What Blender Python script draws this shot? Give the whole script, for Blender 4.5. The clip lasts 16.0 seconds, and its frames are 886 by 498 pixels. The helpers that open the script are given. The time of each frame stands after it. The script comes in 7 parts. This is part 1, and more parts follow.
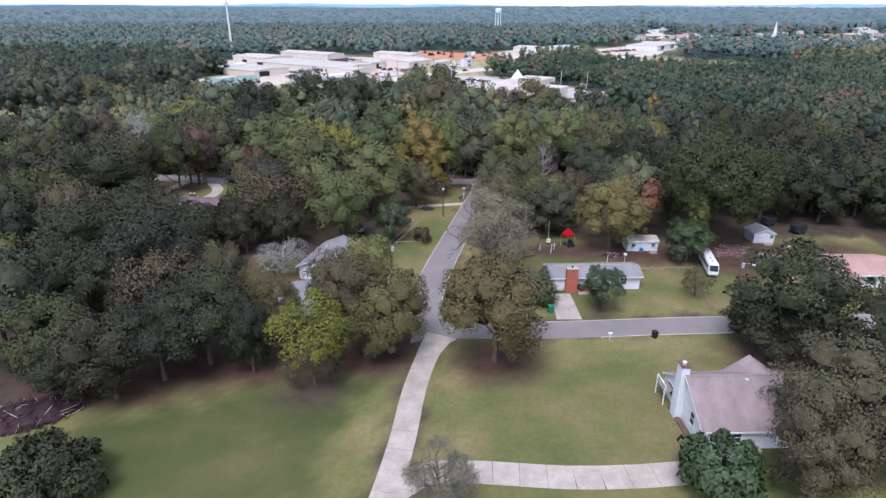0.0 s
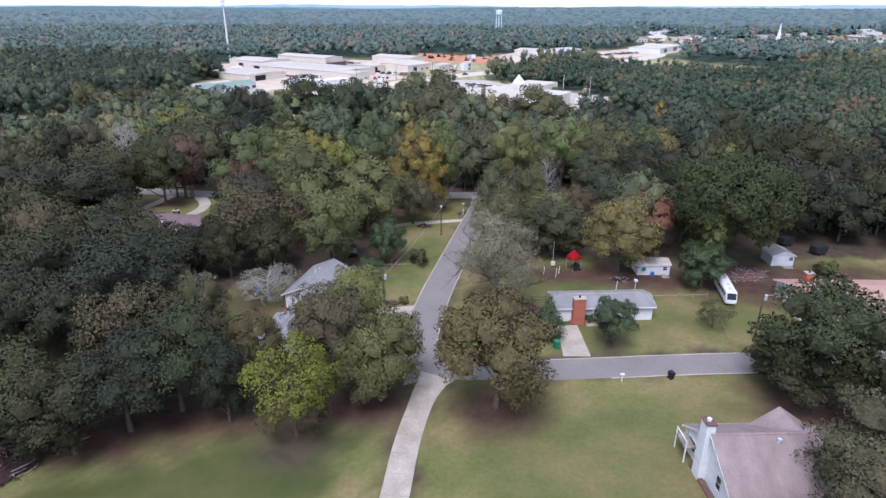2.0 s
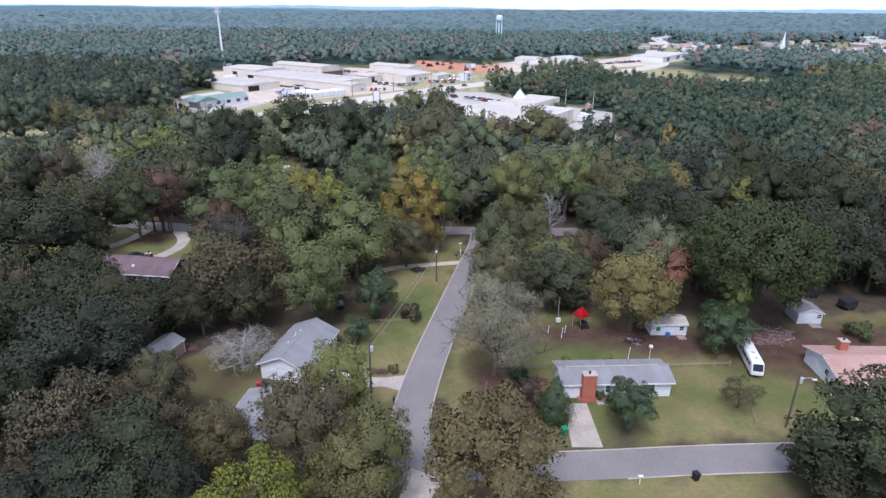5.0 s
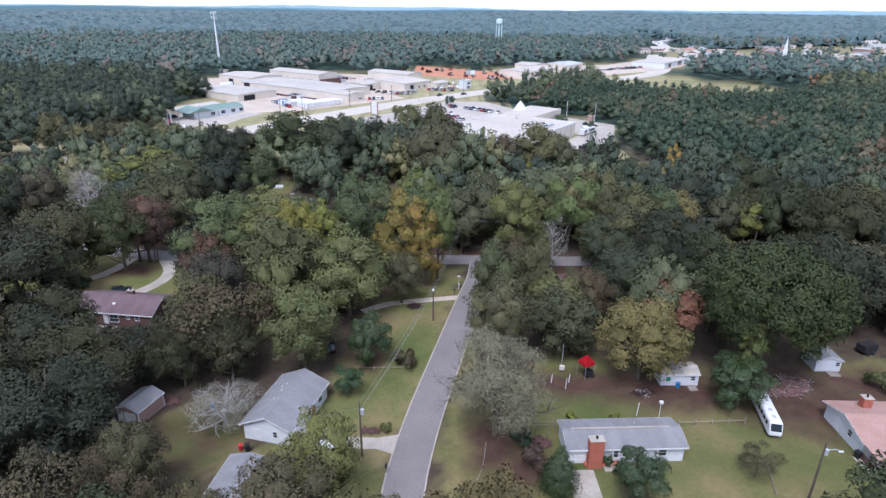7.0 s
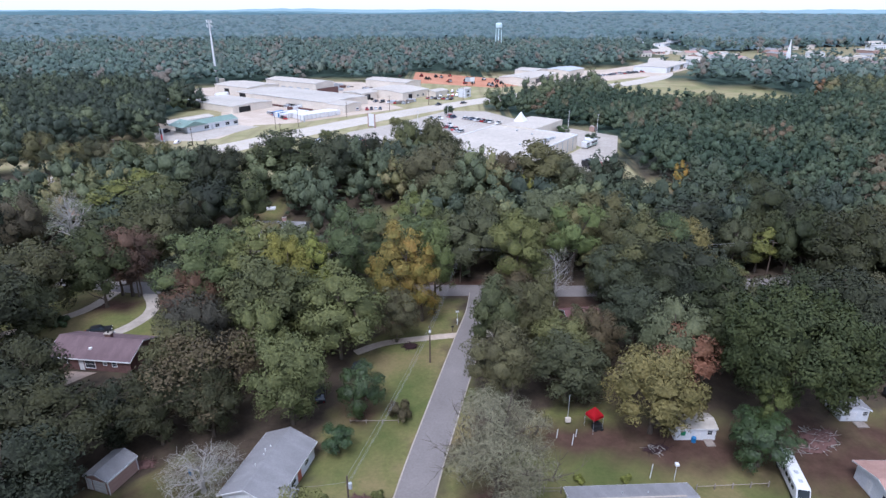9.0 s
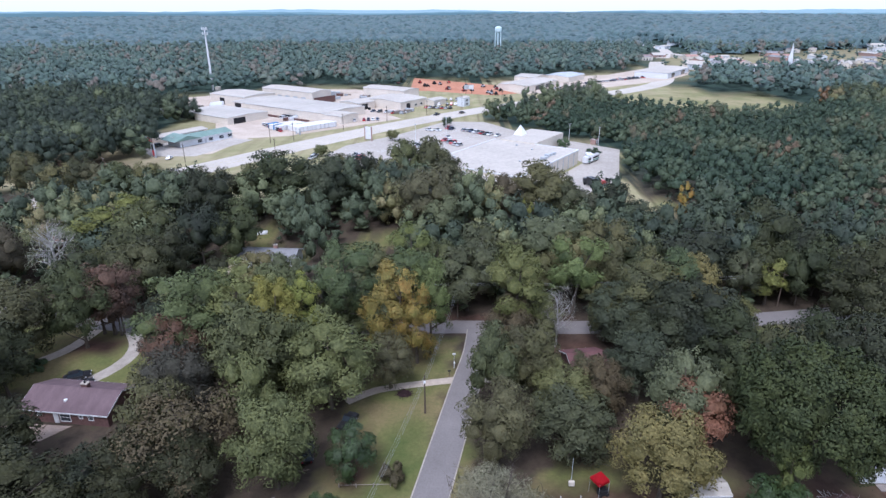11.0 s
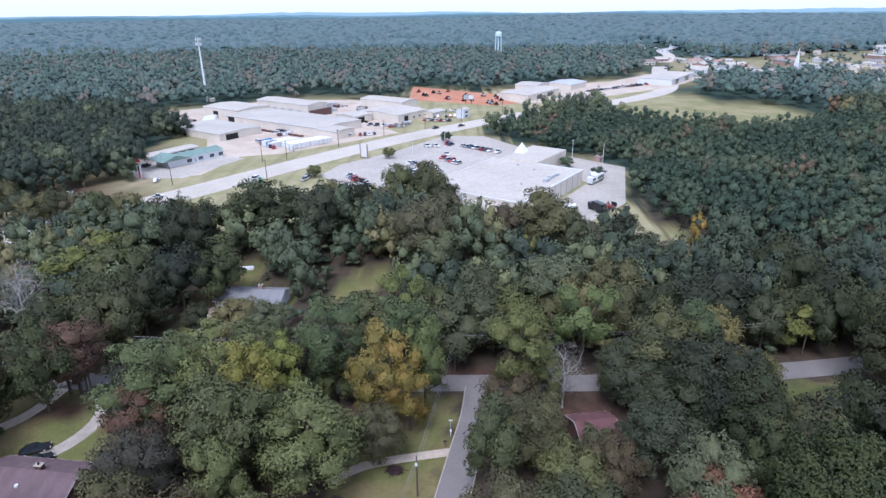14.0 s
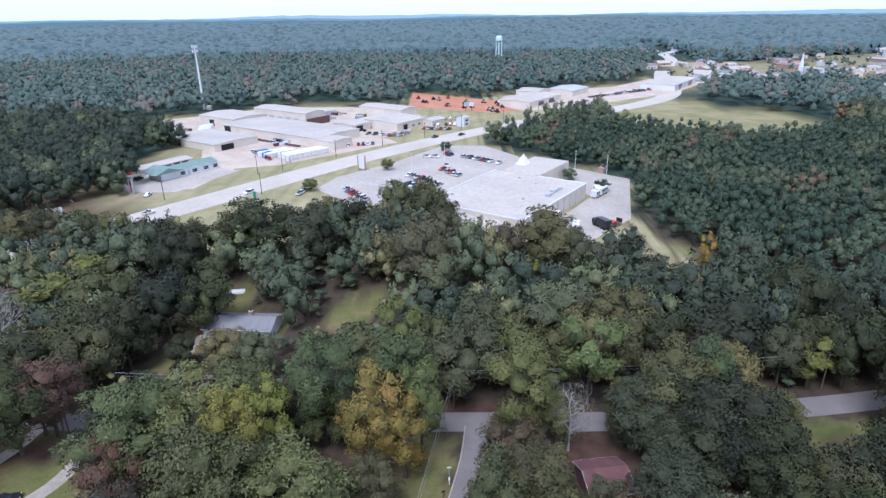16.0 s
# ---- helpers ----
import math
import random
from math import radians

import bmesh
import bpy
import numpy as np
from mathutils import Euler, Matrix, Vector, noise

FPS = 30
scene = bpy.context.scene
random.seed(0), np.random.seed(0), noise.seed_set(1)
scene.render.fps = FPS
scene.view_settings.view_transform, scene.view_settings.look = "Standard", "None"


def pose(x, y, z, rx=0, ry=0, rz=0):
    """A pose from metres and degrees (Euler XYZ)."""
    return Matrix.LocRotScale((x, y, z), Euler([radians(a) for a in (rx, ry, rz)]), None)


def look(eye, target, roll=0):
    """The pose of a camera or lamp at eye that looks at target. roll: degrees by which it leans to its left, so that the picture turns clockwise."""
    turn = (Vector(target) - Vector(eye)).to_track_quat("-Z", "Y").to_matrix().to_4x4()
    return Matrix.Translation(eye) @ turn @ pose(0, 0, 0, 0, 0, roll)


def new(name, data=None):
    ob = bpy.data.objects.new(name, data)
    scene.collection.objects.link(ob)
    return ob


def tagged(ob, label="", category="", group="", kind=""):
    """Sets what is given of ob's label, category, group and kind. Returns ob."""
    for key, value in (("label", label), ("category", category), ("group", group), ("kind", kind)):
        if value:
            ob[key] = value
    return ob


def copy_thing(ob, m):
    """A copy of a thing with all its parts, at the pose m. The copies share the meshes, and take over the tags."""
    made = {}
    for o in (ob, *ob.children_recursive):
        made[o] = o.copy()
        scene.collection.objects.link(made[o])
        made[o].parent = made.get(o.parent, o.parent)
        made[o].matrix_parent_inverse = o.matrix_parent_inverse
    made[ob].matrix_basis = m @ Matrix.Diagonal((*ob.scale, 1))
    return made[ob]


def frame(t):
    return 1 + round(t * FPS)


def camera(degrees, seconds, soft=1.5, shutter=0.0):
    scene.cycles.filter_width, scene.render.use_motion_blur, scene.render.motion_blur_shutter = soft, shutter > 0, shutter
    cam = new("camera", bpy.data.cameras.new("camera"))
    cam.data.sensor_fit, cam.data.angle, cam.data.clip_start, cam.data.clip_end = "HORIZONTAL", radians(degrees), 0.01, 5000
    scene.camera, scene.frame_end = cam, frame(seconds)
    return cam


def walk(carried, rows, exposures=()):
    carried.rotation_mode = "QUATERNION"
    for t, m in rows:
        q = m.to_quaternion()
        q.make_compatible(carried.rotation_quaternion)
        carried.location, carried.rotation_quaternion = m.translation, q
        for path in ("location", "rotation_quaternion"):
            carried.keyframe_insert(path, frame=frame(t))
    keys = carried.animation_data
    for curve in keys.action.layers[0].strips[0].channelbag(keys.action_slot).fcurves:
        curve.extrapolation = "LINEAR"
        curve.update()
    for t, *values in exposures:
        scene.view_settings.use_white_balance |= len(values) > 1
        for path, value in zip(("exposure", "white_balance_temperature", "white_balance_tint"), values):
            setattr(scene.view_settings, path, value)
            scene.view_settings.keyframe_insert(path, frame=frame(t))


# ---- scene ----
cam = camera(73.8, 16.0, soft=1.45)
PATH = [
    (0, (-1.069, 2.068, 45.85), (-1.067, 3.916, 45.086), 0.1),
    (0.5, (-0.81, 4.251, 45.987), (-0.81, 6.099, 45.223), -0.2),
    (1, (-0.646, 6.418, 46.23), (-0.647, 8.267, 45.467), -0.2),
    (1.5, (-0.539, 8.551, 46.569), (-0.539, 10.4, 45.805), -0.1),
    (2, (-0.49, 10.68, 47.001), (-0.49, 12.529, 46.239), 0.1),
    (2.5, (-0.365, 12.971, 47.506), (-0.363, 14.82, 46.744), 0.1),
    (3, (-0.232, 15.261, 48.127), (-0.229, 17.111, 47.365), 0.1),
    (3.5, (-0.106, 17.499, 48.893), (-0.103, 19.349, 48.133), 0.2),
    (4, (0.024, 19.697, 49.717), (0.027, 21.548, 48.958), 0.3),
    (6.5, (0.383, 29.735, 55.528), (0.389, 31.585, 54.767), 0.6),
    (7, (0.538, 31.918, 56.431), (0.544, 33.768, 55.671), 0.6),
    (7.5, (0.707, 34.065, 57.401), (0.714, 35.915, 56.642), 0.6),
    (8, (0.909, 36.228, 58.389), (0.914, 38.079, 57.631), 0.5),
    (8.5, (1.15, 38.47, 59.219), (1.154, 40.321, 58.461), 0.4),
    (9, (1.38, 40.798, 59.999), (1.381, 42.649, 59.243), 0.1),
    (11.5, (2.458, 51.3, 65.989), (2.457, 53.151, 65.232), -0.1),
    (12, (2.73, 53.68, 66.82), (2.726, 55.531, 66.063), -0.2),
    (12.5, (2.852, 55.939, 67.651), (2.848, 57.791, 66.895), -0.3),
    (13, (3.045, 58.188, 68.502), (3.041, 60.04, 67.748), -0.3),
    (13.5, (3.314, 60.335, 69.219), (3.31, 62.187, 68.464), -0.4),
    (14, (3.599, 62.498, 69.963), (3.593, 64.35, 69.209), -0.5),
    (14.5, (3.815, 64.593, 70.659), (3.809, 66.446, 69.905), -0.5),
    (15, (3.975, 66.698, 71.326), (3.965, 68.551, 70.573), -0.8),
    (15.5, (4.129, 68.8, 71.923), (4.119, 70.652, 71.17), -0.8),
    (16, (4.242, 70.871, 72.431), (4.232, 72.726, 71.683), -0.7),
]
walk(cam, [(t, look(e, g, r)) for t, e, g, r in PATH], exposures=((0, 0.33, 5620, 20), (8, 0.27, 5430, 17), (16, 0.20, 5290, 17)))

# ---- sky and light ----
world = bpy.data.worlds.new("overcast_sky")
scene.world = world
world.use_nodes = True
wn, wl = world.node_tree.nodes, world.node_tree.links
sky = wn.new("ShaderNodeTexSky")
sky.sky_type, sky.sun_disc = "NISHITA", False
sky.sun_elevation, sky.sun_rotation = radians(60), radians(200)
sky.air_density, sky.dust_density, sky.ozone_density = 1.0, 1.0, 2.0
cloud = wn.new("ShaderNodeMix")  # a thin even layer of cloud over the sky
cloud.data_type = "RGBA"
cloud.inputs["Factor"].default_value = 0.65
cloud.inputs[7].default_value = (7.6, 7.9, 8.5, 1)
wl.new(sky.outputs["Color"], cloud.inputs[6])
wl.new(cloud.outputs[2], wn["Background"].inputs["Color"])
wn["Background"].inputs["Strength"].default_value = 0.148
sun_lamp = bpy.data.lights.new("sun", "SUN")
sun_lamp.energy, sun_lamp.angle, sun_lamp.color = 2.9, radians(24), (1.0, 0.945, 0.90)
sun = new("sun", sun_lamp)
SUN_AZ, SUN_EL = radians(200), radians(60)
sun.matrix_world = look((0, 0, 300), (-math.sin(SUN_AZ) * math.cos(SUN_EL), -math.cos(SUN_AZ) * math.cos(SUN_EL), 300 - math.sin(SUN_EL)))

# ---- materials ----


def shader(name, rough=0.8, spec=0.3, metal=0.0):
    m = bpy.data.materials.new(name)
    m.use_nodes = True
    b = m.node_tree.nodes["Principled BSDF"]
    b.inputs["Roughness"].default_value = rough
    b.inputs["Specular IOR Level"].default_value = spec
    b.inputs["Metallic"].default_value = metal
    return m, m.node_tree.nodes, m.node_tree.links, b


def ramp_node(n, stops):
    r = n.new("ShaderNodeValToRGB")
    e = r.color_ramp.elements
    while len(e) < len(stops):
        e.new(0.5)
    for el, (p, c) in zip(e, stops):
        el.position, el.color = p, (*c, 1)
    return r


def noise_node(n, l, scale, detail=4.0, rough=0.6, coord="Object", stretch=None):
    tc = n.new("ShaderNodeTexCoord")
    t = n.new("ShaderNodeTexNoise")
    t.inputs["Scale"].default_value, t.inputs["Detail"].default_value, t.inputs["Roughness"].default_value = scale, detail, rough
    src = tc.outputs[coord]
    if stretch:
        mp = n.new("ShaderNodeMapping")
        mp.inputs["Scale"].default_value = stretch
        l.new(src, mp.inputs["Vector"])
        src = mp.outputs["Vector"]
    l.new(src, t.inputs["Vector"])
    return t


def mixed(n, l, fac, a, b, mode="MIX"):
    m = n.new("ShaderNodeMix")
    m.data_type, m.blend_type = "RGBA", mode
    for sock, v in ((m.inputs["Factor"], fac), (m.inputs[6], a), (m.inputs[7], b)):
        if hasattr(v, "is_linked"):
            l.new(v, sock)
        elif isinstance(v, (int, float)):
            sock.default_value = v
        else:
            sock.default_value = (*v, 1)
    return m.outputs[2]


def surface(name, dark, light, scale=1.0, fine=12.0, rough=0.8, spec=0.3, metal=0.0, bump=0.1, stretch=None, spread=0.25):
    """Two scales of variation between two colours, with a fine relief."""
    m, n, l, b = shader(name, rough, spec, metal)
    big = noise_node(n, l, scale, 5, 0.65, stretch=stretch)
    r = ramp_node(n, [(0.5 - spread, dark), (0.5 + spread, light)])
    l.new(big.outputs["Fac"], r.inputs["Fac"])
    small = noise_node(n, l, fine, 3, 0.7)
    r2 = ramp_node(n, [(0.3, (0.78, 0.78, 0.78)), (0.7, (1.0, 1.0, 1.0))])
    l.new(small.outputs["Fac"], r2.inputs["Fac"])
    l.new(mixed(n, l, 1.0, r.outputs["Color"], r2.outputs["Color"], "MULTIPLY"), b.inputs["Base Color"])
    if bump:
        bp = n.new("ShaderNodeBump")
        bp.inputs["Strength"].default_value = bump
        l.new(small.outputs["Fac"], bp.inputs["Height"])
        l.new(bp.outputs["Normal"], b.inputs["Normal"])
    return m


def foliage(name, cols, rough=0.65, spec=0.25, sheen=0.0):
    """Leaf colour that varies leaf by leaf, tree by tree and in soft patches over the crown."""
    m, n, l, b = shader(name, rough, spec)
    geo, oi = n.new("ShaderNodeNewGeometry"), n.new("ShaderNodeObjectInfo")
    patch = noise_node(n, l, 0.35, 2, 0.5)
    r = ramp_node(n, [(i / (len(cols) - 1), c) for i, c in enumerate(cols)])
    a = n.new("ShaderNodeMath")
    a.operation = "MULTIPLY_ADD"
    l.new(geo.outputs["Random Per Island"], a.inputs[0])
    a.inputs[1].default_value = 0.32
    l.new(patch.outputs["Fac"], a.inputs[2])
    a2 = n.new("ShaderNodeMath")
    a2.operation = "MULTIPLY_ADD"
    l.new(oi.outputs["Random"], a2.inputs[0])
    a2.inputs[1].default_value = 0.62
    l.new(a.outputs[0], a2.inputs[2])
    a3 = n.new("ShaderNodeMath")
    a3.operation = "SUBTRACT"
    l.new(a2.outputs[0], a3.inputs[0])
    a3.inputs[1].default_value = 0.50
    l.new(a3.outputs[0], r.inputs["Fac"])
    cast = ramp_node(n, [(0.0, (0.80, 0.92, 0.90)), (0.25, (0.96, 1.0, 0.86)), (0.45, (1.10, 1.02, 0.74)), (0.65, (0.86, 0.98, 0.74)), (0.85, (1.00, 1.12, 0.76)), (1.0, (1.12, 1.0, 0.82))])
    l.new(oi.outputs["Random"], cast.inputs["Fac"])
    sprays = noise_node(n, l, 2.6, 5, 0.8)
    # shade of the gaps between leaf sprays, painted dark in the bump's hollows
    gap_shade = ramp_node(n, [(0.36, (0.48, 0.48, 0.46)), (0.60, (1.12, 1.12, 1.12))])
    l.new(sprays.outputs["Fac"], gap_shade.inputs["Fac"])
    tint = mixed(n, l, 1.0, r.outputs["Color"], cast.outputs["Color"], "MULTIPLY")
    l.new(mixed(n, l, 1.0, tint, gap_shade.outputs["Color"], "MULTIPLY"), b.inputs["Base Color"])
    bp = n.new("ShaderNodeBump")
    bp.inputs["Strength"].default_value, bp.inputs["Distance"].default_value = 0.7, 0.14
    l.new(sprays.outputs["Fac"], bp.inputs["Height"])
    l.new(bp.outputs["Normal"], b.inputs["Normal"])
    b.inputs["Sheen Weight"].default_value = sheen
    b.inputs["Sheen Roughness"].default_value = 0.6
    return m


LEAF = {
    "oak": foliage("oak_leaves", [(0.051, 0.054, 0.030), (0.095, 0.095, 0.050), (0.164, 0.156, 0.077)]),
    "grey": foliage("grey_oak_leaves", [(0.067, 0.067, 0.047), (0.113, 0.111, 0.072), (0.172, 0.164, 0.108)]),
    "pine": foliage("pine_needles", [(0.073, 0.090, 0.038), (0.127, 0.141, 0.058), (0.187, 0.195, 0.090)]),
    "lime": foliage("yellow_green_leaves", [(0.113, 0.119, 0.036), (0.195, 0.191, 0.055), (0.287, 0.258, 0.088)]),
    "yellow": foliage("yellow_leaves", [(0.068, 0.070, 0.018), (0.120, 0.118, 0.024), (0.210, 0.195, 0.032)]),
    "gold": foliage("turning_leaves", [(0.062, 0.066, 0.030), (0.112, 0.112, 0.048), (0.190, 0.176, 0.072)]),
    "orange": foliage("orange_leaves", [(0.133, 0.140, 0.047), (0.249, 0.185, 0.056), (0.392, 0.175, 0.060)]),
    "rust": foliage("rust_leaves", [(0.085, 0.052, 0.041), (0.148, 0.083, 0.062), (0.223, 0.103, 0.081)]),
    "brown": foliage("brown_leaves", [(0.053, 0.043, 0.031), (0.089, 0.073, 0.049), (0.148, 0.123, 0.078)]),
    "holly": foliage("evergreen_leaves", [(0.023, 0.042, 0.019), (0.045, 0.074, 0.032), (0.076, 0.112, 0.047)], 0.45, 0.4),
    # dark oak leaves, darkened further for the dim sides of the view
    "dark": foliage("dimmed_dark_oak_leaves", [(0.025, 0.028, 0.017), (0.043, 0.047, 0.025), (0.076, 0.077, 0.039)]),
    "olive": foliage("olive_leaves", [(0.063, 0.055, 0.031), (0.113, 0.097, 0.050), (0.192, 0.160, 0.076)]),
    "bigoak": foliage("deep_green_oak_leaves", [(0.022, 0.028, 0.014), (0.040, 0.047, 0.021), (0.074, 0.077, 0.032)]),
    "twig": foliage("bare_twigs", [(0.110, 0.088, 0.078), (0.180, 0.150, 0.134), (0.27, 0.235, 0.212)]),
    "pale_twig": foliage("bleached_twigs", [(0.254, 0.220, 0.194), (0.403, 0.360, 0.330), (0.551, 0.500, 0.466)]),
}
BARK = surface("bark", (0.06, 0.048, 0.038), (0.16, 0.13, 0.10), 2.0, 9.0, 0.9, 0.2, bump=0.4, stretch=(3, 3, 0.5))
PALE_BARK = surface("pale_bark", (0.26, 0.24, 0.22), (0.46, 0.44, 0.41), 1.5, 9.0, 0.9, 0.2, bump=0.3)
ASPHALT = surface("asphalt", (0.175, 0.156, 0.146), (0.25, 0.225, 0.210), 0.12, 3.0, 0.85, 0.3, bump=0.05)
HIGHWAY = surface("worn_highway_asphalt", (0.436, 0.390, 0.331), (0.564, 0.508, 0.435), 0.05, 1.0, 0.85, 0.3, bump=0.03)
LOT = surface("car_park_asphalt", (0.363, 0.326, 0.280), (0.490, 0.442, 0.383), 0.05, 0.8, 0.85, 0.3, bump=0.03)
PATIO = surface("pinkish_patio_concrete", (0.27, 0.20, 0.155), (0.42, 0.33, 0.27), 0.5, 4.0, 0.85, 0.3, bump=0.05)
CONCRETE = surface("concrete", (0.29, 0.252, 0.207), (0.49, 0.432, 0.362), 0.35, 3.0, 0.85, 0.3, bump=0.05)
GRAVEL = surface("pale_gravel", (0.407, 0.328, 0.257), (0.601, 0.510, 0.415), 0.08, 1.2, 0.9, 0.2, bump=0.1)
SHINGLE_GREY = surface("grey_shingles", (0.185, 0.181, 0.183), (0.285, 0.279, 0.281), 0.5, 7.0, 0.9, 0.2, bump=0.2, stretch=(1, 0.25, 1))
SHINGLE_PINK = surface("faded_red_shingles", (0.19, 0.145, 0.135), (0.33, 0.262, 0.25), 0.5, 7.0, 0.9, 0.2, bump=0.2, stretch=(1, 0.25, 1))
SHINGLE_MAROON = surface("maroon_shingles", (0.11, 0.075, 0.08), (0.20, 0.14, 0.145), 0.5, 7.0, 0.9, 0.2, bump=0.2, stretch=(1, 0.25, 1))
SHINGLE_TAN = surface("dusty_tan_roofing", (0.34, 0.205, 0.165), (0.46, 0.295, 0.245), 0.4, 5.0, 0.9, 0.2, bump=0.1)
SHINGLE_RED = surface("dark_red_shingles", (0.10, 0.048, 0.048), (0.19, 0.095, 0.092), 0.5, 7.0, 0.9, 0.2, bump=0.2)
WHITE_WALL = surface("white_siding", (0.62, 0.64, 0.66), (0.78, 0.79, 0.80), 0.4, 6.0, 0.7, 0.3, bump=0.05, stretch=(0.3, 0.3, 3))
BRICK = surface("painted_red_brick", (0.34, 0.11, 0.07), (0.50, 0.17, 0.11), 1.2, 8.0, 0.85, 0.2, bump=0.3)
DARK_BRICK = surface("dark_brick", (0.10, 0.055, 0.05), (0.19, 0.11, 0.095), 1.5, 8.0, 0.9, 0.2, bump=0.3)
PINK_WALL = surface("pink_brown_siding", (0.34, 0.22, 0.18), (0.46, 0.31, 0.26), 0.8, 6.0, 0.8, 0.2, bump=0.05, stretch=(0.4, 0.4, 3))
TRIM = surface("white_trim", (0.66, 0.66, 0.66), (0.80, 0.80, 0.79), 1.0, 8.0, 0.6, 0.4, bump=0.0)
METAL_ROOF = surface("pale_metal_roof", (0.391, 0.356, 0.304), (0.521, 0.475, 0.409), 0.06, 1.0, 0.55, 0.4, bump=0.02)
MEMBRANE = surface("white_roof_membrane", (0.423, 0.380, 0.324), (0.534, 0.484, 0.416), 0.04, 0.6, 0.7, 0.3, bump=0.02)
METAL_WALL = surface("cream_metal_wall", (0.627, 0.561, 0.470), (0.764, 0.690, 0.588), 0.1, 1.5, 0.7, 0.3, bump=0.02)
GREY_METAL = surface("galvanised_metal", (0.36, 0.38, 0.40), (0.52, 0.54, 0.56), 0.3, 3.0, 0.5, 0.5, bump=0.02)
GREEN_ROOF = surface("green_metal_roof", (0.15, 0.235, 0.20), (0.23, 0.32, 0.28), 0.2, 2.0, 0.6, 0.4, bump=0.02)
WOOD_POLE = surface("weathered_pole_wood", (0.085, 0.064, 0.05), (0.17, 0.13, 0.10), 1.0, 10.0, 0.9, 0.2, bump=0.2, stretch=(3, 3, 0.3))
PLANK = surface("weathered_boards", (0.20, 0.17, 0.14), (0.36, 0.31, 0.27), 1.0, 8.0, 0.9, 0.2, bump=0.2)
RED_CLOTH = surface("red_fabric", (0.50, 0.012, 0.020), (0.68, 0.022, 0.035), 0.8, 8.0, 0.7, 0.2, bump=0.05)
BLACK = surface("black_rubber", (0.012, 0.012, 0.013), (0.03, 0.03, 0.03), 1.0, 9.0, 0.8, 0.3, bump=0.0)
GREEN_PLASTIC = surface("green_plastic", (0.015, 0.17, 0.075), (0.025, 0.24, 0.11), 1.0, 6.0, 0.5, 0.4, bump=0.0)
BLUE_PLASTIC = surface("blue_plastic", (0.02, 0.13, 0.32), (0.03, 0.20, 0.44), 1.0, 6.0, 0.5, 0.4, bump=0.0)
RED_PAINT = surface("red_paint", (0.38, 0.02, 0.025), (0.52, 0.035, 0.04), 1.0, 6.0, 0.4, 0.5, bump=0.0)
WHITE_PAINT = surface("white_car_paint", (0.68, 0.68, 0.68), (0.80, 0.80, 0.80), 0.6, 5.0, 0.35, 0.5, bump=0.0)
TOWER_PAINT = surface("pale_aqua_paint", (0.58, 0.72, 0.72), (0.70, 0.82, 0.82), 0.2, 2.0, 0.5, 0.4, bump=0.0)
DARK_BRUSH = surface("dead_brush", (0.028, 0.017, 0.018), (0.075, 0.045, 0.046), 1.5, 9.0, 0.95, 0.1, bump=0.4)
glass_mat, _n, _l, _b = shader("window_glass", 0.08, 0.6)
_b.inputs["Base Color"].default_value = (0.03, 0.038, 0.045, 1)
GLASS = glass_mat

# ---- building helpers ----


def mesh_from(name, verts, faces, mat=None, smooth=False):
    """A mesh from an array of points and an array of faces that all have as many corners."""
    verts, faces = np.asarray(verts, np.float32), np.asarray(faces, np.int32)
    me = bpy.data.meshes.new(name)
    k = faces.shape[1]
    me.vertices.add(len(verts))
    me.vertices.foreach_set("co", verts.ravel())
    me.loops.add(faces.size)
    me.loops.foreach_set("vertex_index", faces.ravel())
    me.polygons.add(len(faces))
    me.polygons.foreach_set("loop_start", np.arange(0, faces.size, k, dtype=np.int32))
    if smooth:
        me.polygons.foreach_set("use_smooth", np.ones(len(faces), bool))
    me.update(calc_edges=True)
    if mat:
        me.materials.append(mat)
    return me


def part(name, shape, mat, parent=None, label="", m=None):
    """One mesh object from a bmesh or a mesh, under a thing or a part."""
    if isinstance(shape, bmesh.types.BMesh):
        me = bpy.data.meshes.new(name)
        bmesh.ops.recalc_face_normals(shape, faces=shape.faces)
        shape.to_mesh(me)
        shape.free()
    else:
        me = shape
    if mat and not me.materials:
        me.materials.append(mat)
    ob = new(name, me)
    if parent:
        ob.parent = parent
    if m is not None:
        ob.matrix_basis = m
    if label:
        ob["label"] = label
    return ob


def thing(name, m, label, category, group=""):
    ob = new(name)
    ob.empty_display_size = 0.3
    ob.matrix_basis = m
    return tagged(ob, label, category, group)


def box(x0, x1, y0, y1, z0, z1, bm=None, bevel=0.0):
    b = bmesh.new()
    vs = [b.verts.new((x, y, z)) for x in (x0, x1) for y in (y0, y1) for z in (z0, z1)]
    for f in ((0, 1, 3, 2), (4, 6, 7, 5), (0, 4, 5, 1), (2, 3, 7, 6), (0, 2, 6, 4), (1, 5, 7, 3)):
        b.faces.new([vs[i] for i in f])
    if bevel:
        bmesh.ops.bevel(b, geom=list(b.edges), offset=bevel, segments=2, affect="EDGES")
    return joined(b, bm)


def joined(b, bm):
    if bm is None:
        return b
    table = {v: bm.verts.new(v.co) for v in b.verts}
    for f in b.faces:
        bm.faces.new([table[v] for v in f.verts])
    b.free()
    return bm


def prism(profile, x0, x1, bm=None):
    """A profile in y and z, drawn along x."""
    b = bmesh.new()
    a = [b.verts.new((x0, y, z)) for y, z in profile]
    c = [b.verts.new((x1, y, z)) for y, z in profile]
    n = len(profile)
    b.faces.new(a), b.faces.new(c[::-1])
    for i in range(n):
        b.faces.new((a[i], c[i], c[(i + 1) % n], a[(i + 1) % n]))
    return joined(b, bm)


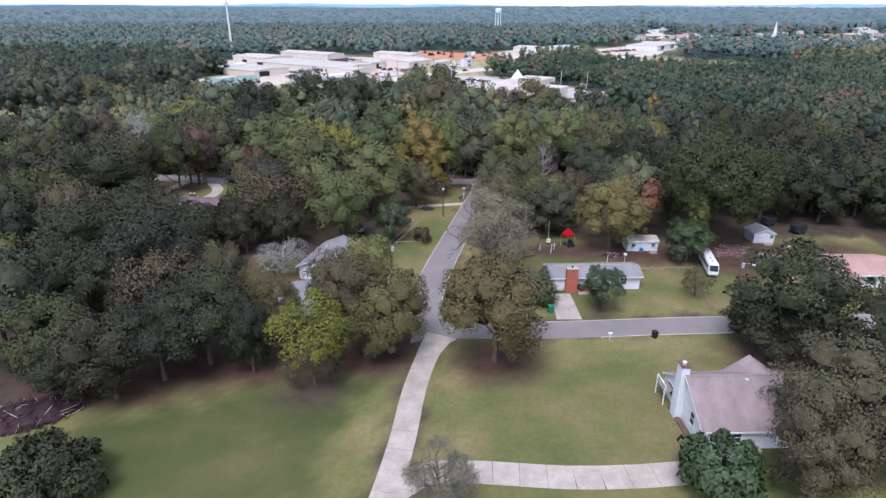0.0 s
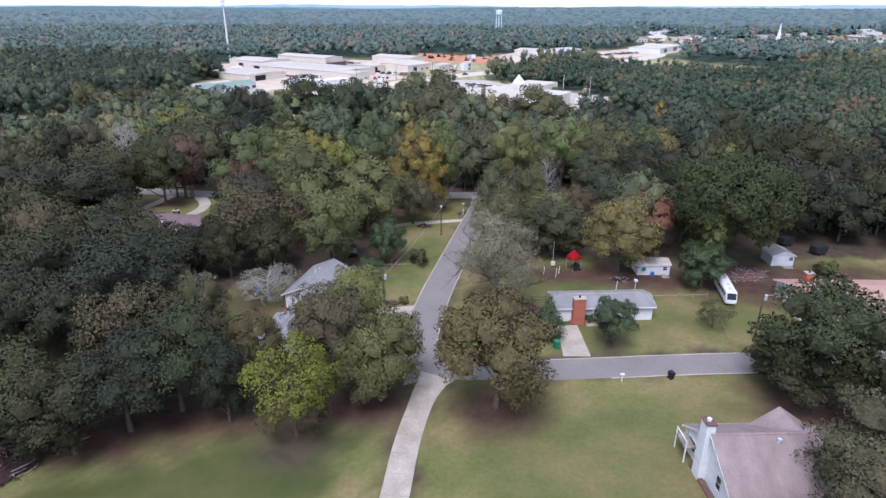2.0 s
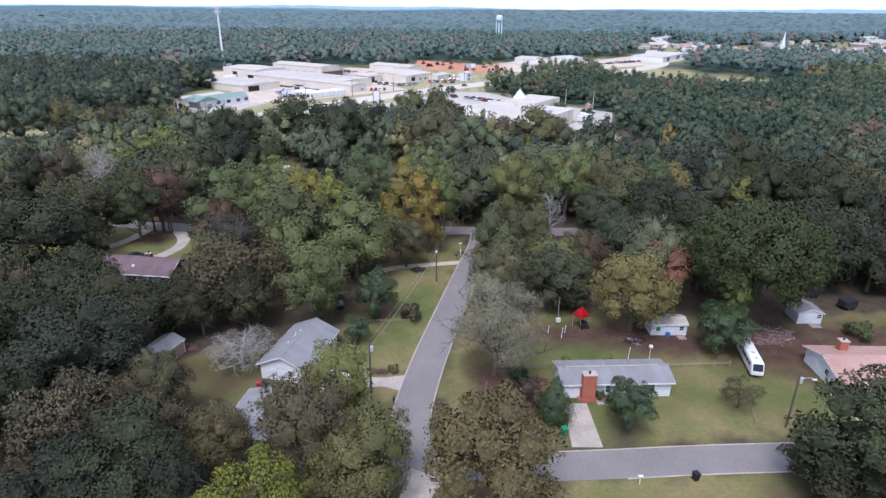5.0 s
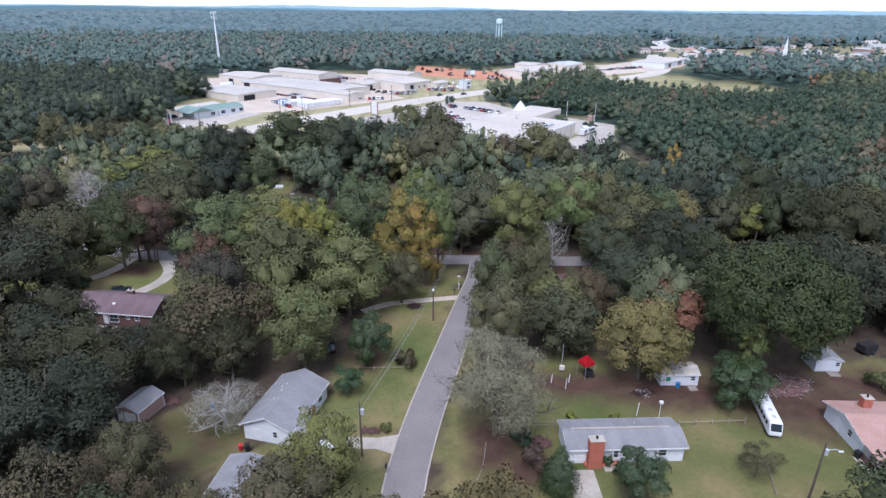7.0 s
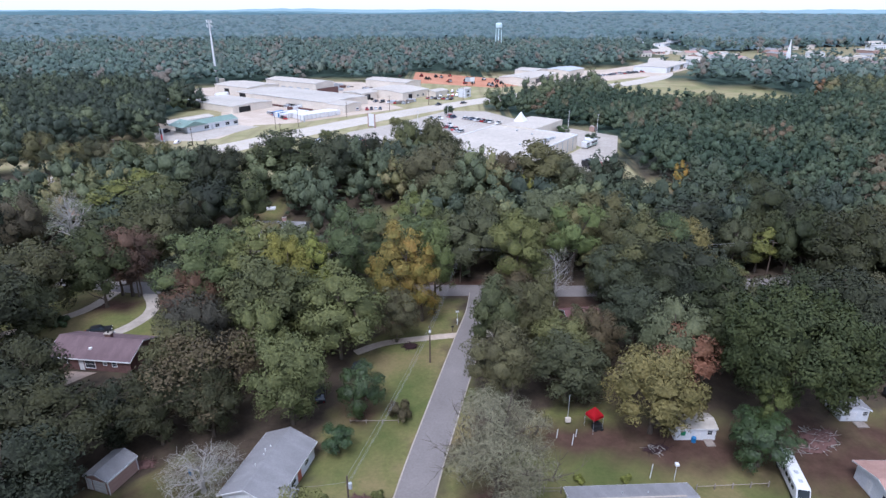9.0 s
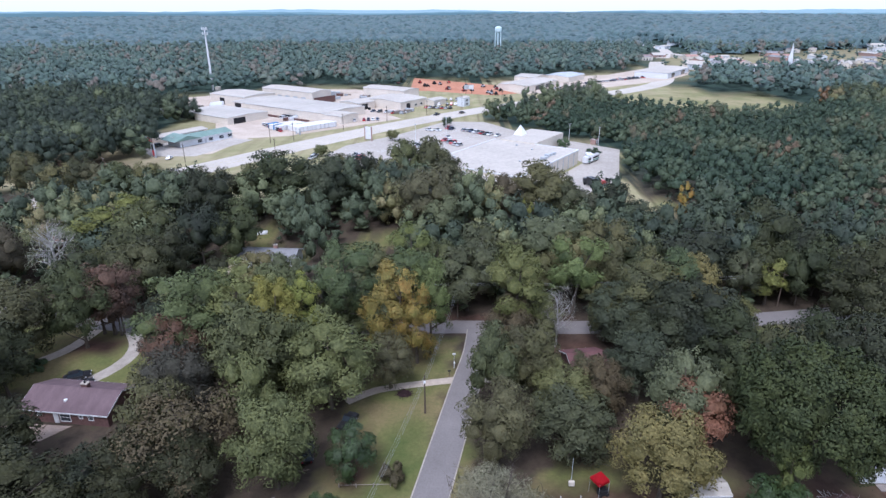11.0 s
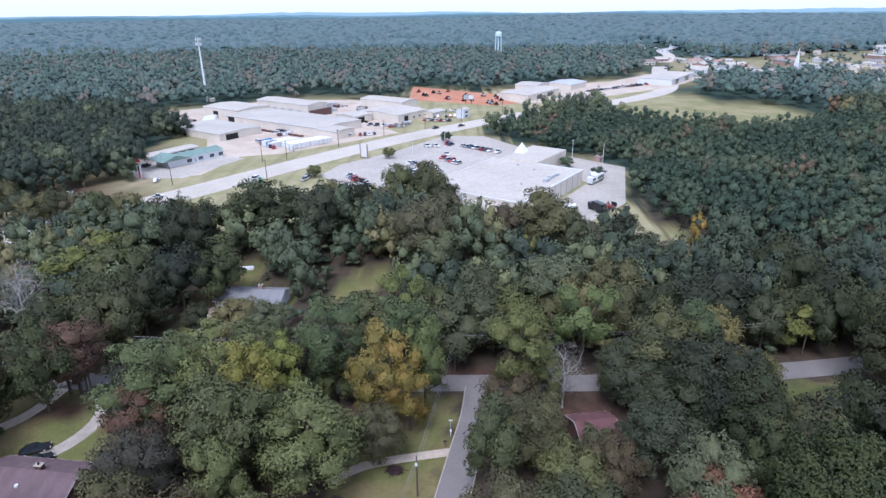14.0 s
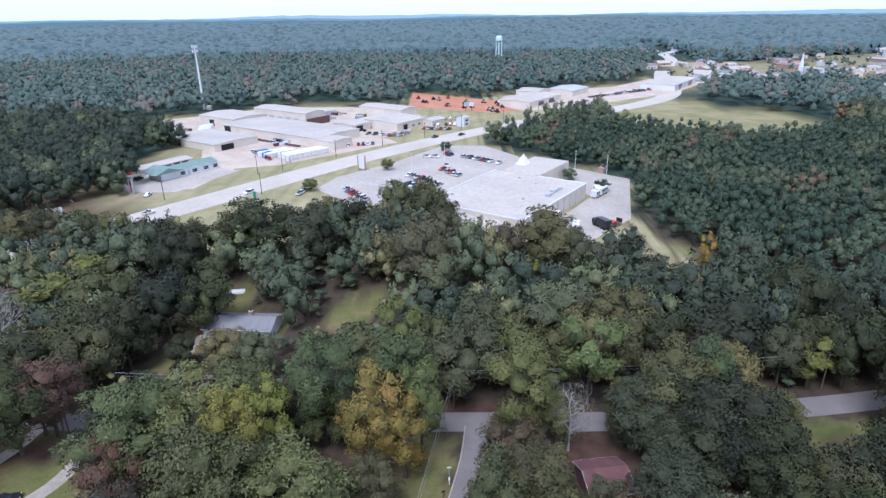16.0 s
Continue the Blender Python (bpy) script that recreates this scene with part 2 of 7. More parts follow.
def slab(poly, z0, z1, bm=None):
    b = bmesh.new()
    a = [b.verts.new((x, y, z0)) for x, y in poly]
    c = [b.verts.new((x, y, z1)) for x, y in poly]
    n = len(poly)
    b.faces.new(a[::-1]), b.faces.new(c)
    for i in range(n):
        b.faces.new((a[i], a[(i + 1) % n], c[(i + 1) % n], c[i]))
    return joined(b, bm)


def tube(points, radii, sides=6, bm=None):
    b = bmesh.new()
    rings = []
    pts = [Vector(p) for p in points]
    for i, p in enumerate(pts):
        d = (pts[min(i + 1, len(pts) - 1)] - pts[max(i - 1, 0)]).normalized()
        s = d.cross(Vector((0.31, 0.95, 0.02)) if abs(d.y) < 0.9 else Vector((1, 0, 0.1))).normalized()
        t = d.cross(s)
        rings.append([b.verts.new(p + radii[i] * (math.cos(k * math.tau / sides) * s + math.sin(k * math.tau / sides) * t)) for k in range(sides)])
    for r0, r1 in zip(rings, rings[1:]):
        for k in range(sides):
            b.faces.new((r0[k], r0[(k + 1) % sides], r1[(k + 1) % sides], r1[k]))
    b.faces.new(rings[0][::-1]), b.faces.new(rings[-1])
    return joined(b, bm)


def strip(points, width, z0, z1):
    """A road or kerb that follows points, with its edges and thickness."""
    left, right = [], []
    for i, p in enumerate(points):
        a, c = Vector(points[max(i - 1, 0)]), Vector(points[min(i + 1, len(points) - 1)])
        d = (c - a).normalized()
        w = width[i] if isinstance(width, (list, tuple)) else width
        left.append((p[0] - d.y * w / 2, p[1] + d.x * w / 2))
        right.append((p[0] + d.y * w / 2, p[1] - d.x * w / 2))
    b = bmesh.new()
    rows = [[b.verts.new((*q, z + g)) for q, z in ((l, z0), (l, z1), (r, z1), (r, z0))] for l, r, g in zip(left, right, [float(relief(*p)) for p in points])]
    for r0, r1 in zip(rows, rows[1:]):
        for k in range(3):
            b.faces.new((r0[k], r0[k + 1], r1[k + 1], r1[k]))
    b.faces.new(rows[0][::-1]), b.faces.new(rows[-1])
    return b


def smooth_line(points, step=4.0):
    """Points along a soft curve through the given ones."""
    pts = [Vector(p) for p in points]
    out = []
    for i in range(len(pts) - 1):
        p0, p1, p2, p3 = pts[max(i - 1, 0)], pts[i], pts[i + 1], pts[min(i + 2, len(pts) - 1)]
        n = max(2, int((p2 - p1).length / step))
        for k in range(n):
            t = k / n
            out.append(0.5 * ((2 * p1) + (p2 - p0) * t + (2 * p0 - 5 * p1 + 4 * p2 - p3) * t * t + (3 * p1 - p0 - 3 * p2 + p3) * t ** 3))
    out.append(pts[-1])
    return [tuple(p) for p in out]


TURN = 55.2  # degrees from east of the highway's line
RISE = 4.2  # the highway and the yards lie this much above the lane
CT, ST = math.cos(radians(TURN)), math.sin(radians(TURN))


def along(u, w):
    """The place u metres along the highway's line and w metres to its left."""
    u, w = 0.877 * u + 0.0103 * w + 11.7, -0.010 * u + 0.910 * w + 7.1
    return (u * CT - w * ST, u * ST + w * CT)


def relief(x, y):
    """The height of the land: flat round the houses, low swells far away."""
    x, y = np.asarray(x, float), np.asarray(y, float)
    d = np.hypot(x, y - 40)
    far = np.clip((d - 850) / 2300, 0, 1)
    swell = 4 * np.sin(x / 310 + 1.0) * np.cos(y / 420 + 0.4) + 3 * np.sin(x / 170 - y / 230) + 2.5 * np.sin(y / 150 + x / 700)
    t = np.clip((y - 198) / 34, 0, 1)
    return RISE * t * t * (3 - 2 * t) + far * (11 + 6 * np.tanh(x / 500)) + swell * np.clip((d - 750) / 900, 0, 1)


def inside(poly, x, y):
    x, y = np.asarray(x, float), np.asarray(y, float)
    hit = np.zeros(x.shape, bool)
    n = len(poly)
    for i in range(n):
        (x0, y0), (x1, y1) = poly[i], poly[(i + 1) % n]
        if y0 != y1:
            hit ^= ((y0 > y) != (y1 > y)) & (x < (x1 - x0) * (y - y0) / (y1 - y0) + x0)
    return hit


def gap(poly, x, y, closed=True):
    """Distance from a polygon's edge, or from an open line."""
    x, y = np.asarray(x, float), np.asarray(y, float)
    best = np.full(x.shape, 1e9)
    n = len(poly)
    for i in range(n if closed else n - 1):
        (x0, y0), (x1, y1) = poly[i], poly[(i + 1) % n]
        dx, dy = x1 - x0, y1 - y0
        t = np.clip(((x - x0) * dx + (y - y0) * dy) / (dx * dx + dy * dy + 1e-9), 0, 1)
        best = np.minimum(best, np.hypot(x - x0 - t * dx, y - y0 - t * dy))
    return best


def signed(poly, x, y):
    """Distance from a polygon, negative inside."""
    return np.where(inside(poly, x, y), -1, 1) * gap(poly, x, y)


# ---- plan: open ground, roads ----
LAWNS = {
    "front_left": [(-62, 20), (-58, 52), (-49, 60), (-47, 64), (-37, 66.5), (-28, 70.5), (-16, 72), (-6, 73), (-4.5, 78), (-9, 46), (-9, 20)],
    "front_right": [(-6, 20), (-3.6, 54), (-3.6, 70), (0, 78), (14, 78.6), (44, 80.6), (70, 81), (70, 68), (48, 66), (46, 44), (30, 20)],
    "roadside_left": [(-30, 91), (-12, 84), (-5, 84), (-6, 91), (-2.3, 106), (2, 128), (5, 152), (4, 158), (-9, 158), (-9, 146), (-13, 139), (-14, 122), (-17, 112), (-17, 98), (-28, 96)],
    "white_house": [(0, 84), (46, 85.6), (90, 86), (90, 120), (66, 120), (57, 114), (44, 118), (22, 121), (14, 116), (9, 108), (6, 112), (7, 140), (1, 104)],
    "shed_yard": [(-49, 95), (-30, 91), (-25, 97), (-27, 104), (-36, 107), (-42, 101), (-48, 101)],
    "maroon_house": [(-96, 138), (-71, 139), (-54, 137), (-53, 145), (-58, 158), (-68, 160), (-100, 166)],
    "small_house": [(-62, 180), (-53, 178), (-52, 190), (-36, 191), (-37, 203), (-47, 206), (-48, 219), (-58, 219), (-62, 205), (-58, 195)],
    "little_meadow": [(-28, 196), (-25, 209), (-12, 216), (-11, 209), (-18, 198)],
    "roadside_right": [(66, 146), (84, 148), (86, 162), (68, 162)],
    "ditch_meadow": [(58.7, 256.1), (55.2, 250), (80.4, 229.8), (84, 235)],
    "field": [(110, 490), (150, 516), (190, 545), (200, 534), (216, 508), (253, 473), (242, 430), (205, 392), (165, 396), (138, 405), (118, 425), (110, 455)],
}
MAIN = smooth_line([(-1.9, 78.4), (-3.2, 82), (-4.0, 88), (-3.1, 96), (-1.3, 106), (1.3, 118), (4.4, 132), (6.9, 143), (9.0, 152), (10.2, 161)], 3)
CROSS = smooth_line([(-1.8, 80.6), (15, 80.5), (30, 81.6), (45, 82.4), (70, 83), (140, 84), (260, 84)], 6)
FAR_CROSS = smooth_line([(-160, 190), (-112, 172), (-92, 168.5), (-66, 163.4), (-30, 162.0), (5, 162.6), (38, 162.5), (75, 166.2), (110, 172), (200, 190)], 6)
HIGHWAY_LINE = smooth_line([along(60, 268), along(164, 260), along(260, 259), along(330, 255), along(400, 245), along(480, 228), (120.1, 503.8), (159.5, 538.2), (190.7, 576.4), (212.9, 629), (232.2, 708.4), (265.7, 805.1), (336.6, 980.6), (380, 1245.7)], 12)
WOOD_EDGE = [(-144.9, 254.4), (-127.5, 249.4), (-108.2, 245.4), (-87.9, 237.5), (-78.3, 237.4), (-66.7, 230.2), (-60.9, 239.8), (-56.1, 247.4), (-44.5, 239.6), (-36.9, 254.9), (-26.2, 254.8), (-14.6, 245.1), (-8.9, 267.1), (0.7, 267.1), (5.6, 231.5), (18.2, 227.5), (35.5, 233.1), (38.5, 225.4), (45.2, 222.5), (51, 220.5), (65.5, 205), (75.1, 225.1), (72.2, 240.5), (70.2, 281.8)]
TRADE = [along(60, 330)] + WOOD_EDGE + [along(u, w) for u, w in ((336, 118), (347, 160), (368, 215), (385, 232), (460, 218), (600, 165), (660, 190), (790, 185), (790, 250), (690, 262), (640, 300), (570, 322), (540, 330), (548, 415), (462, 352), (440, 402), (400, 456), (318, 474), (285, 480), (262, 358), (243, 372), (205, 336), (172, 342), (120, 330))]
TOWN = [(226, 668), (252, 640), (300, 640), (345, 640), (385, 604), (470, 640), (640, 800), (760, 900), (700, 1000), (500, 960), (420, 905), (345, 940), (290, 880), (246, 760)]
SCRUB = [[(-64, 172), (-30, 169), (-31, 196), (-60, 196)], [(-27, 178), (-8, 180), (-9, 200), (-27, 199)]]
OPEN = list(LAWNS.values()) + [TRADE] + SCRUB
LINES = [(MAIN, 5.0), (CROSS, 5.0), (FAR_CROSS, 4.6), (HIGHWAY_LINE, 22.0)]

# ---- ground ----


def steps(lo, hi, a, b, fine):
    mid = list(np.arange(a, b + 0.01, fine))
    up, s = [b], fine
    while up[-1] < hi:
        s = min(s * 1.14, 420)
        up.append(up[-1] + s)
    down, s = [a], fine
    while down[-1] > lo:
        s = min(s * 1.14, 420)
        down.append(down[-1] - s)
    return np.array(down[:0:-1] + mid + up[1:])


gx, gy = steps(-4700, 4700, -95, 95, 1.15), steps(-300, 4800, 28, 170, 1.15)
GX, GY = np.meshgrid(gx, gy)
px, py = GX.ravel(), GY.ravel()
pz = relief(px, py)
nx, ny = len(gx), len(gy)
ii = (np.arange(ny - 1)[:, None] * nx + np.arange(nx - 1)[None, :]).ravel()
ground_me = mesh_from("ground", np.stack([px, py, pz], 1), np.stack([ii, ii + 1, ii + nx + 1, ii + nx], 1), smooth=True)
wob = 0.9 * np.sin(px * 0.9 + 1.7 * np.sin(py * 0.5)) + 0.7 * np.sin(py * 1.1 + 2 * np.sin(px * 0.37)) + 0.5 * np.sin(px * 2.3 + py * 1.9)
turf = np.zeros(len(px))
for poly in LAWNS.values():
    turf = np.maximum(turf, np.clip(0.5 - (signed(poly, px, py) + wob) / 3.0, 0, 1))
for poly in (TRADE, TOWN):
    turf = np.maximum(turf, np.clip(0.5 - (signed(poly, px, py) + wob * 3) / 6.0, 0, 1))
for cx, cy, rad in ((-17.8, 65.6, 5.2), (6.3, 71.6, 5.0), (-10, 72.5, 5.5), (47, 73.5, 7.5), (25, 87.6, 2.6), (34, 113.5, 6.5), (54, 114, 12)):  # shed leaves under the trees, with the crowns' shadow painted in
    turf *= 1 - 0.92 * np.clip(1.5 - 1.2 * np.hypot(px - cx, py - cy) / rad - wob * 0.06, 0, 1)
turf = np.where(inside(TOWN, px, py), 0.9, turf)
canopy = np.clip((py - 240) / 60, 0, 1) * (1 - turf)
red = np.where(inside(TRADE, px, py), np.clip(0.06 + 0.12 * wob, 0, 0.3), 0.0)
for cx, cy, rx, ry in ((50, 72, 11, 8), (56, 111, 9, 7), (-12, 121, 3.5, 7), (-8, 151, 6, 7), (30, 152, 7, 8), (38, 110, 12, 5), (62, 106, 14, 8), (-44, 65, 12, 3.4), (-30, 69, 10, 3.0), (-12, 72, 9, 3.2), (-57, 203, 5, 12), (6.5, 72, 6, 5), (72, 112, 14, 6), (12, 166.5, 16, 2.0), (-70, 155, 7, 4), (8.5, 98, 4.5, 9), (12, 93, 5, 4), (24, 112, 13, 4), (-150, 290, 26, 22), (-128, 276, 22, 14), (76, 151, 9, 5)):
    red = np.maximum(red, np.clip(1.4 - np.hypot((px - cx) / rx, (py - cy) / ry) - wob * 0.12, 0, 1))
red = np.maximum(red, np.where(inside(LAWNS["shed_yard"], px, py), np.clip(0.40 + 0.2 * wob, 0.1, 0.8), 0.0))
red = np.maximum(red, np.where(inside(TOWN, px, py), np.clip(0.22 + 0.15 * wob, 0.05, 0.5), 0.0))
dry = np.clip(0.5 - (signed(TRADE, px, py) + wob * 3) / 8, 0, 1)
dry = np.maximum(dry, np.where(inside(TOWN, px, py), 1.0, 0.0))
dry = np.maximum(dry, 0.55 * np.clip(0.5 - (signed(LAWNS["field"], px, py) + wob) / 6, 0, 1))
lush = np.clip(-(signed(LAWNS["front_left"], px, py) + 2.5 + wob) / 5, 0, 1) * np.clip((-7 - px) / 4, 0, 1)
lush = np.maximum(lush, 0.35 * np.clip(-(signed(LAWNS["front_right"], px, py) + 3 + wob) / 6, 0, 1))
lush = np.maximum(lush, 0.38 * np.clip(-(signed(LAWNS["white_house"], px, py) + 1 + wob) / 5, 0, 1))
lush = np.maximum(lush, 0.9 * np.clip(-(signed(LAWNS["roadside_right"], px, py) + wob) / 4, 0, 1))
lush = np.maximum(lush, 0.95 * np.clip(-(signed(LAWNS["shed_yard"], px, py) + wob) / 4, 0, 1))
lush = np.maximum(lush, 0.2 * np.clip(-(signed(LAWNS["roadside_left"], px, py) + 1 + wob) / 4, 0, 1))
for values, key in ((dry, "dry"), (lush, "lush"), (turf, "turf"), (red, "red_soil"), (canopy, "undergrowth")):
    ground_me.attributes.new(key, "FLOAT", "POINT").data.foreach_set("value", values.astype(np.float32))
gm, n, l, b = shader("ground_cover", 0.95, 0.1)
litter = noise_node(n, l, 0.35, 6, 0.7)
litter_c = ramp_node(n, [(0.3, (0.038, 0.031, 0.023)), (0.55, (0.074, 0.056, 0.040)), (0.75, (0.060, 0.062, 0.032))])
l.new(litter.outputs["Fac"], litter_c.inputs["Fac"])
grass_big, grass_small = noise_node(n, l, 0.07, 5, 0.65), noise_node(n, l, 1.6, 4, 0.75)
grass_c = ramp_node(n, [(0.30, (0.100, 0.120, 0.040)), (0.48, (0.155, 0.152, 0.060)), (0.64, (0.228, 0.180, 0.092))])
l.new(grass_big.outputs["Fac"], grass_c.inputs["Fac"])
grass_f = ramp_node(n, [(0.25, (0.70, 0.72, 0.66)), (0.75, (1.12, 1.10, 1.05))])
l.new(grass_small.outputs["Fac"], grass_f.inputs["Fac"])
grass = mixed(n, l, 1.0, grass_c.outputs["Color"], grass_f.outputs["Color"], "MULTIPLY")
soil_c = ramp_node(n, [(0.3, (0.050, 0.029, 0.021)), (0.7, (0.100, 0.060, 0.044))])
l.new(litter.outputs["Fac"], soil_c.inputs["Fac"])
at_turf, at_red = n.new("ShaderNodeAttribute"), n.new("ShaderNodeAttribute")
at_turf.attribute_name, at_red.attribute_name = "turf", "red_soil"
at_low = n.new("ShaderNodeAttribute")
at_low.attribute_name = "undergrowth"
floor_c = mixed(n, l, at_low.outputs["Fac"], litter_c.outputs["Color"], (0.036, 0.058, 0.044))
at_dry, at_lush = n.new("ShaderNodeAttribute"), n.new("ShaderNodeAttribute")
at_dry.attribute_name, at_lush.attribute_name = "dry", "lush"
straw_c = ramp_node(n, [(0.3, (0.21, 0.21, 0.095)), (0.7, (0.36, 0.31, 0.19))])
l.new(grass_big.outputs["Fac"], straw_c.inputs["Fac"])
lush_c = ramp_node(n, [(0.32, (0.046, 0.062, 0.019)), (0.55, (0.078, 0.083, 0.030)), (0.70, (0.112, 0.102, 0.045))])
l.new(grass_big.outputs["Fac"], lush_c.inputs["Fac"])
grass = mixed(n, l, at_dry.outputs["Fac"], grass, straw_c.outputs["Color"])
grass = mixed(n, l, at_lush.outputs["Fac"], grass, lush_c.outputs["Color"])
base = mixed(n, l, at_turf.outputs["Fac"], floor_c, grass)
l.new(mixed(n, l, at_red.outputs["Fac"], base, soil_c.outputs["Color"]), b.inputs["Base Color"])
bp = n.new("ShaderNodeBump")
bp.inputs["Strength"].default_value, bp.inputs["Distance"].default_value = 0.5, 0.2
l.new(grass_small.outputs["Fac"], bp.inputs["Height"])
l.new(bp.outputs["Normal"], b.inputs["Normal"])
ground_me.materials.append(gm)
tagged(new("ground", ground_me), "mown lawns, leaf litter and red clay over level ground", "ground", kind="structure")

# ---- hazy hills on the skyline ----


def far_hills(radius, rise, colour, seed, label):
    """A low ridge right across the view, many kilometres off, its pale haze painted as glow."""
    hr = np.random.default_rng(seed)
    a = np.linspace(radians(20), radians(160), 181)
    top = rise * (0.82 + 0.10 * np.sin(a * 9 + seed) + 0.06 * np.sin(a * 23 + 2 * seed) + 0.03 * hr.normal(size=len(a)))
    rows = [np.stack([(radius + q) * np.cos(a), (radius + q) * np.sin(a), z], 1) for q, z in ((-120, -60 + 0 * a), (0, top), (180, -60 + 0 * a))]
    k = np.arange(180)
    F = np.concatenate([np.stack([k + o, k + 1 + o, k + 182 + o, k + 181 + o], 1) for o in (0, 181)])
    hm, hn, hl, hb = shader("haze_glow_hills", 1.0, 0.0)
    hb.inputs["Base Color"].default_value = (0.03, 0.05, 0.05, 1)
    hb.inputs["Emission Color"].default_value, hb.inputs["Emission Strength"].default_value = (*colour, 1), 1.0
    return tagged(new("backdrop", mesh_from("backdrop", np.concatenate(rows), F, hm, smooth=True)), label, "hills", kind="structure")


# each farther ridge glows paler: haze painted as emission
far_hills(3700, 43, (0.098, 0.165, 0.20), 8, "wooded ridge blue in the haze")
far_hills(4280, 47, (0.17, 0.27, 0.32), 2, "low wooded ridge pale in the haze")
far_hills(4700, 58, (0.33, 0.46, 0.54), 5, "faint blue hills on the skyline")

# ---- roads ----


def road(name, shape, mat, label, category="road"):
    return tagged(part(name, shape, mat), label, category, kind="structure")


road("road_lane", strip(MAIN, [8.4, 6.6, 5.6] + [5.2] * (len(MAIN) - 3), -0.2, 0.03), ASPHALT, "worn grey asphalt lane running between lawns")
road("road_cross", strip(CROSS, 4.9, -0.2, 0.026), ASPHALT, "grey asphalt cross street with pale concrete edges")
road("road_far", strip(FAR_CROSS, 5.6, -0.2, 0.034), ASPHALT, "grey asphalt street under the trees")
road("road_highway", strip(HIGHWAY_LINE, 16.5, -0.2, 0.05), HIGHWAY, "wide sun-bleached five-lane highway", "highway")
DRIVE = smooth_line([(-12, 30), (-8.6, 40), (-6.9, 47.4), (-5.6, 56), (-4.6, 66), (-2.8, 75), (-1.2, 79)], 3)
SUB_BASE = surface("dirt_in_the_joints", (0.06, 0.05, 0.04), (0.12, 0.10, 0.08), 1.0, 8.0, 0.95, 0.1, bump=0.2)


def slabs(name, line, width, length, top, label):
    """A driveway of cast slabs with open joints over a dirt bed."""
    bed = road(name, strip(line, width, -0.2, top - 0.03), SUB_BASE, label, "driveway")
    P = np.array(line)
    run = np.concatenate([[0], np.cumsum(np.hypot(*np.diff(P, axis=0).T))])
    n_ = round(run[-1] / length)
    sr = random.Random(int(run[-1] * 10))
    for k in range(n_):
        s0, s1 = run[-1] * k / n_ + 0.02, run[-1] * (k + 1) / n_ - 0.02
        q = [(float(np.interp(t, run, P[:, 0])), float(np.interp(t, run, P[:, 1]))) for t in (s0, (s0 + s1) / 2, s1)]
        w = [float(np.interp(t, run, width)) for t in (s0, (s0 + s1) / 2, s1)] if isinstance(width, list) else [width] * 3
        part("slab", strip(q, [v + 0.06 for v in w], top - 0.06, top + sr.uniform(-0.006, 0.010)), CONCRETE, bed)


slabs("road_drive", DRIVE, [3.0] * (len(DRIVE) - 3) + [3.4, 4.0, 5.0], 3.1, 0.042, "pale worn concrete driveway along the lawn")
slabs("road_branch", smooth_line([(-6.2, 48), (-3, 50.6), (2, 51.0), (12, 50.2), (20, 50.4), (30, 51.5)], 3), 3.3, 2.9, 0.034, "cracked pale concrete side driveway")
road("road_house_drive", slab([(17.0, 83.9), (21.0, 83.9), (20.9, 92.9), (17.6, 92.9)], -0.1, 0.045), CONCRETE, "stained concrete driveway to the white house", "driveway")
road("road_left_drive", slab([(-5.75, 95.6), (-5.3, 99.6), (-8.2, 98.9), (-12.4, 98.9), (-17.4, 99.8), (-17.6, 96.6), (-11.5, 96.5), (-8.2, 96.6)], -0.1, 0.028), CONCRETE, "pale concrete driveway beside the utility pole", "driveway")
road("road_dirt_drive", strip(smooth_line([(4.4, 142.6), (-3, 141.2), (-10, 139.4), (-15, 136)], 2), 1.9, -0.1, 0.022), GRAVEL, "narrow pale dirt driveway", "driveway")
road("road_short_drive", slab([(9.2, 141.8), (13.4, 142.0), (13.4, 145.2), (9.9, 145.2)], -0.1, 0.03), CONCRETE, "short pale concrete driveway", "driveway")
road("road_maroon_drive", strip(smooth_line([(-66, 162), (-61.5, 155), (-61, 149), (-64, 143), (-70, 139)], 2), 2.8, -0.1, 0.026), CONCRETE, "pale concrete driveway bending to the brick house", "driveway")
road("road_grass_drive", strip(smooth_line([(-73, 162), (-75.3, 152.5), (-84, 143.6), (-92, 139)], 2), 2.6, -0.1, 0.02), GRAVEL, "worn gravel driveway over the lawn", "driveway")
road("road_small_drive", strip(smooth_line([(-50.5, 176), (-54.5, 181), (-55.5, 188), (-55, 195), (-50, 197)], 2), 2.6, -0.1, 0.02), GRAVEL, "worn gravel driveway to the small house", "driveway")
for k, (side, c0, c1) in enumerate(((1, 4, len(MAIN)), (-1, 4, len(MAIN) - 3))):
    pts = []
    for i in range(c0, c1):
        a, c = Vector(MAIN[max(i - 1, 0)]), Vector(MAIN[min(i + 1, len(MAIN) - 1)])
        d = (c - a).normalized()
        pts.append((MAIN[i][0] - side * d.y * 2.68, MAIN[i][1] + side * d.x * 2.68))
    road("kerb_lane_%d" % (k + 1), strip(pts, 0.2, -0.1, 0.09), CONCRETE, "low pale concrete edging of the lane", "kerb")
for k, off in enumerate((2.52, -2.52)):
    road("kerb_cross_%d" % (k + 1), strip([(p[0], p[1] + off) for p in CROSS if p[0] > (15 if k == 1 else 8)], 0.18, -0.1, 0.08), CONCRETE, "low pale concrete edging of the cross street", "kerb")

# ---- trees ----
_b = bmesh.new()
bmesh.ops.create_icosphere(_b, subdivisions=1, radius=1)
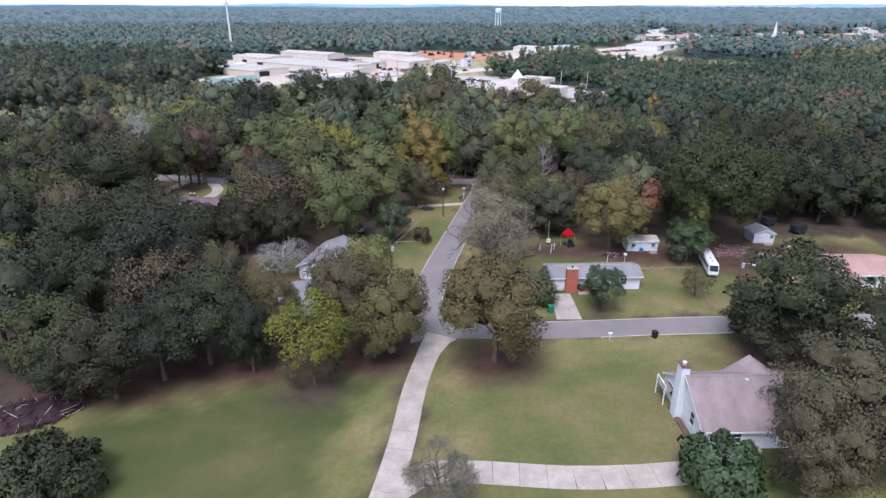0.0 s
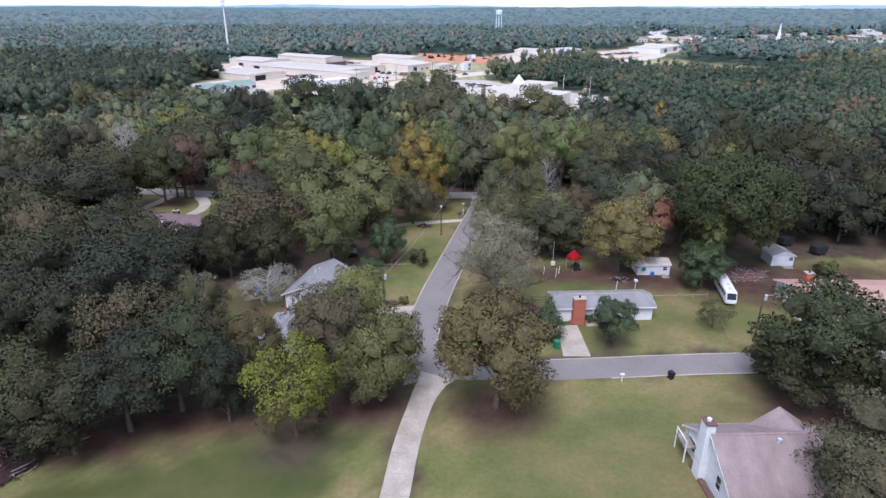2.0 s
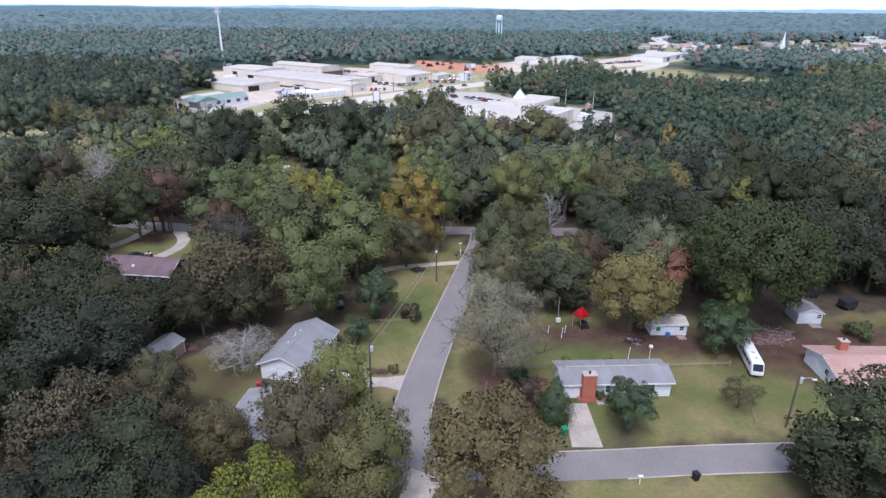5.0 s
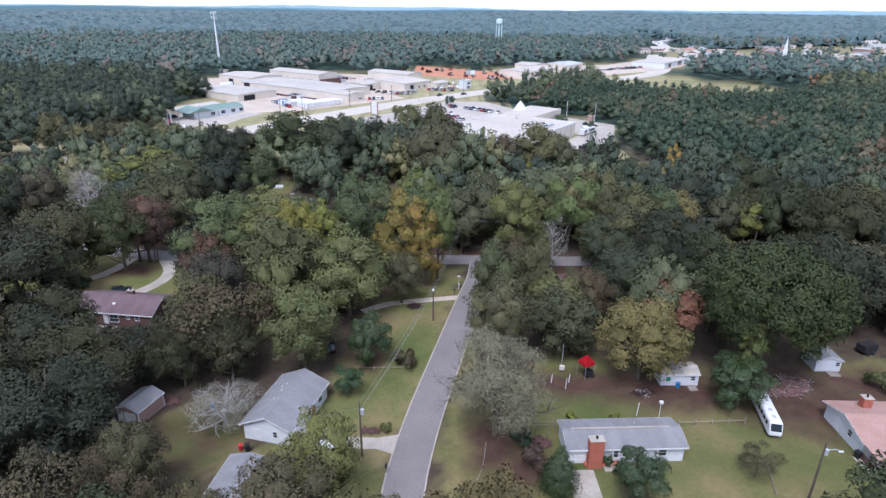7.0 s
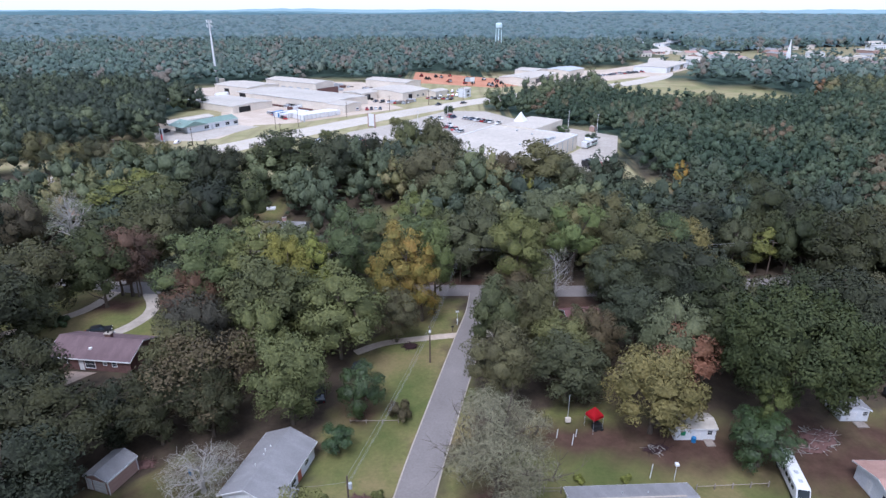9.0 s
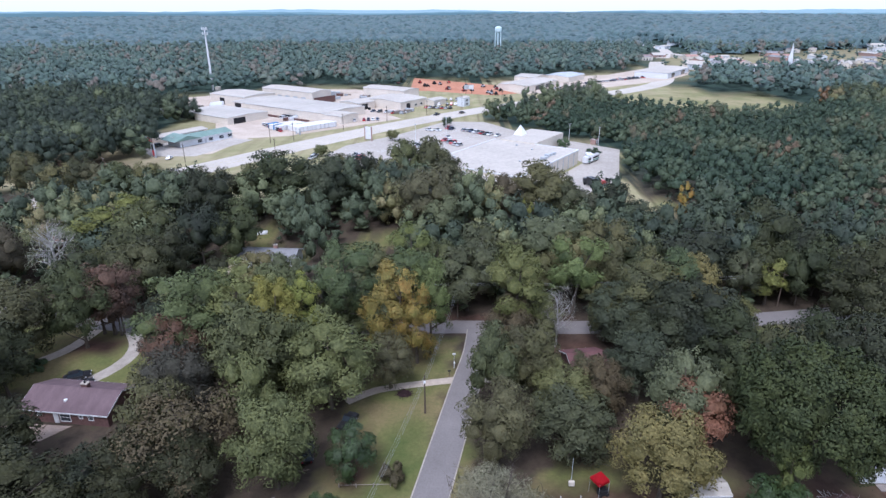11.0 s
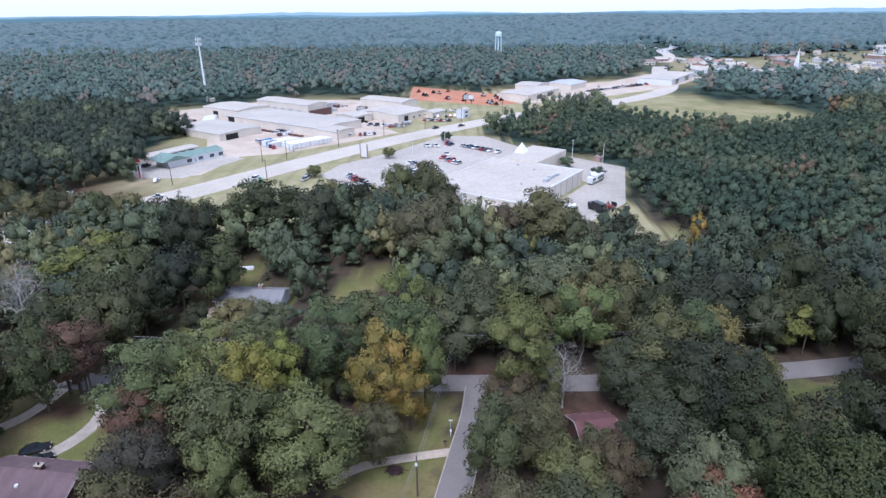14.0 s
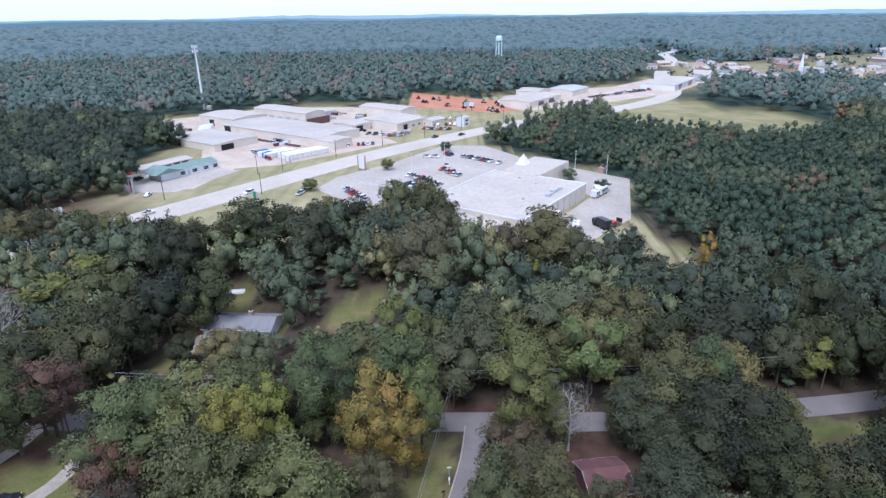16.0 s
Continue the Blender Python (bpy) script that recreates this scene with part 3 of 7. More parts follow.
ICO1 = (np.array([v.co for v in _b.verts]), np.array([[v.index for v in f.verts] for f in _b.faces]))
_b.free()


def clumps(rng, shape, h, r, base, count):
    """A crown's leafy tufts, grouped on boughs: places and sizes of the tufts, then of the boughs' inner masses."""
    c, rad, C, R = [], [], [], []
    mid, half = (base + h) / 2, (h - base) / 2
    if shape == "cone":
        for i in range(count):
            t = (i + 0.5) / count
            z, a = base + (h - base) * t * 0.94, rng.uniform(0, math.tau)
            q = r * (1 - t) ** 0.8 + 0.12 * r
            c.append((q * 0.45 * math.cos(a), q * 0.45 * math.sin(a), z)), rad.append(q * 0.72)
        return np.array(c), np.array(rad), np.array(c), np.array(rad) * 0.8
    boughs = max(5, round(count / 6))
    small = min(1.0, (13 / boughs) ** 0.42)
    for i in range(boughs):
        t = (i + 0.5) / boughs
        a = i * 2.39996 + rng.uniform(-0.5, 0.5)
        if shape == "tall":
            q = r * (0.35 + 0.75 * math.sin(math.pi * (0.18 + 0.72 * t))) * rng.uniform(0.45, 0.75)
            C.append((q * math.cos(a), q * math.sin(a), base + (h - base) * (0.10 + 0.80 * t)))
            R.append(r * rng.uniform(0.34, 0.50) * small * (1.0 if t < 0.8 else 0.75))
        else:
            dz = -0.82 + 1.77 * t
            q = math.sqrt(max(0.05, 1 - min(1, dz * dz))) * rng.uniform(0.85, 1.15)
            C.append((r * 0.62 * q * math.cos(a), r * 0.62 * q * math.sin(a), mid + half * 0.66 * dz * rng.uniform(0.88, 1.1)))
            R.append(min(r, half * 1.25) * max(1.0, r / (half * 1.25)) ** 0.55 * rng.uniform(0.32, 0.46) * small)
    for p, q in list(zip(C, R)):
        out = np.array((p[0], p[1], (p[2] - mid) * 0.8))
        out /= np.linalg.norm(out) + 1e-6
        for _ in range(6):
            v = rng.normal(size=3)
            v = v / np.linalg.norm(v) * 0.85 + out * 0.8 + np.array((0, 0, 0.55 if shape == "tall" else 0.3))
            v /= np.linalg.norm(v)
            c.append(tuple(np.array(p) + v * q * rng.uniform(0.66, 1.06) * np.array((1, 1, 1.25 if shape == "tall" else 1.0))))
            rad.append(q * rng.uniform(0.20, 0.46))
    C.append((0, 0, mid - 0.06 * half)), R.append(min(r, half) * (0.50 if shape == "tall" else 0.62))
    return np.array(c), np.array(rad), np.array(C), np.array(R)


def leaves(rng, c, rad, count, size, keep=0.62, slim=1.0):
    """Small leaf sprays over the outside of the clumps, each a bent blade of four corners."""
    pick = rng.choice(len(c), count * 2, p=rad ** 2 / (rad ** 2).sum())
    d = rng.normal(size=(count * 2, 3))
    d /= np.linalg.norm(d, axis=1)[:, None]
    d[:, 2] = np.where(d[:, 2] < -0.35, -d[:, 2], d[:, 2])
    P = c[pick] + d * rad[pick][:, None] * rng.uniform(0.74, 1.24, (count * 2, 1))
    deep = np.zeros(len(P), bool)
    for ci, ri in zip(c, rad):
        deep |= np.linalg.norm(P - ci, axis=1) < ri * keep
    P, d = P[~deep][:count], d[~deep][:count]
    nrm = d + rng.normal(scale=0.45, size=d.shape)
    nrm /= np.linalg.norm(nrm, axis=1)[:, None]
    t = np.cross(nrm, rng.normal(size=d.shape))
    t /= np.linalg.norm(t, axis=1)[:, None]
    s = np.cross(nrm, t)
    z = size * rng.uniform(0.55, 1.35, (len(P), 1))
    V = np.stack([P - t * z * 0.55 - s * z * 0.34 * slim - nrm * z * 0.1, P + t * z * 0.75, P - t * z * 0.30 + s * z * 0.42 * slim - nrm * z * 0.1], 1)
    F = np.arange(len(P) * 3).reshape(-1, 3)
    return V.reshape(-1, 3), F, np.repeat(0.5 * d + 0.5 * nrm, 3, axis=0)


def cores(rng, c, rad, ico, k=0.64):
    V, F, N, o = [], [], [], 0
    for ci, ri in zip(c, rad):
        v = ico[0] * (ri * k * rng.uniform(0.7, 1.25, (len(ico[0]), 1))) + ci
        V.append(v), F.append(ico[1] + o), N.append(ico[0])
        o += len(v)
    return np.concatenate(V), np.concatenate(F), np.concatenate(N)


def soften(me, V, N, mid, whole=0.42, up=0.06):
    """Leaf normals that follow the mass of the crown, as the many leaves of a spray do."""
    out = (V - np.array(mid)) / (np.linalg.norm(V - np.array(mid), axis=1)[:, None] + 1e-6)
    M = N * (1 - whole - up) + out * whole + np.array((0, 0, up))
    M /= np.linalg.norm(M, axis=1)[:, None] + 1e-6
    me.polygons.foreach_set("use_smooth", np.ones(len(me.polygons), bool))
    me.normals_split_custom_set_from_vertices(M.tolist())


def crown_mesh(name, rng, tufts, count, size, mat, solid=True, slim=1.0, keep=0.62):
    """Leaves over inner masses of twigs and foliage."""
    c, rad, C, R = tufts
    if solid or slim == 1.0:
        c, rad = np.concatenate([c, C[:-1]]), np.concatenate([rad, R[:-1] * 0.92])
    V, F, N = leaves(rng, c, rad, count, size, keep, slim)
    if not solid:
        me = mesh_from(name, V, F, mat)
    else:
        V2, F2, N2 = cores(rng, C, R, ICO1, 0.62 if count > 5000 else 0.72)
        F, V, N = np.concatenate([F, F2 + len(V)]), np.concatenate([V, V2]), np.concatenate([N, N2])
        me = mesh_from(name, V, F, mat)
    soften(me, V, N, (0, 0, c[:, 2].mean() - 0.2 * np.ptp(c[:, 2])))
    return me


def branch_tubes(paths, sides):
    """Many tapered tubes as one array of points and one of faces. paths: lists of (point, radius)."""
    V, F, o = [], [], 0
    ang = np.arange(sides) * math.tau / sides
    for path in paths:
        P = np.array([p for p, _ in path], float)
        R = np.array([q for _, q in path], float)
        D = np.gradient(P, axis=0)
        D /= np.linalg.norm(D, axis=1)[:, None] + 1e-9
        S = np.cross(D, (0.31, 0.90, 0.11))
        S /= np.linalg.norm(S, axis=1)[:, None] + 1e-9
        T = np.cross(D, S)
        ring = P[:, None] + R[:, None, None] * (np.cos(ang)[None, :, None] * S[:, None] + np.sin(ang)[None, :, None] * T[:, None])
        V.append(ring.reshape(-1, 3))
        k = np.arange(len(P) - 1)[:, None] * sides + np.arange(sides)[None]
        k2 = np.arange(len(P) - 1)[:, None] * sides + (np.arange(sides)[None] + 1) % sides
        F.append(np.stack([k, k2, k2 + sides, k + sides], -1).reshape(-1, 4) + o)
        o += len(P) * sides
    return np.concatenate(V), np.concatenate(F)


def skeleton_paths(rng, h, r, base, limbs, twigs, thick=0.022):
    """A trunk with limbs, and on request finer boughs and twigs on those."""
    paths = []
    top = h * (0.82 if limbs else 0.95)
    zs = np.linspace(0, top, 7)
    drift = np.cumsum(rng.normal(scale=0.02 * h, size=(7, 2)), 0) * np.linspace(0, 1, 7)[:, None]
    trunk = [((drift[i][0], drift[i][1], z - (0.15 if i == 0 else 0)), h * thick * (1.35 if i == 0 else 1 - 0.8 * z / top)) for i, z in enumerate(zs)]
    paths.append(trunk)

    def grow(p, d, length, rad, level):
        pts = [(p, rad)]
        q = np.array(p, float)
        dd = np.array(d, float)
        for k in range(3):
            dd = dd + rng.normal(scale=0.16, size=3) + np.array((0, 0, 0.06))
            dd /= np.linalg.norm(dd)
            q = q + dd * length / 3
            pts.append((tuple(q), rad * (1 - 0.28 * (k + 1))))
        paths.append(pts)
        if level > 0:
            for k in range(twigs):
                i = 1 + k % 3
                nd = dd + rng.normal(scale=0.65, size=3)
                nd /= np.linalg.norm(nd)
                grow(pts[i][0], nd, length * rng.uniform(0.42, 0.66), rad * 0.45, level - 1)

    for k in range(limbs):
        f = (k + 0.5) / limbs
        z = base * 0.85 + (top - base * 0.85) * f * 0.92
        a = k * 2.4 + rng.uniform(-0.5, 0.5)
        j = min(5, int(z / top * 6))
        p = (drift[j][0], drift[j][1], z)
        d = np.array((math.cos(a), math.sin(a), rng.uniform(0.25, 0.7) + 0.4 * f))
        grow(p, d / np.linalg.norm(d), r * (1.05 - 0.5 * f), h * thick * 0.42 * (1.2 - 0.6 * f), 2 if twigs else 0)
    return paths


KINDS = {  # name, height, radius, shape, foot of crown, clumps, leaves, leaf size, label, solid
    "oak": ("oak_tree", 16, 6.5, "broad", 0.8, 75, 8160, 0.32, "broad oak with a dense dull-green crown", True),
    "grey": ("oak_tree", 16, 6.5, "broad", 0.9, 75, 8160, 0.30, "broad grey-green oak with fine leaves", True),
    "dark": ("oak_tree", 16, 6.5, "broad", 0.8, 75, 7440, 0.33, "broad oak in closed woods with darkened leaf colour", True),
    "pine": ("pine_tree", 20, 5.5, "tall", 5.5, 52, 6720, 0.29, "tall pine with a bright green tufted crown", True),
    "lime": ("tulip_tree", 20, 5.8, "tall", 3.2, 56, 7200, 0.32, "tall tree with yellow-green early autumn leaves", True),
    "yellow": ("hickory_tree", 12, 6.3, "broad", 4.6, 60, 6400, 0.30, "rounded tree in bright yellow-green autumn leaf", False),
    "gold": ("hickory_tree", 15, 6.2, "broad", 1.0, 70, 7200, 0.30, "tree with leaves turning dull yellow", True),
    "orange": ("sweetgum_tree", 20, 5.0, "tall", 2.5, 52, 6480, 0.30, "tall tree in orange and yellow autumn leaf", True),
    "rust": ("maple_tree", 16, 6.0, "broad", 2.5, 60, 5520, 0.29, "tree with rust-brown autumn leaves", True),
    "brown": ("pecan_tree", 15, 6.5, "broad", 0.9, 75, 7680, 0.27, "tree with olive-brown drying leaves", True),
    "olive": ("pecan_tree", 15, 6.5, "broad", 0.7, 80, 8600, 0.28, "tree with olive leaves turning brown at the tips", True),
    "thin": ("pecan_tree", 15, 6.5, "broad", 2.0, 60, 4860, 0.32, "thin-crowned tree with brown leaves and grey limbs", False),
    "holly": ("evergreen_tree", 8, 3.3, "round", 0.2, 46, 6240, 0.19, "compact dark evergreen with a rounded crown", True),
    "cedar": ("cedar_tree", 7.5, 2.3, "cone", 0.3, 40, 5040, 0.18, "narrow dark cedar beside the driveway", True),
    "bare": ("bare_tree", 15, 6.0, "broad", 2.5, 0, 0, 0, "leafless tree with a haze of grey-brown twigs", False),
    "bleached": ("bare_bush", 15, 6.0, "broad", 1.2, 0, 0, 0, "leafless spreading bush of pale grey twigs", False),
    "dead": ("dead_tree", 14, 5.5, "broad", 3.0, 0, 0, 0, "dead tree with bleached bare branches", False),
    "bigoak": ("oak_tree", 24, 14.5, "broad", 4.2, 330, 30000, 0.44, "huge spreading oak with a domed green crown", True),
}
PROTO = {}


def build_tree(kind, seed, light):
    name, h, r, shape, foot, count, n_leaf, size, label, solid = KINDS[kind]
    rng = np.random.default_rng(seed)
    root = thing(name, pose(0, 0, 0), label, "tree")
    bare = n_leaf == 0
    open_crown = bare or not solid
    limbs = (18 if kind == "bare" else 11) if bare else (9 if open_crown else 6)
    twigs = (6 if kind in ("bare", "bleached") else 4) if bare else (3 if open_crown else 0)
    V, F = branch_tubes(skeleton_paths(rng, h, r, foot, limbs, twigs, 0.026 if bare else 0.020), 4 if twigs else 6)
    part("trunk", mesh_from("trunk", V, F, PALE_BARK if kind in ("dead", "bleached") else BARK), None, root)
    if not bare:
        tufts = clumps(rng, shape, h, r, foot, int(count * (0.9 if light else 1.25)))
        k = 0.48 if light else 1.0
        leaf = LEAF.get({"cedar": "holly", "bigoak": "bigoak", "thin": "brown"}.get(kind, kind))
        part("crown", crown_mesh("crown", rng, tufts, int(n_leaf * (1.15 if light else 1.35) * k), size * 0.90 / math.sqrt(k) * (1.0 if k == 1 else 0.95), leaf, solid), None, root)
    if kind == "yellow":  # bare lower twigs
        tufts = clumps(rng, "broad", h * 0.55, r * 0.85, 0.8, 40)
        part("twig_haze", crown_mesh("twig_haze", rng, tufts, 3600, 0.7, LEAF["brown"], False, slim=0.12, keep=0.1), None, root)
    if bare:  # a haze of fine twigs at the ends of the boughs
        tufts = clumps(rng, "broad", h, r, foot * 0.5, 60)
        tufts = (np.concatenate([tufts[0], tufts[2]]), np.concatenate([tufts[1] * 1.6, tufts[3] * 1.1]), tufts[2], tufts[3])
        part("twig_haze", crown_mesh("twig_haze", rng, tufts, {"bare": 13000, "bleached": 3500}.get(kind, 900), 0.85, LEAF["twig" if kind == "bare" else "pale_twig"], False, slim=0.07, keep=0.1), None, root)
    return root


def plant(kind, x, y, h, r, variant=None, light=False, label="", group=""):
    rng = random.Random(int(x * 131 + y * 977 + h * 17))
    v = rng.randrange(2 if light or kind == "bigoak" else 3) if variant is None else variant
    key = (kind, v, light)
    scale = Vector((r / KINDS[kind][2] * rng.uniform(0.94, 1.06), r / KINDS[kind][2] * rng.uniform(0.94, 1.06), h / KINDS[kind][1]))
    loc, rot = (x, y, float(relief(x, y)) - 0.05), Euler((0, 0, rng.uniform(0, math.tau)))
    if key not in PROTO:
        ob = build_tree(kind, hash_of(kind) + v * 7 + light * 31, light)
        ob.matrix_basis = Matrix.LocRotScale(loc, rot, scale)
        PROTO[key] = ob
    else:
        s0 = PROTO[key].scale
        ob = copy_thing(PROTO[key], Matrix.LocRotScale(loc, rot, Vector((scale.x / s0.x, scale.y / s0.y, scale.z / s0.z))))
    if label:
        ob["label"] = label
    if group:
        ob["group"] = group
    return ob


def hash_of(text):
    return sum((i + 3) * ord(ch) for i, ch in enumerate(text))


STANDS = []
STANDS += [("lime", *row) for row in ((-25.4, 149.7, 18, 5.0), (48.2, 110.2, 12.5, 2.6), (-28.7, 143.7, 21, 5.1), (-88.3, 203.2, 17, 9.8), (25.7, 208.4, 14, 2.7),)]
STANDS += [("pine", *row) for row in ((-45, 143.9, 22, 7.2), (-35.3, 148.2, 21, 7.1), (-0.2, 151.8, 21, 4.1), (16.6, 156, 21.5, 6), (-17.8, 156.7, 23, 6.7), (50.8, 159.5, 20, 5.1), (31.7, 168.3, 20, 6.7),)]
STANDS += [("gold", *row) for row in ((-13.0, 86.8, 13.2, 5.2), (33, 113.6, 15.2, 7.4), (36, 156.6, 12.5, 4.6), (53.7, 157.2, 19, 5.6), (62.6, 157.3, 10.1, 5.0), (-29, 157.7, 10.7, 4.85), (-78.3, 199, 16, 9.4),)]
STANDS += [("orange", *row) for row in ((-2.9, 148.4, 18, 4), (-7.5, 150.2, 22, 5.2), (75.3, 219.9, 14, 2.5),)]
STANDS += [("rust", *row) for row in ((-45.8, 140.4, 16, 6), (-44.9, 143.2, 12, 5.7), (-66.5, 159.1, 13, 3.6), (-68.1, 159.5, 17, 6.5), (-70.5, 159.8, 15, 5.2),)]
STANDS += [("oak", *row) for row in ((-21.8, 115.5, 16.5, 6.5), (-40.3, 120.8, 15, 6.2), (21.7, 121.8, 12, 7.6), (22.1, 129.6, 11.5, 6), (-17.3, 134, 17.5, 8.6), (36.7, 136.3, 14, 6.6), (-29.9, 136.4, 20, 8.6), (27.5, 137.5, 8.5, 4.5), (18, 137.6, 14.5, 5.8), (16.4, 140.9, 11, 5.1), (-23.5, 140.9, 14, 6.6), (-34.2, 143.5, 16, 7.4), (42.6, 145.6, 12, 7.1), (38.3, 154.5, 14, 7.4), (-35, 156.9, 12.5, 5.1), (-18, 157.3, 11.3, 5.6), (43.8, 157.7, 19, 7.7), (22.5, 157.7, 10.1, 4.85), (-31.9, 157.8, 18, 7.2), (47, 158, 13.1, 5.35),)]
STANDS += [("oak", *row) for row in ((43.4, 158.7, 17, 7.2), (7.7, 170.2, 17, 8.4), (-12.2, 173.7, 15, 7.5), (-43, 179.4, 11.5, 5.2), (42.4, 187.3, 17, 7.9), (-33.8, 225.9, 20, 8.7), (33.4, 225.5, 18, 11.3), (-1.6, 251.8, 20, 6.9), (-12, 252.2, 20, 6.9),)]
STANDS += [("thin", *row) for row in ((42.0, 92.2, 4.8, 2.7), (-41.1, 76.9, 15, 6.4), (-34.9, 116.6, 15, 9),)]
STANDS += [("dark", *row) for row in ((48, 49, 13, 7), (-47, 62.9, 9, 4.4), (-42.1, 63.7, 13, 5.8), (-37.7, 67.6, 13, 6.2), (-51, 67.7, 13, 5.9), (-26.4, 69.2, 12, 3.7), (-33.1, 71.5, 14, 6.7), (46.8, 73.6, 9, 7.6), (47.5, 75, 17.5, 8.8), (44, 77.5, 7, 4.5), (-59.6, 83.9, 15, 6.5), (-48.5, 91.5, 17, 9), (-63.1, 95.7, 17, 8.2), (-51.4, 104, 14, 8.4), (-40, 110.8, 13, 5.2), (-45.6, 112, 10.5, 5.6), (-33, 112.5, 12, 5), (-64.3, 118, 13, 7.1), (72.4, 131.1, 20, 9.6), (-81.9, 135, 18, 11.2),)]
STANDS += [("dark", *row) for row in ((-76.3, 137.9, 14, 5.8), (55.2, 141.7, 15, 7.2), (51.7, 147.1, 13, 7.9), (-80.7, 149.3, 18, 9), (90, 157, 21, 9.5), (50.2, 152, 18, 10.1), (-71.1, 154.2, 18, 6.9), (-52, 156.6, 9.5, 4.6), (-23.5, 156.6, 13.1, 4.6), (59.5, 153.5, 11.9, 4.6), (53, 156.9, 11.3, 5.1), (-46, 157.3, 11.9, 5.6), (41.5, 157.3, 10.7, 5.6), (61.6, 178.7, 18, 9.8), (-52.9, 180.3, 9, 4.3), (86.4, 192.6, 20, 8.3), (-62.1, 195.1, 18, 7.9), (-52.8, 197.2, 18, 7), (-66.5, 215.9, 20, 7.6), (-49.4, 232.9, 20, 12),)]
STANDS += [("dead", *row) for row in ((25.5, 154.5, 14, 4.2), (-93.9, 183.9, 16, 6.9), (-100.6, 192.8, 15, 5.2),)]
STANDS += [("brown", *row) for row in ((36, 47.5, 12.5, 5.5), (41.5, 54, 14, 7.5), (-14.6, 77.6, 15, 5.9), (-36.3, 85.8, 11, 5.9), (-35.2, 86.2, 13, 4.1), (-18.6, 85.6, 8.5, 3.2), (10, 120, 15.5, 5.8), (-40.2, 129.5, 16, 6.6), (28.2, 130.5, 13, 5.1), (-7.5, 140, 12, 4.9), (16.9, 140.6, 13, 5.5), (14.7, 148.6, 12, 6.3), (17.5, 156.9, 11.9, 5.1), (59, 157.7, 9.5, 4.85), (-40.5, 158, 10.1, 5.35), (-2.8, 214.2, 22, 9.9),)]
STANDS += [("grey", *row) for row in ((-13, 158, 9.5, 5.35), (-35.1, 177.5, 11.5, 5.1), (29.3, 189.6, 18, 9.7), (1.8, 204.4, 18, 6.3),)]
STANDS += [("yellow", *row) for row in ((-17.7, 66.8, 11.6, 5.9),)]
STANDS += [("olive", *row) for row in ((-26, 78.6, 10.8, 4.6), (6.2, 72.2, 16.6, 7.4), (-10.5, 73, 8.5, 5), (-8, 74.5, 13.2, 5.5),)]
STANDS += [("holly", *row) for row in ((25, 87.9, 8.2, 3.4), (46, 106.5, 9, 4.6), (-13.7, 109.2, 5, 2.6), (-11.5, 117.7, 9.5, 3.8),)]
STANDS += [("cedar", *row) for row in ((15.7, 89.5, 7.2, 2.3),)]
STANDS += [("bare", *row) for row in ((-1, 44.6, 8.4, 3.2), (8.4, 99.8, 15.5, 6.9),)]
STANDS += [("bleached", *row) for row in ((-30.5, 101.6, 6.2, 5.2),)]
STANDS += [("bigoak", *row) for row in ((53.8, 115.8, 23.3, 13.2),)]
for kind, x, y, h, r in STANDS:
    plant(kind, x, y, h, r, light=y > 166 and kind not in ("bare", "dead", "bleached"))


def scatter(y0, y1, cell, rng, spread=0.80, margin=2.5):
    """Places on a jittered grid inside the widening view, off the open ground, roads and lone trees."""
    ys = np.arange(y0, y1, cell)
    xs = np.arange(-spread * y1 - 30, spread * y1 + 30, cell)
    X, Y = np.meshgrid(xs, ys)
    X = (X + rng.uniform(-0.42, 0.42, X.shape) * cell).ravel()
    Y = (Y + rng.uniform(-0.42, 0.42, Y.shape) * cell).ravel()
    ok = np.abs(X) < spread * Y + 30
    X, Y = X[ok], Y[ok]
    ok = np.ones(len(X), bool)
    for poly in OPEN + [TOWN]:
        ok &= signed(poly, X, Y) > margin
    for line, w in LINES:
        ok &= gap(line, X, Y, closed=False) > w
    return X[ok], Y[ok]


def clear_of(X, Y, spots):
    ok = np.ones(len(X), bool)
    for sx, sy, sr in spots:
        ok &= np.hypot(X - sx, Y - sy) > sr
    return X[ok], Y[ok]


rng = np.random.default_rng(5)
SPOTS = [(x, y, r * 0.85 + 2.2) for _, x, y, h, r in STANDS]
X, Y = clear_of(*scatter(66, 186, 7.6, rng), SPOTS + [(35, 60, 12), (68, 95, 18), (-67, 126, 9), (30, 146, 9), (-62, 133, 12), (-59, 121, 9), (-52, 126, 10), (-54, 117, 8), (28.8, 146, 8), (66, 114, 7), (76, 120, 7), (-27, 86.5, 7.5), (-36, 95, 5), (-22, 103, 11), (0, 40, 30)])
for x, y in zip(X, Y):
    if abs(x) < 0.78 * y + 8:
        # side woods mostly take the darkened oaks: dimming put into colour by place
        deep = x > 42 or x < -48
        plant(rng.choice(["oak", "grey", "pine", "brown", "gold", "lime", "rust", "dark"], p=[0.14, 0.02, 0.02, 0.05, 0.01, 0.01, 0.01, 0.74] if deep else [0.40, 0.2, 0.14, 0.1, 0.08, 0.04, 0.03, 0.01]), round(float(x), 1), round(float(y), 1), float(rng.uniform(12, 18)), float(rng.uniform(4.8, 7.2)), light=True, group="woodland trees")

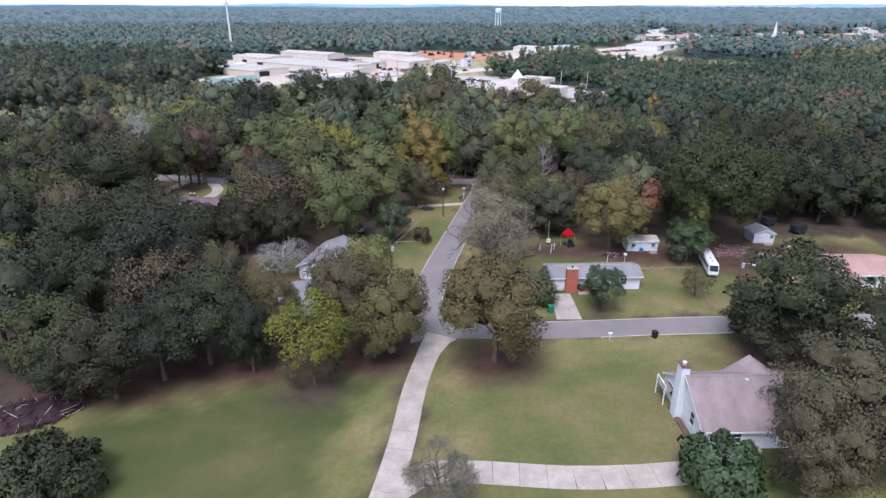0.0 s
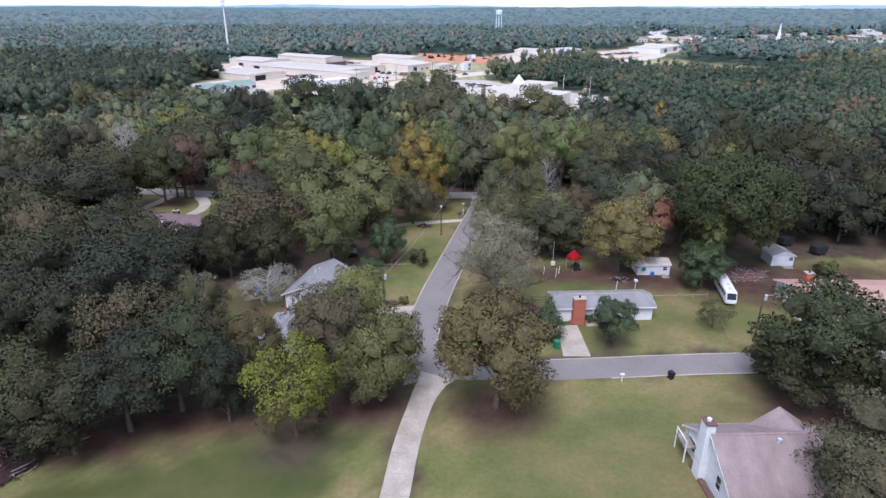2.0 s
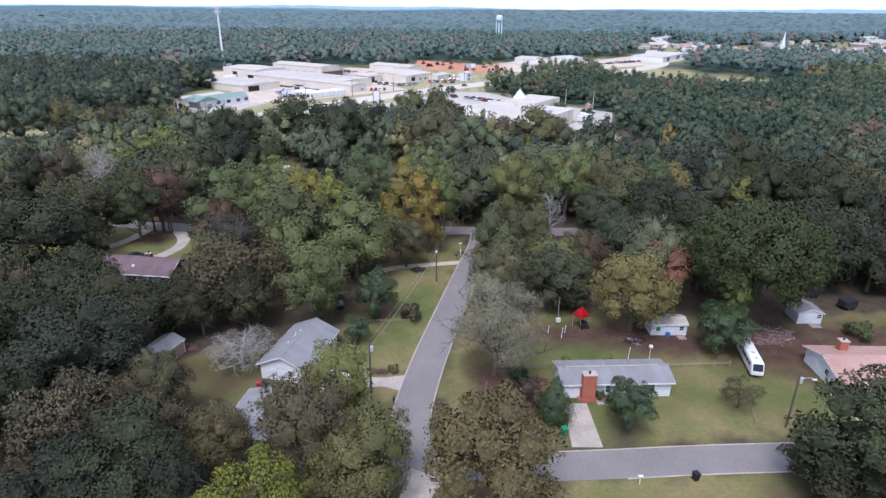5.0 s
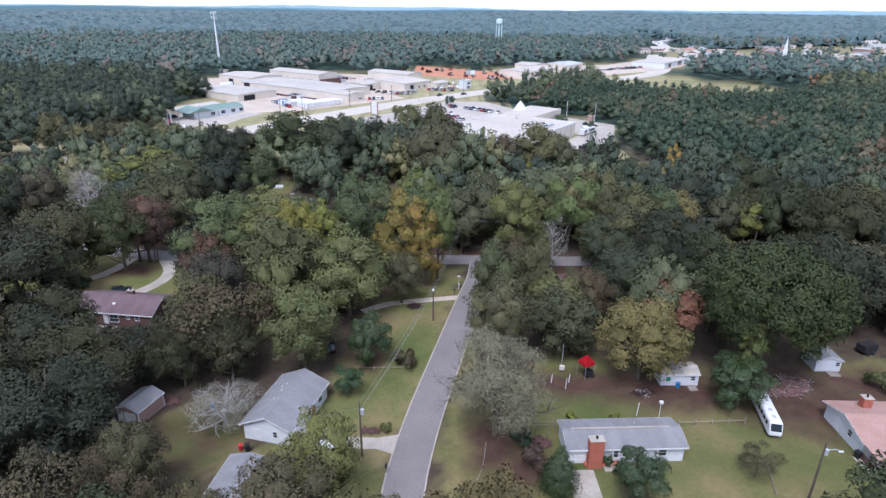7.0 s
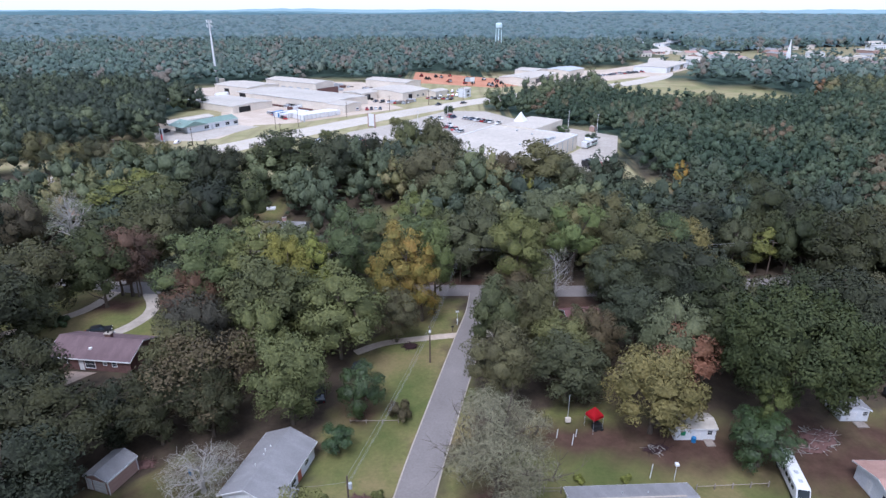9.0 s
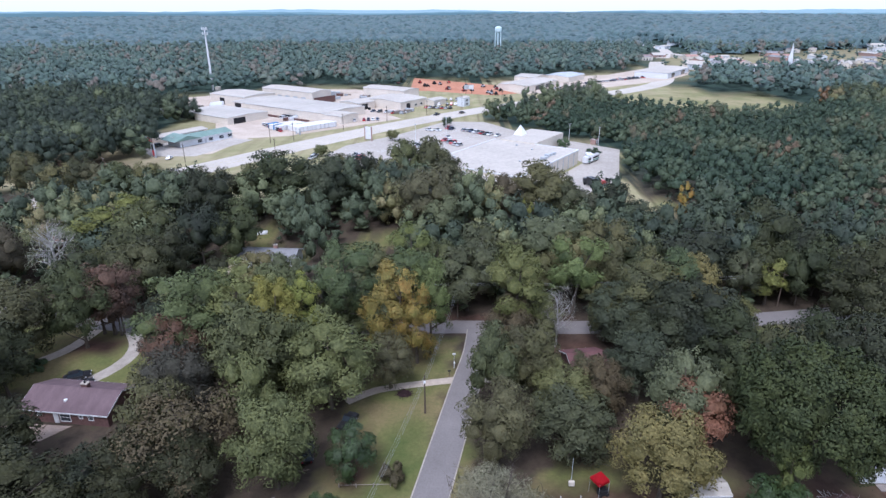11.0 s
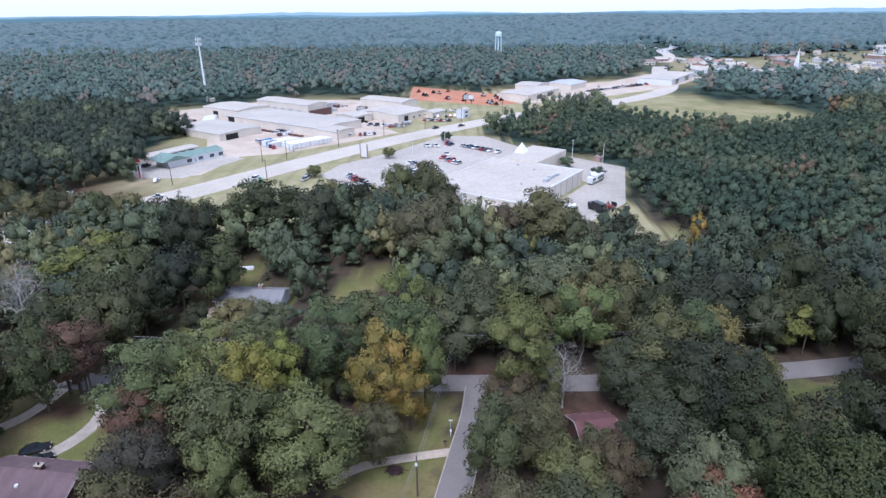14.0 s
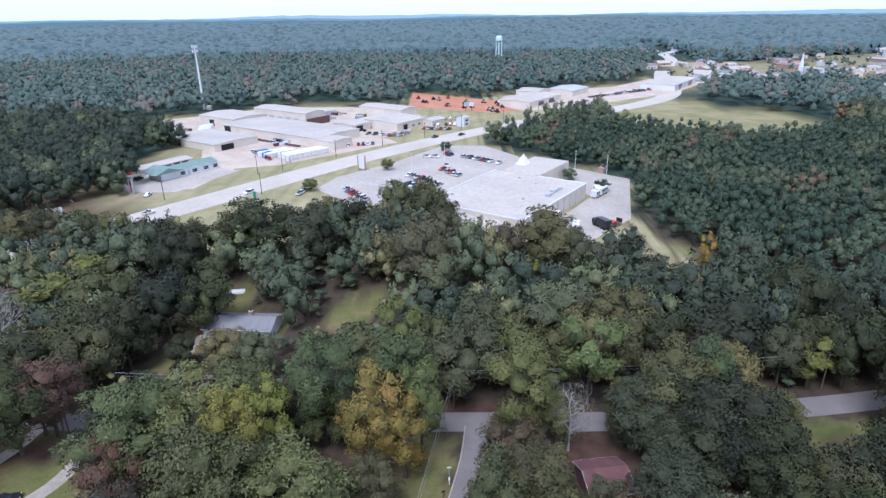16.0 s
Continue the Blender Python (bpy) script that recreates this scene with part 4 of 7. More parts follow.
# tall trees along the edge of the woods facing the trade yards
erng = np.random.default_rng(8)
for (x0, y0), (x1, y1) in zip(WOOD_EDGE, WOOD_EDGE[1:]):
    n_ = max(1, round(math.hypot(x1 - x0, y1 - y0) / 7.5))
    for k in range(n_):
        x, y = x0 + (x1 - x0) * (k + 0.3) / n_, y0 + (y1 - y0) * (k + 0.3) / n_ - 5.0
        if x > 66 or x < -150 or any(math.hypot(x - sx, y - sy) < sr * 0.75 for sx, sy, sr in SPOTS):
            continue
        plant(str(erng.choice(["oak", "dark", "grey", "brown"], p=[0.4, 0.35, 0.15, 0.1])), round(x + float(erng.uniform(-1, 1)), 1), round(y + float(erng.uniform(-2, 1)), 1), float(erng.uniform(13, 16.5)), float(erng.uniform(5.0, 6.8)), light=True, group="woodland trees")

# woods farther off: real crowns, joined


def woods_material(name, cols, spec=0.25, sheen=0.0, sprays_at=1.6):
    m, n, l, b = shader(name, 0.65, spec)
    geo, tone = n.new("ShaderNodeNewGeometry"), n.new("ShaderNodeAttribute")
    tone.attribute_name = "tone"
    r = ramp_node(n, cols)
    r.color_ramp.interpolation = "LINEAR"
    a = n.new("ShaderNodeMath")
    a.operation = "MULTIPLY_ADD"
    l.new(geo.outputs["Random Per Island"], a.inputs[0])
    a.inputs[1].default_value = 0.10
    l.new(tone.outputs["Fac"], a.inputs[2])
    l.new(a.outputs[0], r.inputs["Fac"])
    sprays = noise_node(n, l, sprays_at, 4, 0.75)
    # gap shade painted into the colour, at the scale of sprays_at
    gap_shade = ramp_node(n, [(0.34, (0.50, 0.52, 0.50)), (0.62, (1.12, 1.12, 1.12))])
    l.new(sprays.outputs["Fac"], gap_shade.inputs["Fac"])
    l.new(mixed(n, l, 1.0, r.outputs["Color"], gap_shade.outputs["Color"], "MULTIPLY"), b.inputs["Base Color"])
    bp = n.new("ShaderNodeBump")
    bp.inputs["Strength"].default_value, bp.inputs["Distance"].default_value = 0.8, 0.35 / sprays_at
    l.new(sprays.outputs["Fac"], bp.inputs["Height"])
    l.new(bp.outputs["Normal"], b.inputs["Normal"])
    b.inputs["Sheen Weight"].default_value, b.inputs["Sheen Roughness"].default_value = sheen, 0.7
    return m


TONES = [(0.0, (0.037, 0.050, 0.034)), (0.25, (0.064, 0.082, 0.047)), (0.5, (0.101, 0.121, 0.065)), (0.68, (0.145, 0.162, 0.076)), (0.82, (0.204, 0.189, 0.080)), (0.93, (0.182, 0.124, 0.080)), (1.0, (0.286, 0.162, 0.072))]
WOODS = woods_material("mixed_woods", TONES)
# blue haze of distance put into the leaf colours, with a little sheen
HAZED_WOODS = woods_material("haze_tinted_woods", [(0.0, (0.046, 0.082, 0.066)), (0.4, (0.066, 0.108, 0.084)), (0.75, (0.088, 0.132, 0.096)), (0.92, (0.112, 0.130, 0.094)), (1.0, (0.140, 0.120, 0.094))], 0.3, 0.05, 0.5)
HAZED_HILL_WOODS = woods_material("haze_tinted_hill_woods", [(0.0, (0.036, 0.071, 0.074)), (0.5, (0.057, 0.104, 0.105)), (0.85, (0.082, 0.134, 0.124)), (1.0, (0.110, 0.135, 0.124))], 0.3, 0.05, 0.12)


def template(seed, shape, n_tuft, n_leaf, size):
    """A crown of radius 1 and height 2.6, all in triangles."""
    r = np.random.default_rng(seed)
    c, rad, C, R = clumps(r, shape, 2.6, 1.0, 0.3, n_tuft)
    V2, F2, N2 = cores(r, C, R, ICO1, 0.80 if n_leaf else 1.1)
    if not n_leaf:
        return V2, F2, N2
    V, F, N = leaves(r, np.concatenate([c, C[:-1]]), np.concatenate([rad, R[:-1] * 0.94]), n_leaf, size, 0.6)
    return np.concatenate([V, V2]), np.concatenate([F, F2 + len(V)]), np.concatenate([N, N2])


def topped(t):
    """A crown without the faces that look down."""
    v, f, n = t
    nz = np.cross(v[f[:, 1]] - v[f[:, 0]], v[f[:, 2]] - v[f[:, 0]])[:, 2]
    return v, f[nz > -0.12], n


def forest(name, X, Y, H, R, temps, mat, label, rng, tones, whole=0.30, up=0.06):
    V, F, T, N, o = [], [], [], [], 0
    for x, y, h, r, tone in zip(X, Y, H, R, tones):
        v, f, n = temps[rng.integers(len(temps))]
        a = rng.uniform(0, math.tau)
        ca, sa = math.cos(a) * r, math.sin(a) * r
        z = float(relief(x, y))
        V.append(np.stack([v[:, 0] * ca - v[:, 1] * sa + x, v[:, 0] * sa + v[:, 1] * ca + y, v[:, 2] * h / 2.6 + z], 1).astype(np.float32))
        F.append(f + o)
        out = v - np.array((0, 0, 1.1))
        m = n * (1 - whole - up) + whole * out / (np.linalg.norm(out, axis=1)[:, None] + 1e-6) + np.array((0, 0, up))
        m /= np.linalg.norm(m, axis=1)[:, None] + 1e-6
        N.append(np.stack([(m[:, 0] * ca - m[:, 1] * sa) / r, (m[:, 0] * sa + m[:, 1] * ca) / r, m[:, 2]], 1).astype(np.float32))
        T.append(np.full(len(f), tone, np.float32))
        o += len(v)
    me = mesh_from(name, np.concatenate(V), np.concatenate(F), mat)
    me.polygons.foreach_set("use_smooth", np.ones(len(me.polygons), bool))
    me.normals_split_custom_set_from_vertices(np.concatenate(N).tolist())
    me.attributes.new("tone", "FLOAT", "FACE").data.foreach_set("value", np.concatenate(T))
    return tagged(new(name, me), label, "woods", kind="stuff")


def tone_of(rng, n):
    return np.clip(rng.beta(1.5, 1.9, n) * 0.88 + (rng.uniform(size=n) < 0.07) * 0.25, 0, 0.92)


X1, Y1 = clear_of(*scatter(186, 300, 7.6, rng), SPOTS)
X2, Y2 = scatter(300, 460, 9.8, rng)
X, Y = np.concatenate([X1, X2]), np.concatenate([Y1, Y2])
stand = [(62.3, 249.8), (73.3, 224.6), (134.6, 187.4), (412.4, 339.3), (412, 410.3), (83.8, 419.7), (52.4, 407.2), (34.5, 390), (66.5, 304.7)]  # planted pines
keep = ~inside(stand, X, Y)
X, Y = X[keep], Y[keep]
wedge = [(-270.7, 314.4), (-180.4, 256.7), (-155.3, 266.7), (-144.7, 289.5), (-129.4, 301.5), (-132.3, 323.7), (-149.5, 348.2), (-148.9, 390.8), (-271.2, 403.2)]  # woods beside the shop
wx, wy = np.meshgrid(np.arange(-290, -120, 8.0), np.arange(245, 410, 8.0))
wx, wy = (wx + rng.uniform(-3, 3, wx.shape)).ravel(), (wy + rng.uniform(-3, 3, wy.shape)).ravel()
keep = inside(wedge, wx, wy) & (inside(TRADE, wx, wy)) & (gap(HIGHWAY_LINE, wx, wy, closed=False) > 20)
X, Y = np.concatenate([X, wx[keep]]), np.concatenate([Y, wy[keep]])
mid_temps = [template(40 + i, ("tall", "broad", "tall")[i % 3], 42, 660, 0.115) for i in range(6)]
forest("woods", X, Y, rng.uniform(11.5, 18, len(X)), rng.uniform(4.0, 6.4, len(X)), mid_temps, WOODS, "dense mixed woods with a few turning crowns", rng, np.clip(tone_of(rng, len(X)) - 0.28 * (((X > 45) & (Y < 270)) | (X < -120)), 0, 1))
X, Y = scatter(200, 460, 7.2, rng)
keep = inside(stand, X, Y)
X, Y = X[keep], Y[keep]
pine_temps = [template(50 + i, "tall", 30, 330, 0.135) for i in range(5)]
PINES = woods_material("planted_pines", [(0.0, (0.030, 0.050, 0.030)), (0.4, (0.053, 0.080, 0.046)), (0.75, (0.084, 0.106, 0.056)), (0.92, (0.118, 0.112, 0.066)), (1.0, (0.150, 0.105, 0.064))])
forest("woods", X, Y, rng.uniform(9, 13.5, len(X)), rng.uniform(3.4, 5.0, len(X)), pine_temps, PINES, "dense planted pine woods beside the store", rng, np.clip(0.42 + 0.25 * np.sin(X / 17 + 2 * np.sin(Y / 23)) + rng.normal(0, 0.2, len(X)), 0, 0.97))
X, Y = scatter(460, 1000, 14.6, rng)
far_temps = [topped(template(60 + i, ("broad", "tall")[i % 2], 12, 60, 0.21)) for i in range(5)]
forest("woods", X, Y, rng.uniform(12, 20, len(X)), rng.uniform(6.5, 9.8, len(X)), far_temps, HAZED_WOODS, "unbroken woods beyond the highway", rng, rng.uniform(0, 1, len(X)), 0.3, 0.35)
# beyond them single crowns stand out of a closed canopy
r_ = np.random.default_rng(80)
vfar = [topped((ICO1[0] * (1, 1, 1.3) * r_.uniform(0.8, 1.2, (len(ICO1[0]), 1)) + (0, 0, 1.3), ICO1[1], ICO1[0])) for _ in range(6)]
XS, YS = [], []
d = 1000.0
while d < 3400:
    cell = max(17.0, d / 62)
    x = np.arange(-0.84 * d, 0.84 * d, cell)
    XS.append(x + rng.uniform(-0.5, 0.5, len(x)) * cell)
    YS.append(np.full(len(x), d) + rng.uniform(-0.5, 0.5, len(x)) * cell * 1.3)
    d += cell * 1.3
X, Y = np.concatenate(XS), np.concatenate(YS)
ok = (signed(TOWN, X, Y) > 6) & (gap(HIGHWAY_LINE, X, Y, closed=False) > 24)
X, Y = X[ok], Y[ok]
forest("woods", X, Y, rng.uniform(15, 20, len(X)), np.maximum(7.5, Y / 190) * rng.uniform(0.7, 1.25, len(X)), vfar, HAZED_HILL_WOODS, "far wooded hills reaching the skyline", rng, rng.uniform(0, 1, len(X)), 0.2, 0.25)
ca, cd = np.meshgrid(np.linspace(radians(30), radians(150), 301), 1000 * (3720 / 1000) ** np.linspace(0, 1, 150))
cx, cy = (cd * np.cos(ca)).ravel(), (cd * np.sin(ca)).ravel()
edge = np.minimum(np.minimum(signed(TOWN, cx, cy), gap(HIGHWAY_LINE, cx, cy, closed=False) - 24), np.hypot(cx, cy) - 1000)
cz = relief(cx, cy) + 13.5 * np.clip((edge - 4) / 45, 0.0, 1) + rng.uniform(-1.6, 1.6, len(cx)) * np.clip(edge / 55, 0, 1)
k = (np.arange(149)[:, None] * 301 + np.arange(300)[None]).ravel()
F = np.stack([k, k + 301, k + 302, k + 1], 1)
mx, my = cx[F].mean(1), cy[F].mean(1)
F = F[(signed(TOWN, mx, my) > 12) & (signed(TRADE, mx, my) > 16) & (gap(HIGHWAY_LINE, mx, my, closed=False) > 34)]
sheet = mesh_from("woods", np.stack([cx, cy, cz], 1), F, HAZED_HILL_WOODS, smooth=True)
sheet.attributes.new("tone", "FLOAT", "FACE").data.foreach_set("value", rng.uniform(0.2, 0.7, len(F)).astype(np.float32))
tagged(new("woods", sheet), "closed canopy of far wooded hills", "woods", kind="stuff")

# scattered trees between the buildings of the town and round the trade yards
xs, ys = np.meshgrid(np.arange(220, 780, 36.0), np.arange(600, 1000, 36.0))
X, Y = (xs + rng.uniform(-12, 12, xs.shape)).ravel(), (ys + rng.uniform(-12, 12, ys.shape)).ravel()
ok = inside(TOWN, X, Y)
X, Y = X[ok], Y[ok]
forest("woods", X, Y, rng.uniform(6, 11, len(X)), rng.uniform(3.5, 6.5, len(X)), far_temps, HAZED_WOODS, "scattered town trees between low buildings", rng, rng.uniform(0, 1, len(X)))

# low thicket on the floor of the woods
xs, ys = np.meshgrid(np.arange(-120, 120, 6.4), np.arange(166, 250, 6.4))
X, Y = (xs + rng.uniform(-2.4, 2.4, xs.shape)).ravel(), (ys + rng.uniform(-2.4, 2.4, ys.shape)).ravel()
ok = (gap(FAR_CROSS, X, Y, closed=False) > 6) & (signed(TRADE, X, Y) > 3)
for poly in LAWNS.values():
    ok &= signed(poly, X, Y) > 2.5
X, Y = X[ok], Y[ok]
forest("thicket", X, Y, rng.uniform(2.4, 6.5, len(X)), rng.uniform(2.4, 4.0, len(X)), far_temps, WOODS, "low green vine-covered thicket", rng, rng.uniform(0.1, 0.8, len(X)))

# ---- houses and sheds ----


def window_on(root, side, s, z, w, h, L, W, glass=GLASS, trim=TRIM, bars=True):
    """A window in a wall: proud frame with sill and a middle bar, dark pane set back in it."""
    turn = {"S": (0, -W / 2), "N": (180, -W / 2), "E": (90, -L / 2), "W": (-90, -L / 2)}[side]
    m = pose(0, 0, 0, 0, 0, turn[0]) @ pose(s, turn[1], z)
    f = bmesh.new()
    t = 0.09
    box(-w / 2 - t, -w / 2, -0.06, 0.02, -t, h + t, f), box(w / 2, w / 2 + t, -0.06, 0.02, -t, h + t, f)
    box(-w / 2, w / 2, -0.06, 0.02, h, h + t, f), box(-w / 2 - 0.04, w / 2 + 0.04, -0.11, 0.02, -t, 0, f)
    if bars:
        box(-w / 2, w / 2, -0.045, 0.0, h / 2 - 0.03, h / 2 + 0.03, f)
    win = part("window", f, trim, root, "white-framed window", m)
    part("pane", box(-w / 2, w / 2, -0.03, 0.01, 0, h), glass, win)
    return win


def door_on(root, side, s, w, h, L, W, mat=TRIM, name="door"):
    turn = {"S": (0, -W / 2), "N": (180, -W / 2), "E": (90, -L / 2), "W": (-90, -L / 2)}[side]
    m = pose(0, 0, 0, 0, 0, turn[0]) @ pose(s, turn[1], 0)
    f = box(-w / 2, w / 2, -0.05, 0.02, 0.05, h)
    for k in range(3):
        z = 0.2 + k * (h - 0.3) / 3
        box(-w / 2 + 0.12, w / 2 - 0.12, -0.075, -0.04, z, z + (h - 0.3) / 3 - 0.12, f)
    return part(name, f, mat, root, "", m)


def house(name, x, y, deg, L, W, eave, ridge, wall_mat, roof_mat, label, category="house", over=0.4, base=0.0, windows=(), doors=(), seams=0.0, group=""):
    root = thing(name, pose(x, y, base, 0, 0, deg), label, category, group)
    part("wall", prism([(-W / 2, -0.2), (W / 2, -0.2), (W / 2, eave), (0, ridge - 0.02), (-W / 2, eave)], -L / 2, L / 2), wall_mat, root)
    slope = (ridge - eave) / (W / 2)
    yo, ze = W / 2 + over, eave - slope * over
    for sgn in (-1, 1):
        prof = [(0, ridge), (sgn * yo, ze), (sgn * yo, ze + 0.13), (0, ridge + 0.13)]
        roof = part("roof", prism(prof, -L / 2 - over, L / 2 + over), roof_mat, root)
        if seams:
            f = bmesh.new()
            k = -L / 2
            while k < L / 2:
                prism([(0, ridge + 0.13), (sgn * yo, ze + 0.13), (sgn * yo, ze + 0.19), (0, ridge + 0.19)], k, k + 0.08, f)
                k += seams
            part("seam", f, roof_mat, roof)
        part("gutter", box(-L / 2 - over, L / 2 + over, sgn * yo - 0.05, sgn * yo + 0.05, ze - 0.12, ze + 0.1), TRIM, root)
    part("ridge_cap", prism([(-0.18, ridge + 0.10), (0.18, ridge + 0.10), (0, ridge + 0.19)], -L / 2 - over, L / 2 + over), roof_mat, root)
    for e in (-1, 1):
        f = bmesh.new()
        for sgn in (-1, 1):
            prism([(0, ridge + 0.11), (sgn * yo, ze + 0.11), (sgn * yo, ze - 0.08), (0, ridge - 0.08)], e * (L / 2 + over) - 0.03, e * (L / 2 + over) + 0.03, f)
        part("bargeboard", f, TRIM, root)
    for side, s, z, w, h in windows:
        window_on(root, side, s, z, w, h, L, W)
    for side, s, w, h, mat in doors:
        door_on(root, side, s, w, h, L, W, mat)
    return root


def chimney(root, x0, x1, y0, y1, top, mat, cap=CONCRETE):
    c = part("chimney", box(x0, x1, y0, y1, -0.1, top, bevel=0.03), mat, root)
    part("chimney_cap", box(x0 - 0.08, x1 + 0.08, y0 - 0.08, y1 + 0.08, top, top + 0.14, bevel=0.02), cap, c)
    part("flue", tube([((x0 + x1) / 2, (y0 + y1) / 2, top + 0.1), ((x0 + x1) / 2, (y0 + y1) / 2, top + 0.5)], [0.16, 0.16], 8), BLACK, c)


# white ranch house beyond the cross street
white = house("ranch_house", 25.4, 97.2, 2.6, 15.6, 5.5, 2.55, 3.35, WHITE_WALL, SHINGLE_GREY, "long white ranch house with a streaked grey shingle roof",
              windows=(("S", 4.9, 1.0, 1.0, 1.1), ("S", 0.2, 1.0, 1.4, 1.1), ("S", -1.4, 0.9, 0.6, 1.2), ("E", 0.5, 1.0, 0.9, 1.1)),
              doors=(("S", -2.6, 1.0, 2.1, GREY_METAL), ("S", -6.6, 2.0, 2.2, TRIM)))
chimney(white, -5.4, -3.5, -3.85, -2.70, 4.4, BRICK)
part("brick_plinth", box(-5.7, -1.0, -3.5, -2.76, 0.0, 0.35, bevel=0.02), BRICK, white)
part("porch_step", box(-3.2, 0.4, -4.5, -2.77, -0.1, 0.14, bevel=0.02), CONCRETE, white)
part("roof_vent", box(-7.0, 6.6, -0.12, 0.12, 3.49, 3.56), CONCRETE, white, "pale ridge cap strip")
for vx in (-1.2, 2.1):
    part("vent_pipe", tube([(vx, 1.0, 2.9), (vx, 1.0, 3.5)], [0.06, 0.06], 6), GREY_METAL, white)

# white house with the tall chimney on the near lawn
near = house("gable_house", 34.2, 60.0, 1.5, 13.2, 10.8, 2.8, 6.0, WHITE_WALL, SHINGLE_PINK, "white gabled house with a faded pink-brown shingle roof",
             windows=(("W", 2.6, 1.2, 0.9, 1.6), ("W", -3.8, 1.0, 1.6, 1.2), ("S", -4.2, 0.9, 1.0, 1.4), ("S", -2.8, 0.9, 1.0, 1.4), ("W", -2.2, 3.6, 0.8, 0.9)))
ch = part("chimney", box(-7.45, -6.5, 0.0, 1.4, -0.1, 7.1, bevel=0.03), WHITE_WALL, near, "tall white boxed chimney")
part("chimney_cap", box(-7.53, -6.42, -0.08, 1.48, 7.1, 7.26, bevel=0.02), DARK_BRICK, ch)
part("flue", tube([(-7.0, 0.7, 7.2), (-7.0, 0.7, 7.55)], [0.22, 0.24], 8), TRIM, ch)
part("cross_gable", prism([(-4.3, 2.5), (4.3, 2.5), (0, 5.6)], -0.5, 5.0), SHINGLE_PINK, near, "", pose(3.2, 0, 0, 0, 0, 90))
part("porch_post", box(-6.5, -6.38, -5.9, -5.78, 0, 2.7), TRIM, near)
part("porch_post", box(-4.0, -3.88, -5.9, -5.78, 0, 2.7), TRIM, near)
part("porch_floor", box(-6.6, 0, -6.2, -5.42, -0.1, 0.3), CONCRETE, near)
part("balcony", box(-7.9, -6.7, 2.6, 5.2, 1.9, 2.05), PLANK, near)
for bx, by in ((-7.85, 2.65), (-7.85, 5.15), (-6.75, 5.15)):
    part("balcony_post", box(bx - 0.06, bx + 0.06, by - 0.06, by + 0.06, 0, 2.9), TRIM, near)
part("balcony_rail", box(-7.9, -7.8, 2.6, 5.2, 2.8, 2.9), TRIM, near)
part("garden_edging", box(-7.4, -6.8, -5.6, 2.2, -0.1, 0.22, bevel=0.03), DARK_BRICK, near)
part("roof_vent", tube([(-0.2, -0.9, 5.3), (-0.2, -0.9, 6.1)], [0.2, 0.24], 8), GREY_METAL, near)

# long grey-roofed house on the lane
lane = house("bungalow", -21.9, 103.4, 76.0, 11.6, 7.2, 2.7, 4.3, WHITE_WALL, SHINGLE_GREY, "pale bungalow with a plain grey shingle roof",
             windows=(("W", 1.2, 1.1, 0.6, 0.9), ("S", -0.5, 0.9, 1.3, 1.1), ("S", 3.4, 1.0, 1.1, 1.0), ("S", -2.6, 0.9, 1.0, 1.1)), doors=(("W", -1.6, 0.95, 2.05, TRIM), ("S", 1.2, 0.95, 2.05, BRICK)))
part("porch_roof", prism([(-1.5, 2.4), (1.5, 2.4), (0, 3.2)], 0, 2.6), SHINGLE_GREY, lane, "", pose(-3.9, -3.0, 0, 0, 0, -90))
for q in (-2.7, -5.1):
    part("porch_post", box(q - 0.07, q + 0.07, -5.3, -5.16, 0, 2.4), TRIM, lane)
for vx, vy in ((0.5, 1.0), (1.4, 1.3), (2.2, 0.9), (-1.5, 1.1)):
    part("vent_pipe", tube([(vx, vy, 3.7), (vx, vy, 4.25)], [0.07, 0.07], 6), TRIM, lane)
house("carport", -24.3, 88.6, 82.0, 7.2, 5.2, 2.2, 2.8, WHITE_WALL, SHINGLE_GREY, "small white garage with a grey roof behind the trees", "garage", 0.3)
shed = house("garden_shed", -43.7, 103.9, 72.0, 4.9, 3.7, 2.35, 3.05, PINK_WALL, SHINGLE_GREY, "brown garden shed with a grey roof and white roll-up door", "shed", 0.2,
             doors=(("W", 0.35, 2.1, 1.9, WHITE_PAINT), ("W", -1.3, 0.7, 1.9, TRIM)))
for cx, cy in ((-2.45, -1.85), (-2.45, 1.85), (2.45, -1.85)):
    part("corner_board", box(cx - 0.06, cx + 0.06, cy - 0.06, cy + 0.06, 0, 2.3), TRIM, shed)
trailer = house("outbuilding", 39.2, 113.7, 0.5, 6.1, 3.4, 2.1, 2.6, WHITE_WALL, METAL_ROOF, "weathered white outbuilding with a sagging pale roof", "shed", 0.15,
                windows=(("S", -1.9, 0.9, 0.7, 0.75), ("S", 2.1, 1.0, 0.7, 0.7)), doors=(("S", 0.3, 0.95, 1.95, TRIM),))
part("shutter", box(-2.24, -1.56, -1.82, -1.75, 0.92, 1.62), GREEN_PLASTIC, trailer, "green boarded window")
part("ramp", box(1.3, 2.6, -3.2, -1.75, 0.0, 0.16), PLANK, trailer)
shed2 = house("garden_shed", 65.9, 118.4, 90, 4.0, 4.3, 2.1, 2.9, WHITE_WALL, SHINGLE_GREY, "white shed with a dark grey gable roof under an oak", "shed", 0.2,
              windows=(("W", 1.5, 1.1, 0.7, 0.7),), doors=(("W", -0.5, 1.4, 1.8, TRIM),))
part("ramp", box(-3.6, -2.3, -1.5, 0.3, 0.0, 0.14), PLANK, shed2)
